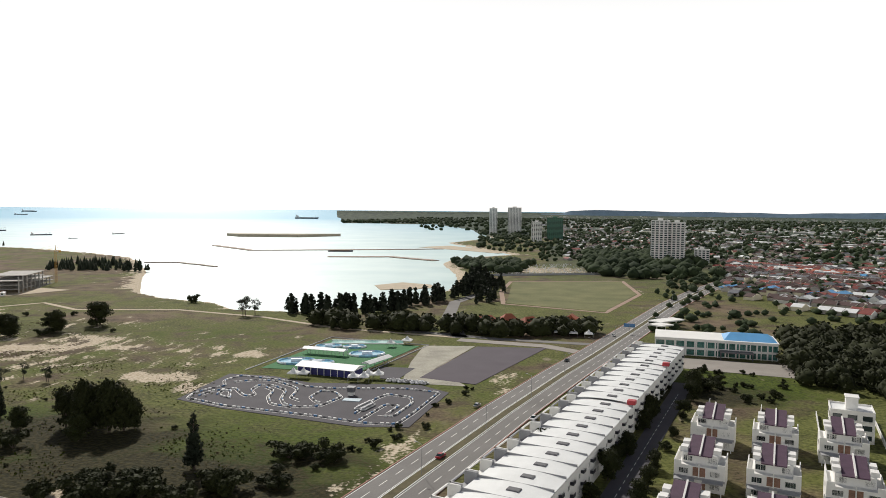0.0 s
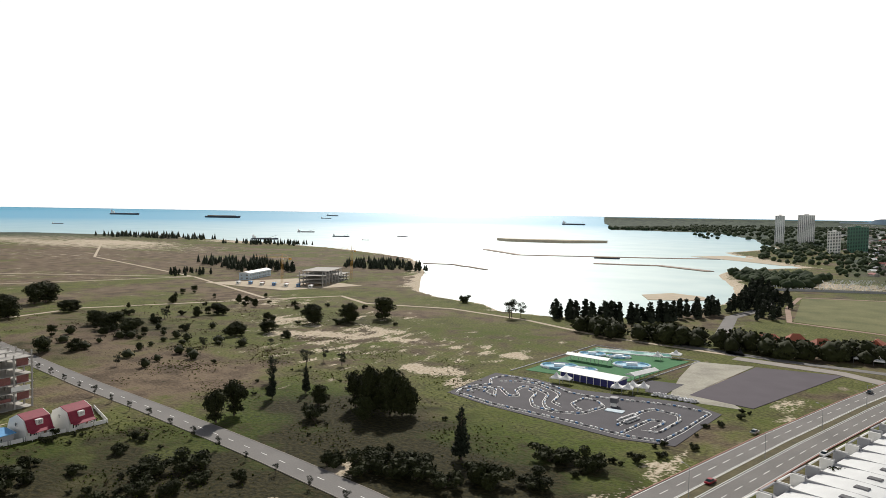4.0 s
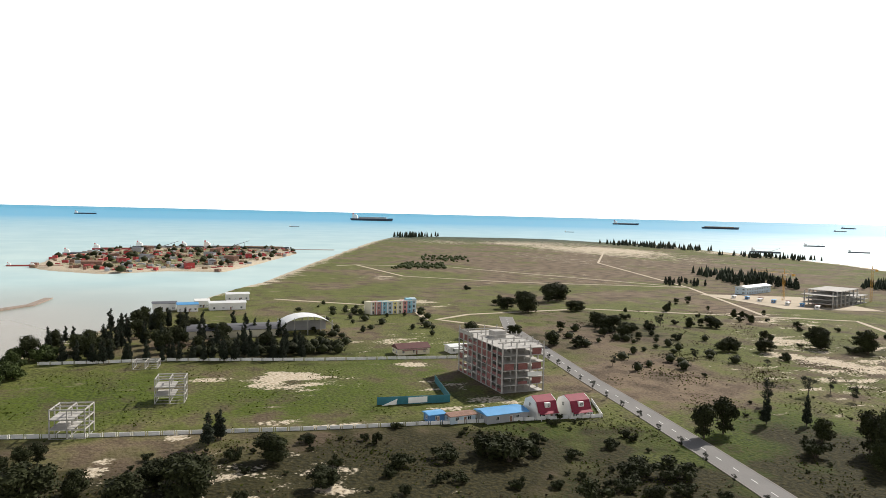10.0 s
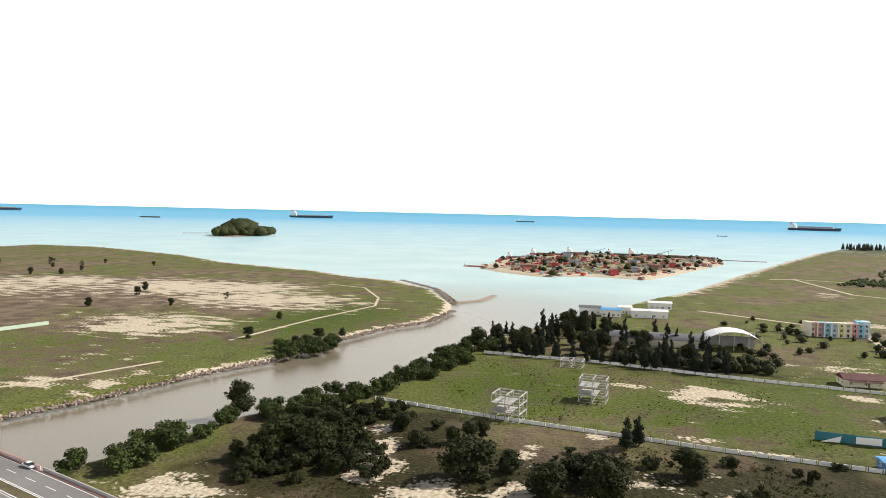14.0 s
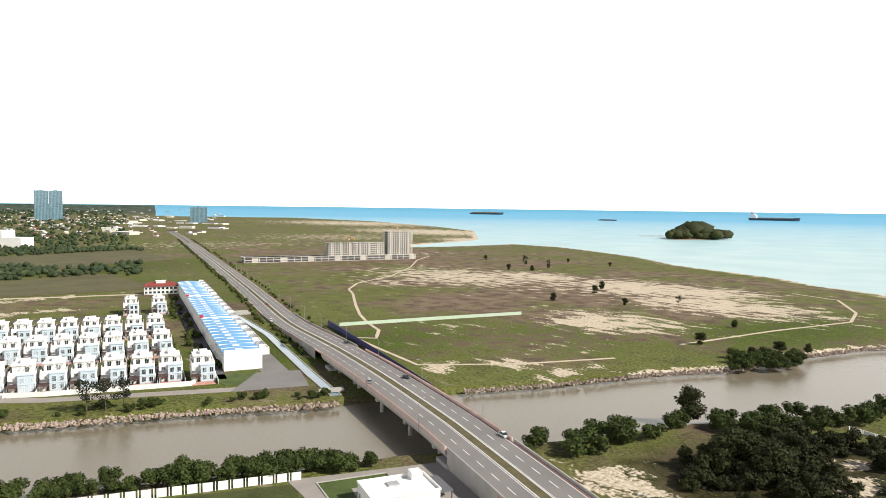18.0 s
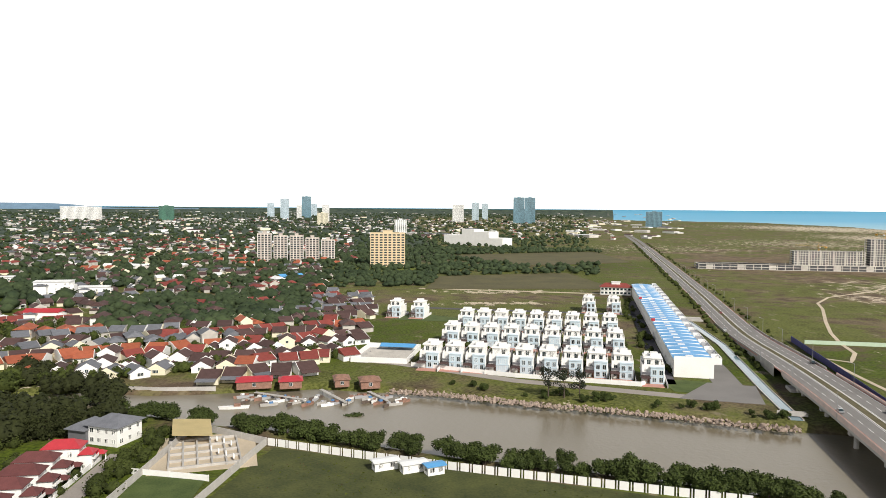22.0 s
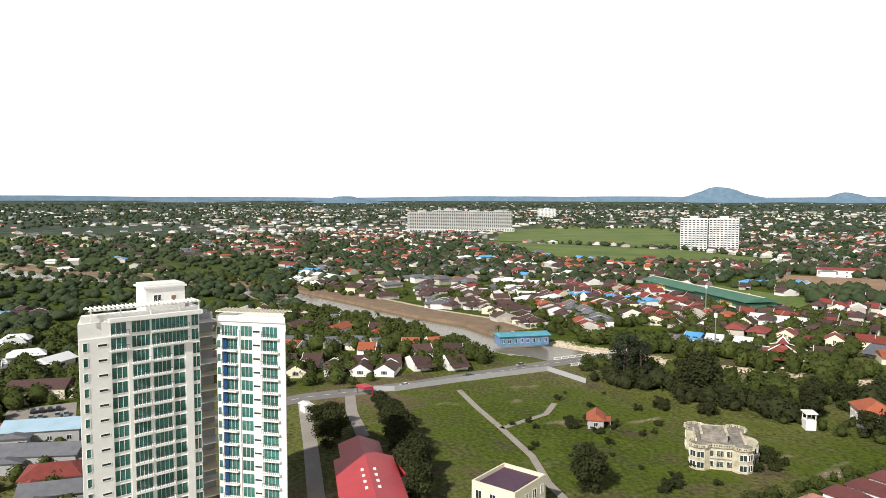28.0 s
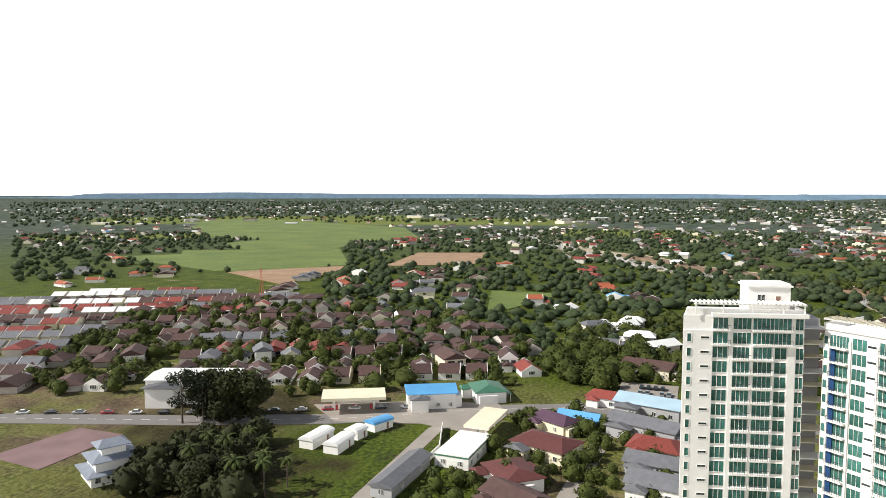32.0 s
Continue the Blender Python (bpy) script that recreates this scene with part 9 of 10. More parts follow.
def terrace_house(colour, storeys, wall):
    w, d, h = 9.0, 13.0, 3.0
    t = part("house", terrace(Shape(), w, d, h, 0, 1), (wall, ROOFS[colour]))
    tagged(t, "low terraced house under a long %s tiled roof" % colour, "house", "houses of the suburb")
    part("porch_roof", Shape().add([(-w / 2 + 0.4, -d / 2 - 4.6, 2.2), (w / 2 - 0.2, -d / 2 - 4.6, 2.2), (w / 2 - 0.2, -d / 2 - 0.5, 2.8), (-w / 2 + 0.4, -d / 2 - 0.5, 2.8), (-w / 2 + 0.4, -d / 2 - 4.6, 2.35), (w / 2 - 0.2, -d / 2 - 4.6, 2.35), (w / 2 - 0.2, -d / 2 - 0.5, 2.95), (-w / 2 + 0.4, -d / 2 - 0.5, 2.95)], [(3, 2, 1, 0), (4, 5, 6, 7), (0, 1, 5, 4), (1, 2, 6, 5), (2, 3, 7, 6), (3, 0, 4, 7)]), GREYROOF if wall is CREAM else ROOFS[colour], t)
    hang(WINWIDE, t, -1.9, -d / 2, 0.8, 0)
    hang(WINWIDE, t, 0, d / 2, 0.8, 180)
    return t


KINDS = {}
NEAR_COUNT = [0]
town = Shape()
# the last one is a duller plaster for walls farther off
TOWN_MATS = (WHITE, CREAM, REDROOF, ORANGEROOF, BROWNROOF, GREYROOF, WHITEROOF, BLUEROOF, GLASS, mat("weathered_plaster", (0.44, 0.41, 0.37), 0.85, var=0.25, size=30, fine=3, rnd=0.3))


def stuff_house(x, y, rot, rng, palette, big=1.0, long=False):
    bx, by, bz, k = bowl(x, y)
    w, d, h = rng.uniform(7, 9.5) * big, rng.uniform(10, 14) * big, rng.choice((2.6, 2.8, 2.8, 5.2)) * (1 if big < 1.5 else 1.3)
    s = Shape()
    # share of dull plaster walls grows with distance from the eye
    wl = rng.choice((0, 0, 1) if math.hypot(x, y) < 300 else (0, 1, 9, 9) if math.hypot(x, y) < 620 else (9, 9, 9, 1, 0))
    r = {"red": 2, "orange": 3, "brown": 4, "grey": 5, "white": 6, "blue": 7}[palette]
    style = rng.random()
    if r in (6,) and big > 1.4:
        s.box(-w / 2, -d / 2, -0.3, w / 2, d / 2, h, wl)
        s.box(-w / 2 - 0.3, -d / 2 - 0.3, h, w / 2 + 0.3, d / 2 + 0.3, h + 0.5, 6)
    elif long:
        terrace(s, 9.0, d, 3.0, wl, r)
    elif style < 0.3:
        gabled(s, -w / 2, -d / 2, w / 2, d / 2, h, rng.uniform(1.6, 2.3), wl, r)
    else:
        s.box(-w / 2, -d / 2, -0.3, w / 2, d / 2, h, wl)
        s.gable(-w / 2 - 1.0, -d / 2 - 1.0, w / 2 + 1.0, d / 2 + 1.0, h - 0.15, rng.uniform(1.7, 2.5), mi=r, hip=rng.choice((0, 2.5, 3.2)), along="y" if d > w else "x")
    if math.hypot(x, y) < 750:
        s.box(-w * 0.36, -d / 2 - 0.16, h - 2.3, -w * 0.05, -d / 2, h - 1.0, 8).box(w * 0.1, -d / 2 - 0.16, h - 2.3, w * 0.36, -d / 2, h - 1.0, 8)
        s.box(-w * 0.45, -d / 2 - 4, -0.3, w * 0.1, -d / 2 - 0.17, 2.6, wl).gable(-w * 0.52, -d / 2 - 4.6, w * 0.17, -d / 2 - 0.2, 2.6, 1.2, mi=r, along="y", hip=rng.choice((0, 1.2)))
        s.box(w * 0.12, -d / 2 - 3.2, 2.4, w * 0.5, -d / 2 - 0.17, 2.6, rng.choice((r, 6, 4)))
        s.box(w / 2, -1, h - 2.2, w / 2 + 0.05, 1, h - 1.0, 8)
    c, n = math.cos(radians(rot)), math.sin(radians(rot))
    k0 = len(town.v)
    town.v += [(bx + k * (px * c - py * n), by + k * (px * n + py * c), bz + k * pz) for px, py, pz in s.v]
    town.f += [tuple(i + k0 for i in q) for q in s.f]
    town.m += s.m


def district(poly, ang, step, row, palette, seed, keep=0.9, jitter=0.6, near=0, turn=0.0, storeys=(1, 1, 1, 2), long=0.55):
    rng = random.Random(seed)
    names, wts = zip(*palette)
    c, s = math.cos(radians(ang)), math.sin(radians(ang))
    us, vs = [x * c + y * s for x, y in poly], [-x * s + y * c for x, y in poly]
    v, flip = min(vs), 0
    while v < max(vs):
        u = min(us)
        run, row_long = rng.choices(names, wts)[0], rng.random() < long
        while u < max(us):
            x, y = u * c - v * s, u * s + v * c
            if rng.random() < 0.2:
                run, row_long = rng.choices(names, wts)[0], rng.random() < long
            if rng.random() < keep and bool(inside(poly, np.array(x), np.array(y))) and bool(clear_ground(x, y)) and not bool(inside(RIVER, np.array(x), np.array(y))):
                x, y = x + rng.uniform(-jitter, jitter), y + rng.uniform(-jitter, jitter)
                rot = ang + (180 if flip else 0) + rng.uniform(-turn, turn)
                if math.hypot(x, y) < near and NEAR_COUNT[0] < 115 and run in ROOFS:
                    key = (run, rng.choice(storeys), rng.random() < 0.75, row_long)
                    if key not in KINDS:
                        KINDS[key] = (terrace_house if row_long else town_house)(key[0], key[1], WHITE if key[2] else CREAM)
                        KINDS[key].matrix_basis = Matrix.Translation((x, y, 0)) @ Matrix.Rotation(radians(rot), 4, "Z")
                    else:
                        put(KINDS[key], x, y, rot)
                    NEAR_COUNT[0] += 1
                else:
                    stuff_house(x, y, rot, rng, run, 1.0, row_long)
            u += step * rng.uniform(0.95, 1.1)
        v += row * (0.72 if flip else 1.28)
        flip = 1 - flip


WARM = (("red", 1.5), ("orange", 1.3), ("brown", 4.6), ("grey", 1.4))
DULL = (("brown", 8), ("grey", 0.7), ("red", 0.8), ("white", 0.15), ("blue", 0.1))
KAMPUNG = (("brown", 6), ("red", 1.8), ("orange", 0.8), ("grey", 1.4), ("white", 0.7), ("blue", 0.35))
district([(140, -303), (100, -298), (72, -302), (40, -318), (24, -345), (20, -480), (28, -600), (68, -600), (90, -462), (200, -450), (232, -370), (190, -312)], 20, 9.4, 18, WARM, 41, 0.9, 2.2, near=395, turn=24, storeys=(1, 1, 2), long=0.62)
district([(190, -300), (232, -370), (200, -455), (320, -470), (330, -400), (300, -300), (235, -262)], 28, 12, 21, KAMPUNG, 42, 0.8, 2, near=400, turn=8)
district([(305, -235), (300, -300), (330, -390), (440, -390), (520, -330), (490, -220), (410, -212)], -18, 12.5, 21, KAMPUNG, 43, 0.85, 3, near=0, turn=20)
district([(266, -90), (268, -168), (300, -163), (420, -125), (460, -104), (430, -30), (300, -30)], 60, 12.0, 20, (("brown", 5), ("orange", 1.2), ("red", 1.0), ("grey", 0.6)), 44, 0.86, 3, near=345, turn=25)
district([(258, 62), (240, 104), (216, 140), (196, 190), (184, 250), (330, 330), (430, 260), (420, 170), (330, 62)], -63, 11.0, 20, DULL, 45, 0.8, 1.6, near=300, storeys=(1,), long=0.4, turn=12)
district([(184, 250), (160, 320), (300, 480), (430, 400), (430, 260), (330, 330)], -63, 9.5, 19, (("grey", 3), ("red", 2), ("white", 2), ("brown", 2)), 46, 0.9, 0.6, long=0.85)
district([(290, -20), (330, 60), (420, 60), (430, -30)], 20, 15, 23, KAMPUNG, 47, 0.6, 5, turn=40)
district([(430, 30), (430, 330), (600, 330), (640, 220), (520, 150), (620, 30)], 15, 15, 27, KAMPUNG, 48, 0.42, 6, turn=40)
district([(165, 560), (225, 520), (330, 640), (420, 1000), (250, 1150), (190, 680)], -40, 9.5, 21, (("red", 3), ("brown", 3), ("white", 2), ("grey", 2)), 49, 0.82, 1)
district(sector(-26, -12, 640, 1100), -35, 11, 24, KAMPUNG, 50, 0.75, 3, turn=15)
district(sector(-24, 0, 1000, 2200), 10, 18, 34, (("red", 2), ("white", 1.5), ("brown", 4), ("grey", 2)), 51, 0.5, 6, turn=30)
district(sector(-24, 2, 2200, 4200), 10, 40, 70, (("red", 2), ("white", 3), ("brown", 3)), 57, 0.4, 14, turn=40)
district(sector(186, 256, 470, 900), 20, 14, 23, KAMPUNG, 52, 0.55, 5, turn=30)
district(sector(184, 262, 900, 1700), 5, 17, 30, (("red", 2.2), ("orange", 1.4), ("brown", 4), ("white", 1.2), ("grey", 1.5)), 53, 0.42, 7, turn=30)
district(sector(262, 322, 640, 1700), 5, 28, 46, KAMPUNG, 54, 0.3, 12, turn=40)
district(sector(163, 262, 1700, 4500), 0, 38, 62, (("white", 1.6), ("red", 2), ("brown", 4), ("grey", 2)), 55, 0.3, 16, turn=45)
district(sector(262, 322, 1700, 4500), 0, 70, 110, (("white", 4), ("red", 1.4), ("brown", 2.5)), 56, 0.32, 40, turn=45)
big_rng = random.Random(60)
for _ in range(1300):
    a, r = radians(big_rng.choice((big_rng.uniform(158, 262), big_rng.uniform(158, 322), big_rng.uniform(-24, 2)))), 1800 * math.exp(big_rng.uniform(0, 1.9))
    stuff_house(-math.sin(a) * r, math.cos(a) * r, big_rng.uniform(0, 90), big_rng, big_rng.choice(("white", "white", "white", "grey", "brown")), big_rng.uniform(1.5, 4.2))
solo("far_houses", town, TOWN_MATS, "crowded far suburb of white walls and tiled roofs", "houses", kind="stuff")
far_woods("garden_trees", "green garden trees among the houses", [
    ([(140, -300), (24, -345), (28, -600), (68, -600), (90, -462), (200, -450), (232, -370)], 260, 2.5, 5.5), ([(190, -300), (232, -370), (200, -455), (330, -400), (300, -300), (235, -255)], 230, 3, 7), ([(262, -85), (265, -168), (300, -165), (420, -128), (465, -102), (430, -20), (290, -10)], 330, 3.5, 8),
    ([(305, -228), (300, -300), (330, -390), (520, -330), (490, -215)], 240, 3, 7), ([(258, 62), (200, 180), (184, 250), (330, 330), (430, 260), (420, 170), (330, 62)], 480, 3, 7.5), ([(262, -8), (300, 60), (430, 60), (430, -25)], 150, 4, 8), ([(262, 30), (280, 60), (330, 62), (330, 20)], 50, 5, 9), ([(150, -5), (236, 0), (236, 56), (150, 62)], 120, 2, 5.5)], 71, GARDEN, dense=14)
far_woods("river_trees", "trees and palms along the river bank", [([(456, -112), (384, -126), (313, -140), (280, -160), (300, -172), (380, -156), (440, -132)], 120, 3.5, 7), ([(470, -190), (560, -150), (680, -70), (690, -95), (570, -172), (480, -205)], 90, 3, 6), ([(150, -262), (230, -214), (240, -196), (200, -212), (170, -228), (140, -246)], 60, 5, 9), ([(120, -296), (290, -222), (300, -240), (200, -290), (150, -305)], 90, 5, 9)], 72, GARDEN, dense=14)

# ---- landmarks among the houses ----
green = thing("green_roofed_factory", 378, -411, 165, "long low factory with a dark green sheet roof", "building")
part("wall", Shape().box(-70, -11, -0.3, 70, 11, 6), GREENSHEET, green)
part("roof", Shape().gable(-72, -13, 10, 13, 6, 2.6), GREENSHEET, green)
part("roof", Shape().gable(10, -14, 72, 14, 7.2, 2.8), GREENSHEET, green)
part("ridge_strip", Shape().box(-72, -0.9, 8.75, 10, 0.9, 8.95).box(10, -0.9, 10.15, 72, 0.9, 10.35).box(-40, -13.1, 6.1, -34, 0, 6.3), CREAM, green)
part("pale_strip", Shape().box(-60, -13.4, 2.2, 66, -11, 2.6), WHITE, green)
part("tan_door", Shape().box(-52, -11.2, 0, -34, -11, 5), mat("tan_shutter", (0.55, 0.36, 0.14), 0.7), green)
part("tan_door", Shape().box(40, -11.2, 0, 54, -11, 5), MATS["tan_shutter"], green)
temple = thing("pagoda_hall", 208, -278, -55, "red pagoda-roofed hall with white upturned ridges", "temple")
part("wall", Shape().box(-8, -6, -0.3, 8, 6, 4.0), CREAM, temple)
for z, w, h in ((4.0, 13, 3.0), (6.6, 7.5, 3.4), (9.6, 3.2, 3.2)):
    part("roof_tier", Shape().add([(-w, -w * 0.72, z + 0.5), (w, -w * 0.72, z + 0.5), (w, w * 0.72, z + 0.5), (-w, w * 0.72, z + 0.5), (-w * 0.4, -w * 0.3, z + h * 0.45), (w * 0.4, -w * 0.3, z + h * 0.45), (w * 0.4, w * 0.3, z + h * 0.45), (-w * 0.4, w * 0.3, z + h * 0.45), (-w * 0.1, 0, z + h), (w * 0.1, 0, z + h)],
                                  [(3, 2, 1, 0), (0, 1, 5, 4), (1, 2, 6, 5), (2, 3, 7, 6), (3, 0, 4, 7), (4, 5, 9, 8), (5, 6, 9), (6, 7, 8, 9), (7, 4, 8)]), REDROOF, temple)
    for sx in (-1, 1):
        for sy in (-1, 1):
            part("ridge", Shape().tube((sx * w * 1.05, sy * w * 0.75, z + 0.9), (sx * w * 0.1, 0, z + h + 0.1), 0.3, 0.2, 5), WHITE, temple)
part("spire", Shape().tube((0, 0, 12.4), (0, 0, 15.4), 0.4, 0.1, 6), CREAM, temple)
blue = thing("mural_building", 300, -198, 76, "long turquoise mural building with a blue roof by the river", "building")
TURQ = mat("turquoise_mural", (0.06, 0.42, 0.42), 0.6, var=0.5, size=4, fine=0.8, c2=(0.20, 0.25, 0.55))
part("wall", Shape().box(-13, -5, -0.3, 13, 5, 4.6), TURQ, blue)
part("roof", Shape().gable(-14, -6, 14, 6, 4.6, 1.2), mat("teal_sheet_roof", (0.10, 0.32, 0.40), 0.6, var=0.3, size=4), blue)
rows_of(blue, 26, 10, 1, 4, 0, 8, 2, WINTALL, faces=(180, 0), lift=1.2)
for x, y, r, w, d, h, wl, rf, lb in ((420, -640, 35, 40, 12, 7, WHITE, REDROOF, "white school block under long red roofs"), (375, -668, 20, 24, 14, 8, WHITE, WHITEROOF, "white hall with a curved pale roof"), (280, -575, 10, 26, 16, 14, WHITE, WHITEROOF, "white stepped industrial building"), (255, -590, 10, 22, 12, 8, WHITE, WHITEROOF, "white flat-roofed industrial annex"), (236, -470, 0, 22, 9, 5, WHITE, REDSHEET, "white filling station under a red canopy"),
                                   (246, 14, 76, 22, 12, 4, GREY, mat("pale_blue_sheet", (0.36, 0.50, 0.60), 0.55, var=0.12, size=5), "workshop with a pale blue sheet roof"), (222, 14, 70, 22, 10, 4, GREY, GREYROOF, "dark grey roofed workshop with blue walls"), (300, 18, 76, 20, 15, 4.2, CREAM, BROWNROOF, "cream bungalow with a big brown roof"), (243, 72, 30, 13, 11, 4, WHITE, GREENSHEET, "house with a steep teal green roof"), (229, 89, 117, 17, 12, 5.4, WHITE, BLUEROOF, "white roadside shop with blue fascia boards"),
                                   (207, 174, 110, 30, 17, 8.6, WHITE, WHITEROOF, "white three-storey shop block with red awning"), (205, 10, 80, 14, 11, 3.4, CREAM, REDROOF, "bungalow with a bright red hipped roof"), (192, 8, 80, 18, 8, 3.2, GREY, GREYROOF, "low house with grey awnings"), (178, 8, 80, 14, 10, 3.6, WHITE, GREYROOF, "house with a slate grey roof and white annex"), (218, 42, 60, 14, 8, 3.4, CREAM, PURPLE, "bungalow with a dark purple roof"), (196, 40, 70, 17, 12, 3.6, CREAM, MAROON, "bungalow with maroon hipped roofs"), (172, 44, 40, 14, 11, 3.4, WHITE, MAROON, "white bungalow with a maroon roof"), (158, 40, 60, 14, 9, 3.4, CREAM, BROWNROOF, "bungalow with brown tiled roofs"), (223, 35, 80, 13, 4, 3.0, BLUEHULL, BLUEROOF, "blue and red roadside cabin"), (250, 30, 80, 12, 7, 3.2, WHITE, REDROOF, "small house with a red roof")):
    t = cottage("landmark_house" if h < 6 else "large_building", x, y, r, w, d, h, wl, rf, lb, 2.0 if rf is not WHITEROOF else 0.8, hip=min(w, d) * 0.35 if rf in (REDROOF, MAROON, PURPLE, GREENSHEET) else 0.0, nw=2 if w < 16 else 4, floors=max(1, int(h / 3.2)), porch=h < 5)
    part("side_wing", Shape().box(-w * 0.62, -d * 0.18, -0.3, -w * 0.5, d * 0.42, h * 0.8), wl, t)
    part("rear_wing", Shape().box(w * 0.1, d * 0.5, -0.3, w * 0.44, d * 0.8, h * 0.82), wl, t)
    part("rear_roof", Shape().gable(w * 0.06, d * 0.5 + 0.65, w * 0.48, d * 0.86, h * 0.82, 1.2, along="y", hip=0.5), rf if w < 17 else GREYROOF, t)


station = thing("filling_station", 214, 112, 117, "white filling station canopy over fuel pumps", "canopy")
part("roof", Shape().box(-11, -6, 4.8, 11, 6, 5.8), CREAM, station)
for x in (-7, 7):
    part("column", Shape().box(x - 0.4, -0.4, -0.2, x + 0.4, 0.4, 4.8), WHITE, station)
for x in (-6, 0, 6):
    part("pump", Shape().box(x - 0.4, -0.3, 0.08, x + 0.4, 0.3, 1.9), REDSHEET, station)
part("kiosk", Shape().box(-9, -13, -0.2, 6, -8, 3.4), WHITE, station)
gas = thing("station_building", 186, 62, 178, "long white station building with a turquoise stripe", "building")
part("wall", Shape().box(-10, -5, -0.3, 10, 5, 3.8), WHITE, gas)
part("stripe", Shape().box(-10.1, -5.1, 3.1, 10.1, 5.1, 3.5), GREENSHEET, gas)
part("canopy", Shape().box(-30, -4, 4.6, -10.2, 4, 5.4), CREAM, gas)
for x in (-28, -20, -12):
    part("column", Shape().box(x - 0.3, -0.3, -0.2, x + 0.3, 0.3, 4.6), WHITE, gas)
rows_of(gas, 20, 10, 1, 3.6, 0, 4, 2, WIN)
villa_b = thing("tiered_villa", 140, 146, -30, "three-tiered pale villa with slate blue hipped roofs", "house")
for z, w, d in ((0, 13, 11), (3.2, 10, 9), (6.2, 6, 5)):
    part("wall", Shape().box(-w / 2, -d / 2, z - 0.3, w / 2, d / 2, z + 3.0), WHITE, villa_b)
    part("roof", Shape().gable(-w / 2 - 1.2, -d / 2 - 1.2, w / 2 + 1.2, d / 2 + 1.2, z + 2.7, 1.3, hip=d * 0.4), mat("slate_blue_tile", (0.20, 0.23, 0.28), 0.7, var=0.15, size=2), villa_b)
rows_of(villa_b, 13, 11, 1, 3, 0, 4, 3, WIN)
for x, y, w, m, r in ((181, 107.5, 11.5, WHITEROOF, -3), (179, 98.8, 10, WHITEROOF, -1), (189.5, 98.5, 5, WHITEROOF, -10), (199.5, 95.5, 8, BLUEROOF, -22)):
    t = thing("long_shed", x, y, r, "small white shed with a curved sheet roof", "shed", "row of small sheds")
    part("wall", Shape().box(-w / 2, -2.4, -0.2, w / 2, 2.4, 2.4), WHITE, t)
    arc = [(-2.8 * math.cos(math.pi * i / 6), 2.4 + 1.1 * math.sin(math.pi * i / 6)) for i in range(7)]
    vault = Shape().add([(q * (w / 2 + 0.3), py, pz) for q in (-1, 1) for py, pz in arc], [(i, i + 7, i + 8, i + 1) for i in range(6)] + [tuple(range(7)), tuple(range(13, 6, -1)), (0, 6, 13, 7)])
    part("roof", vault, m, t)
    hang(DOOR, t, w * 0.2, -2.4, 0, 0)
cottage("grey_shed", 164, 72, 178, 24, 6, 3.0, GREY, GREYROOF, "long grey-roofed shed beside the drive", 1.2, nw=2, porch=False)
walls_round("yard_wall", [(206, 76), (187, 70), (160, 70)], 0, 2.0, 0.2, WHITE, "white wall between drive and station", "wall", 5.0)
solo("tennis_court", Shape().prism([(136, 168), (166, 168), (166, 186), (138, 190)], -0.3, 0.05), mat("pink_tarmac", (0.20, 0.13, 0.13), 0.9, var=0.2, size=8), "pinkish disused court", "court", kind="structure")
for i in range(20):
    car(252 + 9 * (i % 4) * 0.9, 9 + 2.6 * (i // 4), 0 if i % 2 else 180, *CARS[(i * 3) % 4], z=0.07) if i % 7 != 3 else None
for i, (x, y) in enumerate(finer([(150, 250), (184, 159), (215, 92)], 9)):
    car(x + 6.5, y + 3, 117, *CARS[i % 4], z=0.08)
for x, y, k, r in ((250, -110, 0, 90), (252, -140, 1, 90), (258, -170, 2, 90), (240, 20, 0, 90), (246, -20, 3, 90), (247, 40, 2, 100)):
    car(x, y, r, *CARS[k], z=0.08)
mast = thing("radio_mast", 411, 287, 0, "red and white lattice radio mast", "mast")
part("lattice", Shape().tube((-1.5, -1.5, -0.3), (-0.3, -0.3, 24), 0.16, 0.1, 4).tube((1.5, -1.5, -0.3), (0.3, -0.3, 24), 0.16, 0.1, 4).tube((0, 1.6, -0.3), (0, 0.3, 24), 0.16, 0.1, 4), REDHULL, mast)
for x, y, h in ((232, -262, 16), (300, -330, 18)):
    m = thing("radio_mast", x, y, 0, "slim grey pole mast above the roofs", "mast")
    part("pole", Shape().tube((0, 0, -0.3), (0, 0, h + 6), 0.35, 0.2, 8), STEEL, m)
    part("antenna_ring", Shape().tube((0, 0, h + 3), (0, 0, h + 5), 0.8, 0.8, 8), WHITE, m)
levee = [(330, -214), (367, -214), (411, -198), (477, -184), (577, -160), (685, -86), (765, -6), (908, 80)]
part("path_13", Shape().ribbon(finer(levee, 12), -15, 7, -2.4, 0.05), mat("levee_earth", (0.20, 0.14, 0.09), 0.95, var=0.3, size=9, fine=0.8))
tagged(bpy.data.objects["path_13"], "brown earth levee along the river", "bank", kind="structure")
part("path_14", Shape().ribbon(finer(levee, 12), 8, 11, -0.3, 0.08), SAND)
tagged(bpy.data.objects["path_14"], "pale track on the river levee", "path", kind="structure")

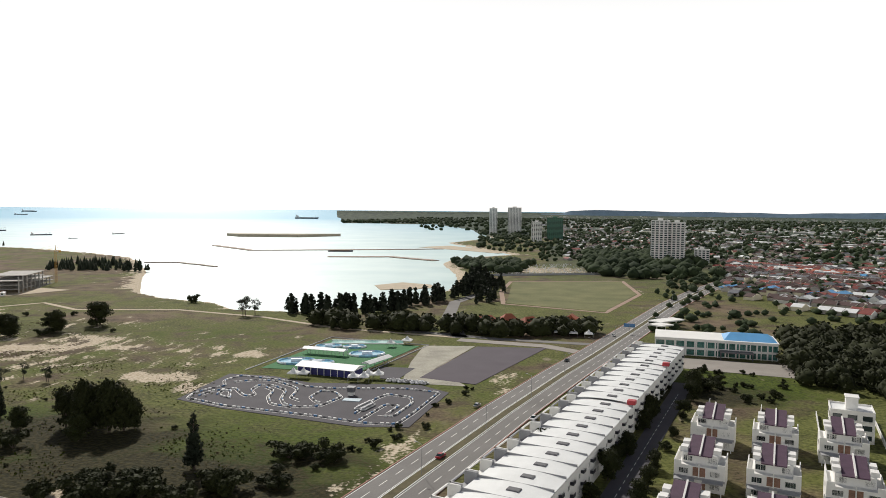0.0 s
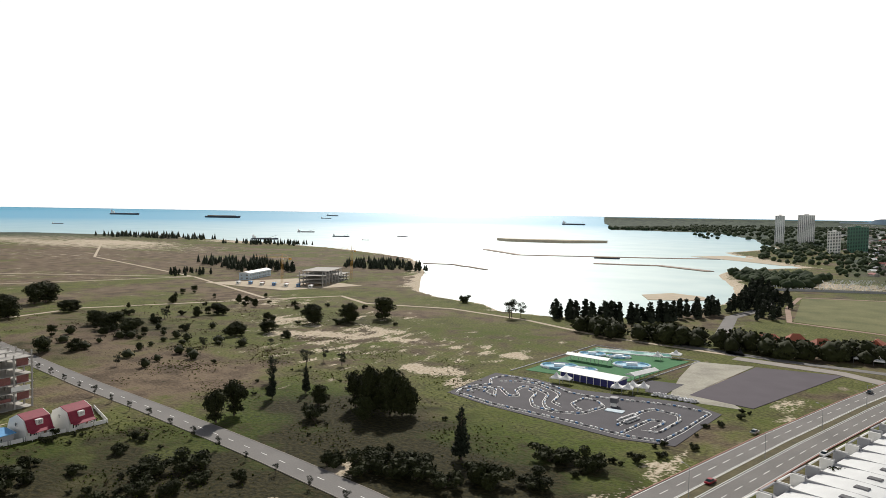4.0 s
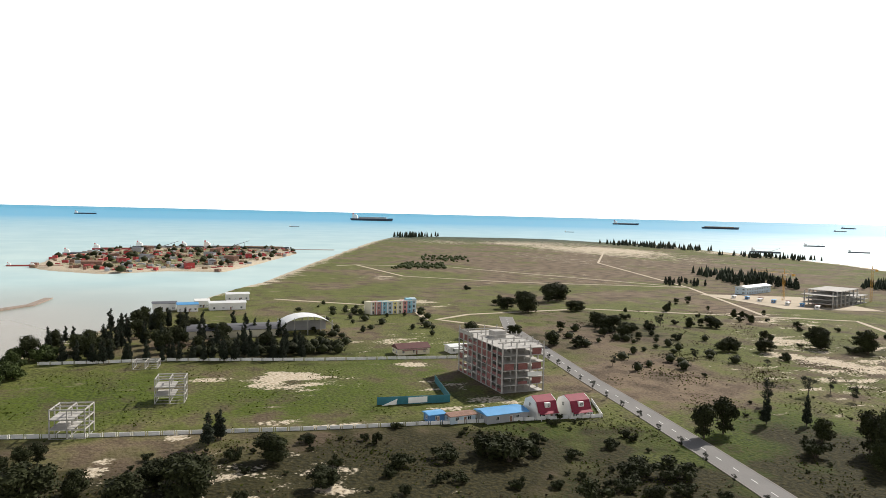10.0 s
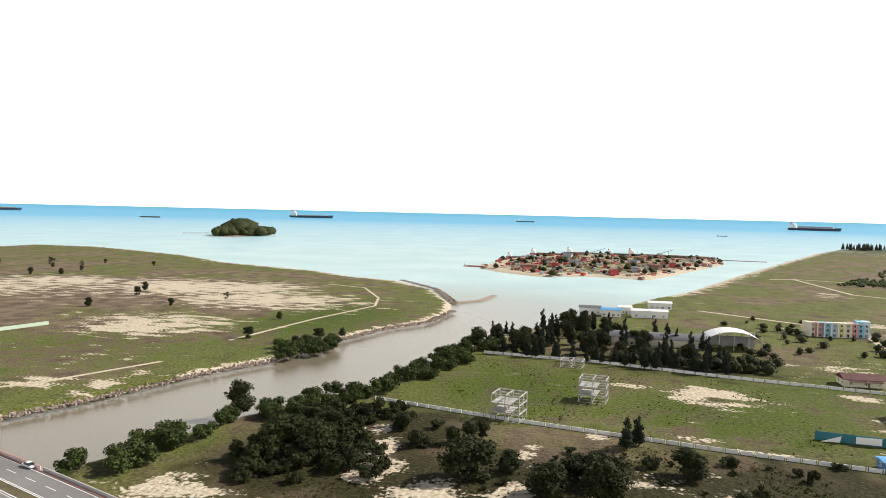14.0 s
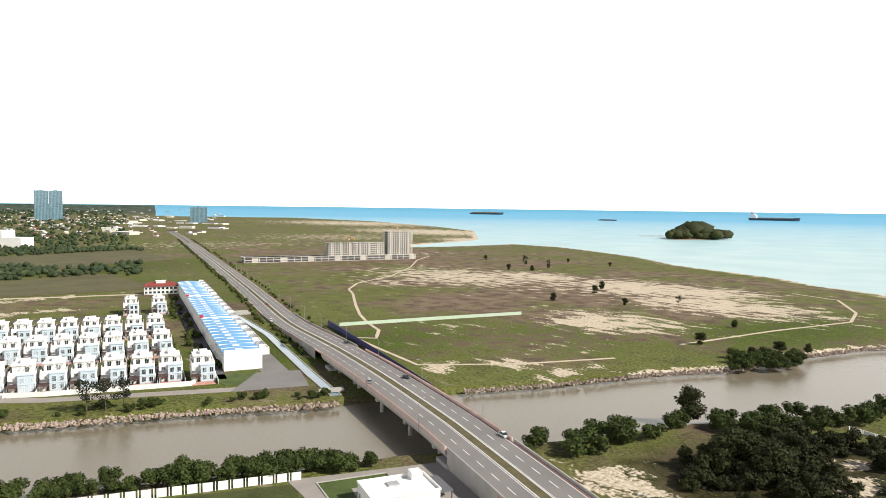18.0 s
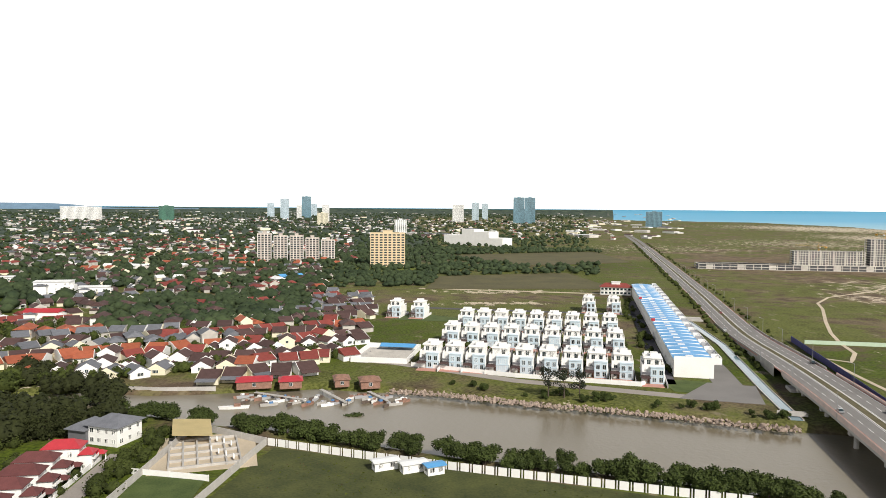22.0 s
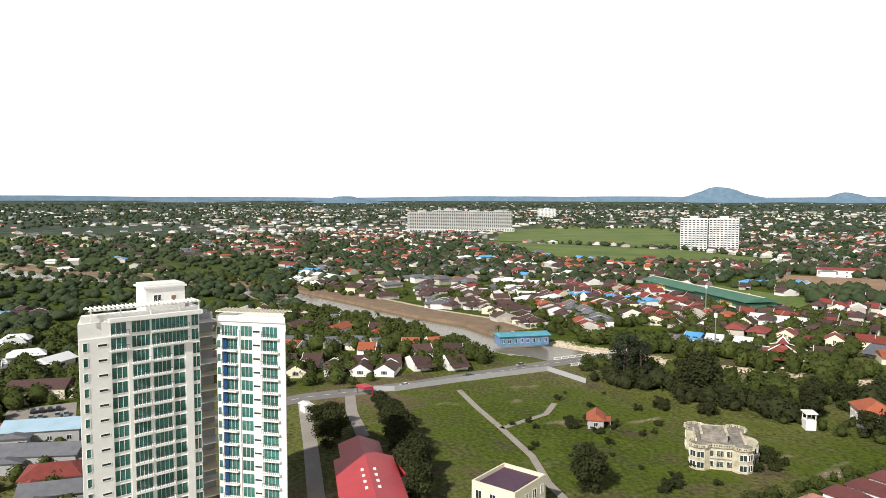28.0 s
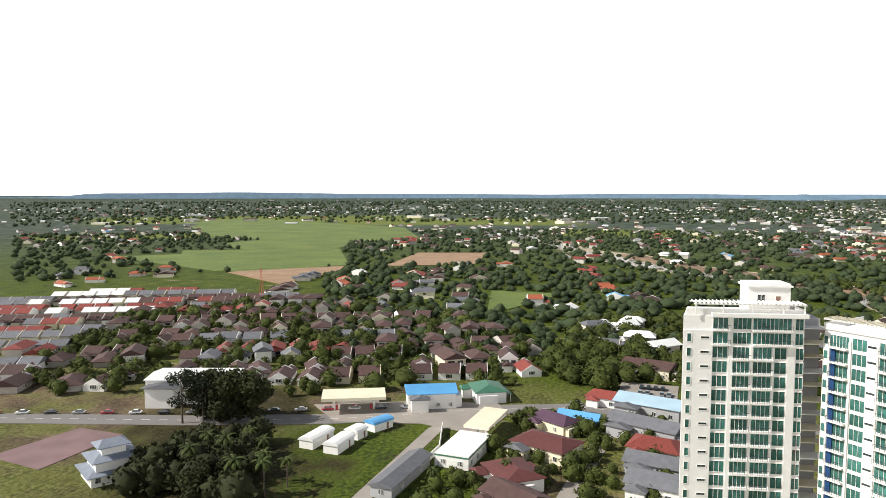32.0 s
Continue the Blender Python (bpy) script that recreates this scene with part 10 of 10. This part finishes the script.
# ---- high-rise buildings ----
block("apartment_block", 140, 1085, -12, 24, 26, 19, 3.3, WHITE, "tall white apartment block with stepped crown", "building", 4, 4)
block("apartment_block", 165, 1092, -12, 24, 26, 18, 3.3, WHITE, "tall white apartment block with stepped crown", "building", 4, 4)
for x, y, w, d, n, m, lab in ((-238, 2330, 26, 30, 26, WHITE, "slim white residential tower by the bay"), (-172, 2400, 46, 30, 27, WHITE, "broad white residential tower by the bay"), (-70, 1750, 26, 24, 15, WHITE, "white stepped apartment block near the bay"), (-27, 1870, 42, 30, 18, GREENSHEET, "unfinished tower wrapped in green netting"), (205, 1110, 22, 16, 6, WHITE, "white block at the foot of the towers"), (20, -894, 44, 16, 13, YELLOW, "pale yellow slab apartment block with many windows"), (738, -783, 37, 22, 14, WHITE, "white apartment tower with dark stripes"), (712, -815, 40, 22, 14, WHITE, "white apartment tower with dark stripes"),
                              (-1048, -2871, 66, 30, 20, BLUEGLASS, "unfinished grey-blue seaside tower"), (-578, -3480, 54, 30, 40, BLUEGLASS, "tall blue glass twin slab tower"), (-633, -3475, 54, 30, 40, BLUEGLASS, "tall blue glass twin slab tower"), (8, -2021, 34, 30, 12, WHITE, "white apartment block in the woods"), (-290, -3700, 60, 40, 28, WHITE, "white tower block in the city"), (-436, -4222, 42, 40, 33, PALEBLUE, "pale grey tower in the city"), (-546, -4662, 40, 40, 32, PALEBLUE, "pale grey tower in the city"),
                              (726, -4325, 51, 40, 38, PALEBLUE, "grey-blue tower in the city"), (691, -5027, 65, 40, 46, BLUEGLASS, "tall glass tower in the city"), (642, -4348, 30, 30, 26, WHITE, "white tower block in the city"), (756, -5964, 53, 40, 31, PALEBLUE, "pale grey tower in the city"), (410, -3721, 37, 30, 27, WHITE, "white tower block in the city"), (974, -5204, 51, 40, 31, PALEBLUE, "pale grey tower in the city"), (1188, -3577, 67, 40, 23, GREENSHEET, "unfinished city tower wrapped in green net"), (347, -3027, 48, 40, 15, CREAM, "cream block in the city"), (1642, -3663, 190, 30, 21, WHITE, "row of white slab blocks"), (1280, -3857, 78, 40, 23, GREENSHEET, "broad green glass block in the city"), (2226, -1579, 68, 30, 10, WHITE, "long white slab block on the plain")):
    block("high_rise", x, y, math.degrees(math.atan2(x, -y)) + (0 if y < 0 else 180), w, d, n, 3.2, m, lab, "building", max(4, int(w / 5)), 4, group="distant high-rise buildings", ledge=False, stack=4, fins=DARKGREY if "stripes" in lab else None)
for i in range(5):
    block("apartment_slab", 190 - 21 * i, -968 - 5 * i, 188, 18, 16, 12 - (2 if i > 2 else 1 if i > 0 else 0) - (1 if i == 4 else 0), 3.1, mat("beige_render", (0.46, 0.40, 0.35), 0.8, var=0.1, size=5), "beige apartment slab with many balconies", "building", 4, 4, group="stepped apartment slabs", fins=WHITE, stack=2)
for i in range(4):
    block("long_apartment_block", 1362 - 10 * i, -640 - 58 * i, 80, 59, 20, 14 if i != 1 else 15, 3.1, mat("grey_white_render", (0.50, 0.49, 0.47), 0.8, var=0.1, size=6), "long pale grey apartment block on a podium", "building", 12, 4, group="long apartment blocks", ledge=False, stack=3)
block("podium", 1347, -727, 80, 240, 34, 2, 3.5, WHITE, "white parking podium under long blocks", "building", 40, 4, top=0.5, ledge=False)
hotel = thing("unfinished_hotel", -500, -850, 168, "unfinished pale concrete seaside hotel frame", "building")


def raw_frame(parent, x0, x1, y0, y1, z0, floors, fh, nx):
    """Bare concrete storeys: floor edges with low upstands, columns and set-back partition walls; a dark core box
    paints the shade in the openings between.
    """
    for f in range(floors + 1):
        z = z0 + f * fh
        part("slab", Shape().box(x0 - 0.4, y0 - 0.6, z - 0.45, x1 + 0.4, y1 + 0.6, z), PALECONCRETE, parent)
        if f < floors:
            part("upstand", Shape().box(x0, y0 - 0.5, z, x1, y0 - 0.3, z + 0.35).box(x0, y1 + 0.3, z, x1, y1 + 0.5, z + 0.35), PALECONCRETE, parent)
    # dark grey box stands in for the shade inside the open storeys
    part("core_wall", Shape().box(x0 + 1.5, y0 + 2.5, z0, x1 - 1.5, y1 - 2.5, z0 + floors * fh), DARKGREY, parent)
    for i in range(nx + 1):
        x = x0 + (x1 - x0) * i / nx
        part("column", Shape().box(x - 0.4, y0, z0 - 0.3, x + 0.4, y0 + 0.6, z0 + floors * fh).box(x - 0.4, y1 - 0.6, z0 - 0.3, x + 0.4, y1, z0 + floors * fh), PALECONCRETE, parent)
        if i < nx and i % 4 == 1:
            part("partition", Shape().box(x + 0.5, y0 + 0.8, z0, x + (x1 - x0) / nx - 1.2, y0 + 1.0, z0 + floors * fh).box(x + 0.5, y1 - 1.0, z0, x + (x1 - x0) / nx - 1.2, y1 - 0.8, z0 + floors * fh), PALECONCRETE, parent)
    for i in range(nx // 2):
        x = x0 + (x1 - x0) * (i * 2 + 1) / nx
        part("starter_column", Shape().box(x - 0.3, y0 + 0.2, z0 + floors * fh, x + 0.3, y0 + 0.8, z0 + floors * fh + 1.2 + 0.7 * (i % 3)), CONCRETE, parent)


PALECONCRETE = mat("pale_concrete", (0.60, 0.57, 0.52), 0.85, var=0.2, size=6, fine=0.5)
raw_frame(hotel, -125, 120, -12, 14, 0, 2, 3.4, 26)
raw_frame(hotel, 32, 72, -8, 8, 7, 6, 2.9, 12)
raw_frame(hotel, -10, 30, -8, 8, 7, 6, 2.9, 12)
raw_frame(hotel, 78, 116, -9, 9, 7, 11, 3.0, 11)
tower_crane(-596, -832, 30, 46, "yellow tower crane above the unfinished hotel")
tower_crane(-520, -845, 200, 30, "yellow tower crane above the unfinished hotel")
fac = thing("white_factory", -149, -1407, 140, "large white windowless factory of stepped boxes", "building")
for x0, x1, h in ((-70, -25, 20), (-25, 5, 32), (5, 40, 28), (40, 72, 16)):
    part("wall", Shape().box(x0, -18, -0.5, x1, 18, h), WHITE, fac)


def hill(x, y, w, h, label):
    bx, by, bz, k = bowl(x, y)
    s = Shape()
    rh = random.Random(int(x))
    n, m = 26, 7
    ux, uy = -by / math.hypot(bx, by), bx / math.hypot(bx, by)
    prof = []
    for j in range(m):
        for i in range(n + 1):
            a = -1 + 2 * i / n
            ht = h * k * (math.exp(-(a * 2.0) ** 2) - 0.03) * (1 - j / (m - 1)) * (1 + 0.16 * math.sin(7 * a + 1) + rh.uniform(-0.05, 0.05))
            prof.append((bx + ux * a * w * k * 0.9 - bx / math.hypot(bx, by) * j * 22, by + uy * a * w * k * 0.9 - by / math.hypot(bx, by) * j * 22, bz - 6 - 20 * j / (m - 1) + 1.1 * ht))
    s.add(prof, [(j * (n + 1) + i, j * (n + 1) + i + 1, (j + 1) * (n + 1) + i + 1, (j + 1) * (n + 1) + i) for j in range(m - 1) for i in range(n)])
    # wooded slopes; the distance haze is put into this blue base colour
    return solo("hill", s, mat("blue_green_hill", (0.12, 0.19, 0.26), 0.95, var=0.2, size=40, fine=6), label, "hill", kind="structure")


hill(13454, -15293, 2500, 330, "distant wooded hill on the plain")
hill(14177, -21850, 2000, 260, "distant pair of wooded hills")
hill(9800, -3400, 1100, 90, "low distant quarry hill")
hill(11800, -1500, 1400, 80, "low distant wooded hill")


def far_ridge(name, az0, az1, r, low, high, seed):
    """A long low line of wooded hills on the horizon."""
    rh = random.Random(seed)
    n, m = 90, 4
    ph = [rh.uniform(0, 6.28) for _ in range(5)]
    rows = []
    for j in range(m):
        for i in range(n + 1):
            f = i / n
            a = radians(az0 + (az1 - az0) * f)
            wave = 0.5 + 0.24 * math.sin(9 * f + ph[0]) + 0.16 * math.sin(23 * f + ph[1]) + 0.1 * math.sin(51 * f + ph[2]) + rh.uniform(-0.04, 0.04)
            top = (low + (high - low) * max(0, wave)) * min(1, 14 * f, 14 * (1 - f))
            q = r - 26 * j
            rows.append((-math.sin(a) * q, math.cos(a) * q, 36 + (max(top, 60) - 36) * (1 - j / (m - 1))))
    s = Shape().add(rows, [(j * (n + 1) + i, j * (n + 1) + i + 1, (j + 1) * (n + 1) + i + 1, (j + 1) * (n + 1) + i) for j in range(m - 1) for i in range(n)])
    # same haze-tinted blue as the single hills, painted into the base colour
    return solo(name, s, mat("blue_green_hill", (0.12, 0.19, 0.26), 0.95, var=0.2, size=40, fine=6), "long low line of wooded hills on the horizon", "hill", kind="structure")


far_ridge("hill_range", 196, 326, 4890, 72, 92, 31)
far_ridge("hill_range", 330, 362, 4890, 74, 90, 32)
far_woods("riverside_thicket", "dark overgrown trees between the houses and the river", [([(182, -326), (122, -299), (104, -262), (150, -286)], 40, 4, 8), ([(100, -247), (113, -229), (128, -218), (160, -250), (150, -262)], 60, 5, 10), ([(160, -215), (200, -205), (232, -192), (226, -182), (180, -196), (150, -208)], 40, 4, 8)], 78, LEAF, dense=14)
far_woods("villa_gardens", "shrubs and small trees in the villa gardens", [([(-4, -332), (-104, -303), (-132, -405), (-36, -436)], 150, 1.4, 3.2), ([(-112, -300), (-120, -300), (-185, -560), (-176, -560)], 40, 2, 4)], 73, GARDEN, dense=12)
far_woods("lane_gardens", "garden shrubs and small trees beside the lane", [([(76, -232), (83, -232), (82, -150), (75, -170)], 60, 1.5, 4), ([(100, -205), (112, -212), (116, -140), (106, -140)], 50, 1.5, 4), ([(88, -140), (92, -140), (92, -212), (89, -212)], 24, 1.2, 2.4), ([(110, -236), (160, -222), (172, -212), (150, -204), (118, -214)], 36, 2, 4.5)], 74, GARDEN, dense=14)
far_woods("grove", "dark dense grove with palms beside the court", [([(132, 140), (172, 142), (176, 124), (162, 112), (135, 100)], 90, 3, 9)], 75, LEAF, dense=14)
verge = [p for p in finer(ROAD, 9) if -1500 < p[1] < -300]
far_woods("verge_shrubs", "low shrubs planted along the road verges", [([(x + 12.5, y), (x + 17, y - 1), (x + 15, y - 8), (x + 10.5, y - 7)], 1, 1.5, 3.5) for x, y in verge[::1]] + [([(x - 12.5, y), (x - 17, y + 1), (x - 19, y - 7), (x - 14.5, y - 8)], 1, 1.5, 3.0) for x, y in verge[::2]], 76, GARDEN)
far_woods("plot_shrubs", "dark shrubs and small trees behind the walled plot", [([(-364, 70), (-370, -10), (-398, 0), (-392, 80)], 70, 2.5, 6), ([(-395, 60), (-400, 150), (-560, 170), (-560, 70)], 46, 2, 4.5), ([(-270, 200), (-400, 215), (-420, 300), (-300, 300)], 40, 2, 5)], 77, LEAF, dense=14)

# ---- rough grass and low scrub ----
def tufts(name, label, material, rows, seed):
    """Joined tufts of grass and low scrub, in drifts. rows: polygon, count, height from, height to."""
    rng = np.random.default_rng(seed)
    co, hs = [], []
    for poly, count, h0, h1 in rows:
        px, py = np.array([p[0] for p in poly]), np.array([p[1] for p in poly])
        x, y = rng.uniform(px.min(), px.max(), count * 5), rng.uniform(py.min(), py.max(), count * 5)
        drift = np.sin(x * 0.11 + 1.3 * np.sin(y * 0.07)) + np.sin(y * 0.13 + 1.7 * np.sin(x * 0.05)) + rng.normal(0, 0.8, x.shape)
        ok = inside(poly, x, y) & (drift > 0.9) & ~inside(RIVER, x, y)
        for line, gap in ((ROAD, 12.5), (WEST, 6.0), (MAINST, 6.5)):
            for (x0, y0), (x1, y1) in zip(line, line[1:]):
                dx, dy = x1 - x0, y1 - y0
                t = np.clip(((x - x0) * dx + (y - y0) * dy) / (dx * dx + dy * dy), 0, 1)
                ok &= np.hypot(x - x0 - t * dx, y - y0 - t * dy) > gap
        x, y = x[ok][:count], y[ok][:count]
        co.append(np.stack([x, y], -1))
        hs.append(h0 + (h1 - h0) * rng.random(len(x)) ** 2.5)
    co, hs = np.concatenate(co), np.concatenate(hs)
    n = len(co)
    verts, blades = [], 4
    for b in range(blades):
        a = rng.uniform(0, 6.28, n)
        w = hs * rng.uniform(0.35, 0.75, n)
        lean = rng.uniform(-1.1, 1.1, (2, n)) * hs
        c, s = np.cos(a) * w, np.sin(a) * w
        ox, oy = rng.uniform(-0.4, 0.4, (2, n)) * hs
        x, y = co[:, 0] + ox, co[:, 1] + oy
        z = np.full(n, -0.1)
        verts += [np.stack([x - c, y - s, z], -1), np.stack([x + c, y + s, z], -1), np.stack([x + c * 0.7 + lean[0], y + s * 0.7 + lean[1], hs * rng.uniform(0.6, 1.0, n)], -1), np.stack([x - c * 0.7 + lean[0], y - s * 0.7 + lean[1], hs * rng.uniform(0.6, 1.0, n)], -1)]
    v = np.stack(verts, 1).reshape(-1, 3)
    ob = sheet(name, v, np.arange(len(v)).reshape(-1, 4), material, {})
    ob.data.polygons.foreach_set("use_smooth", np.zeros(len(ob.data.polygons), bool))
    return tagged(ob, label, "grass", kind="stuff")


TUFT = mat("rough_grass_blades", (0.060, 0.080, 0.011), 0.9, var=0.3, size=6, fine=0.6, rnd=0.45, spec=0.15, c2=(0.105, 0.128, 0.020))
DRYTUFT = mat("dry_scrub_stems", (0.080, 0.061, 0.034), 0.95, var=0.3, size=6, fine=0.6, rnd=0.45, spec=0.15, c2=(0.150, 0.114, 0.064))
NEARWEST = [(-60, 118), (-112, 136), (-240, 160), (-226, 100), (-236, 10), (-212, -70), (-160, -100), (-128, -60), (-110, 20)]
MIDFIELD = [(-100, 160), (-300, 182), (-330, 260), (-260, 330), (-160, 300), (-130, 240), (-90, 215)]
PLOT = [(-236, 78), (-352, 60), (-362, -60), (-300, -82), (-240, -50)]
MANORFIELD = [(104, -132), (140, -104), (190, -116), (244, -106), (244, -172), (190, -195), (150, -196), (112, -168)]
WALLED = [(36, -214), (-86, -166), (-60, -100), (50, -110), (52, -166)]
tufts("rough_grass", "tufts of rough green grass over the open ground", TUFT, [(NEARWEST, 5200, 0.12, 0.42), (MIDFIELD, 3400, 0.12, 0.42), (PLOT, 900, 0.12, 0.45), (MANORFIELD, 1200, 0.1, 0.35), (WALLED, 1200, 0.1, 0.35)], 81)
tufts("dry_scrub", "brown dry scrub and dead grass in drifts", DRYTUFT, [(NEARWEST, 2000, 0.12, 0.5), (MIDFIELD, 1200, 0.12, 0.45), ([(-240, 200), (-500, 220), (-480, 400), (-280, 420)], 2000, 0.15, 0.55), (WALLED, 400, 0.1, 0.3)], 82)
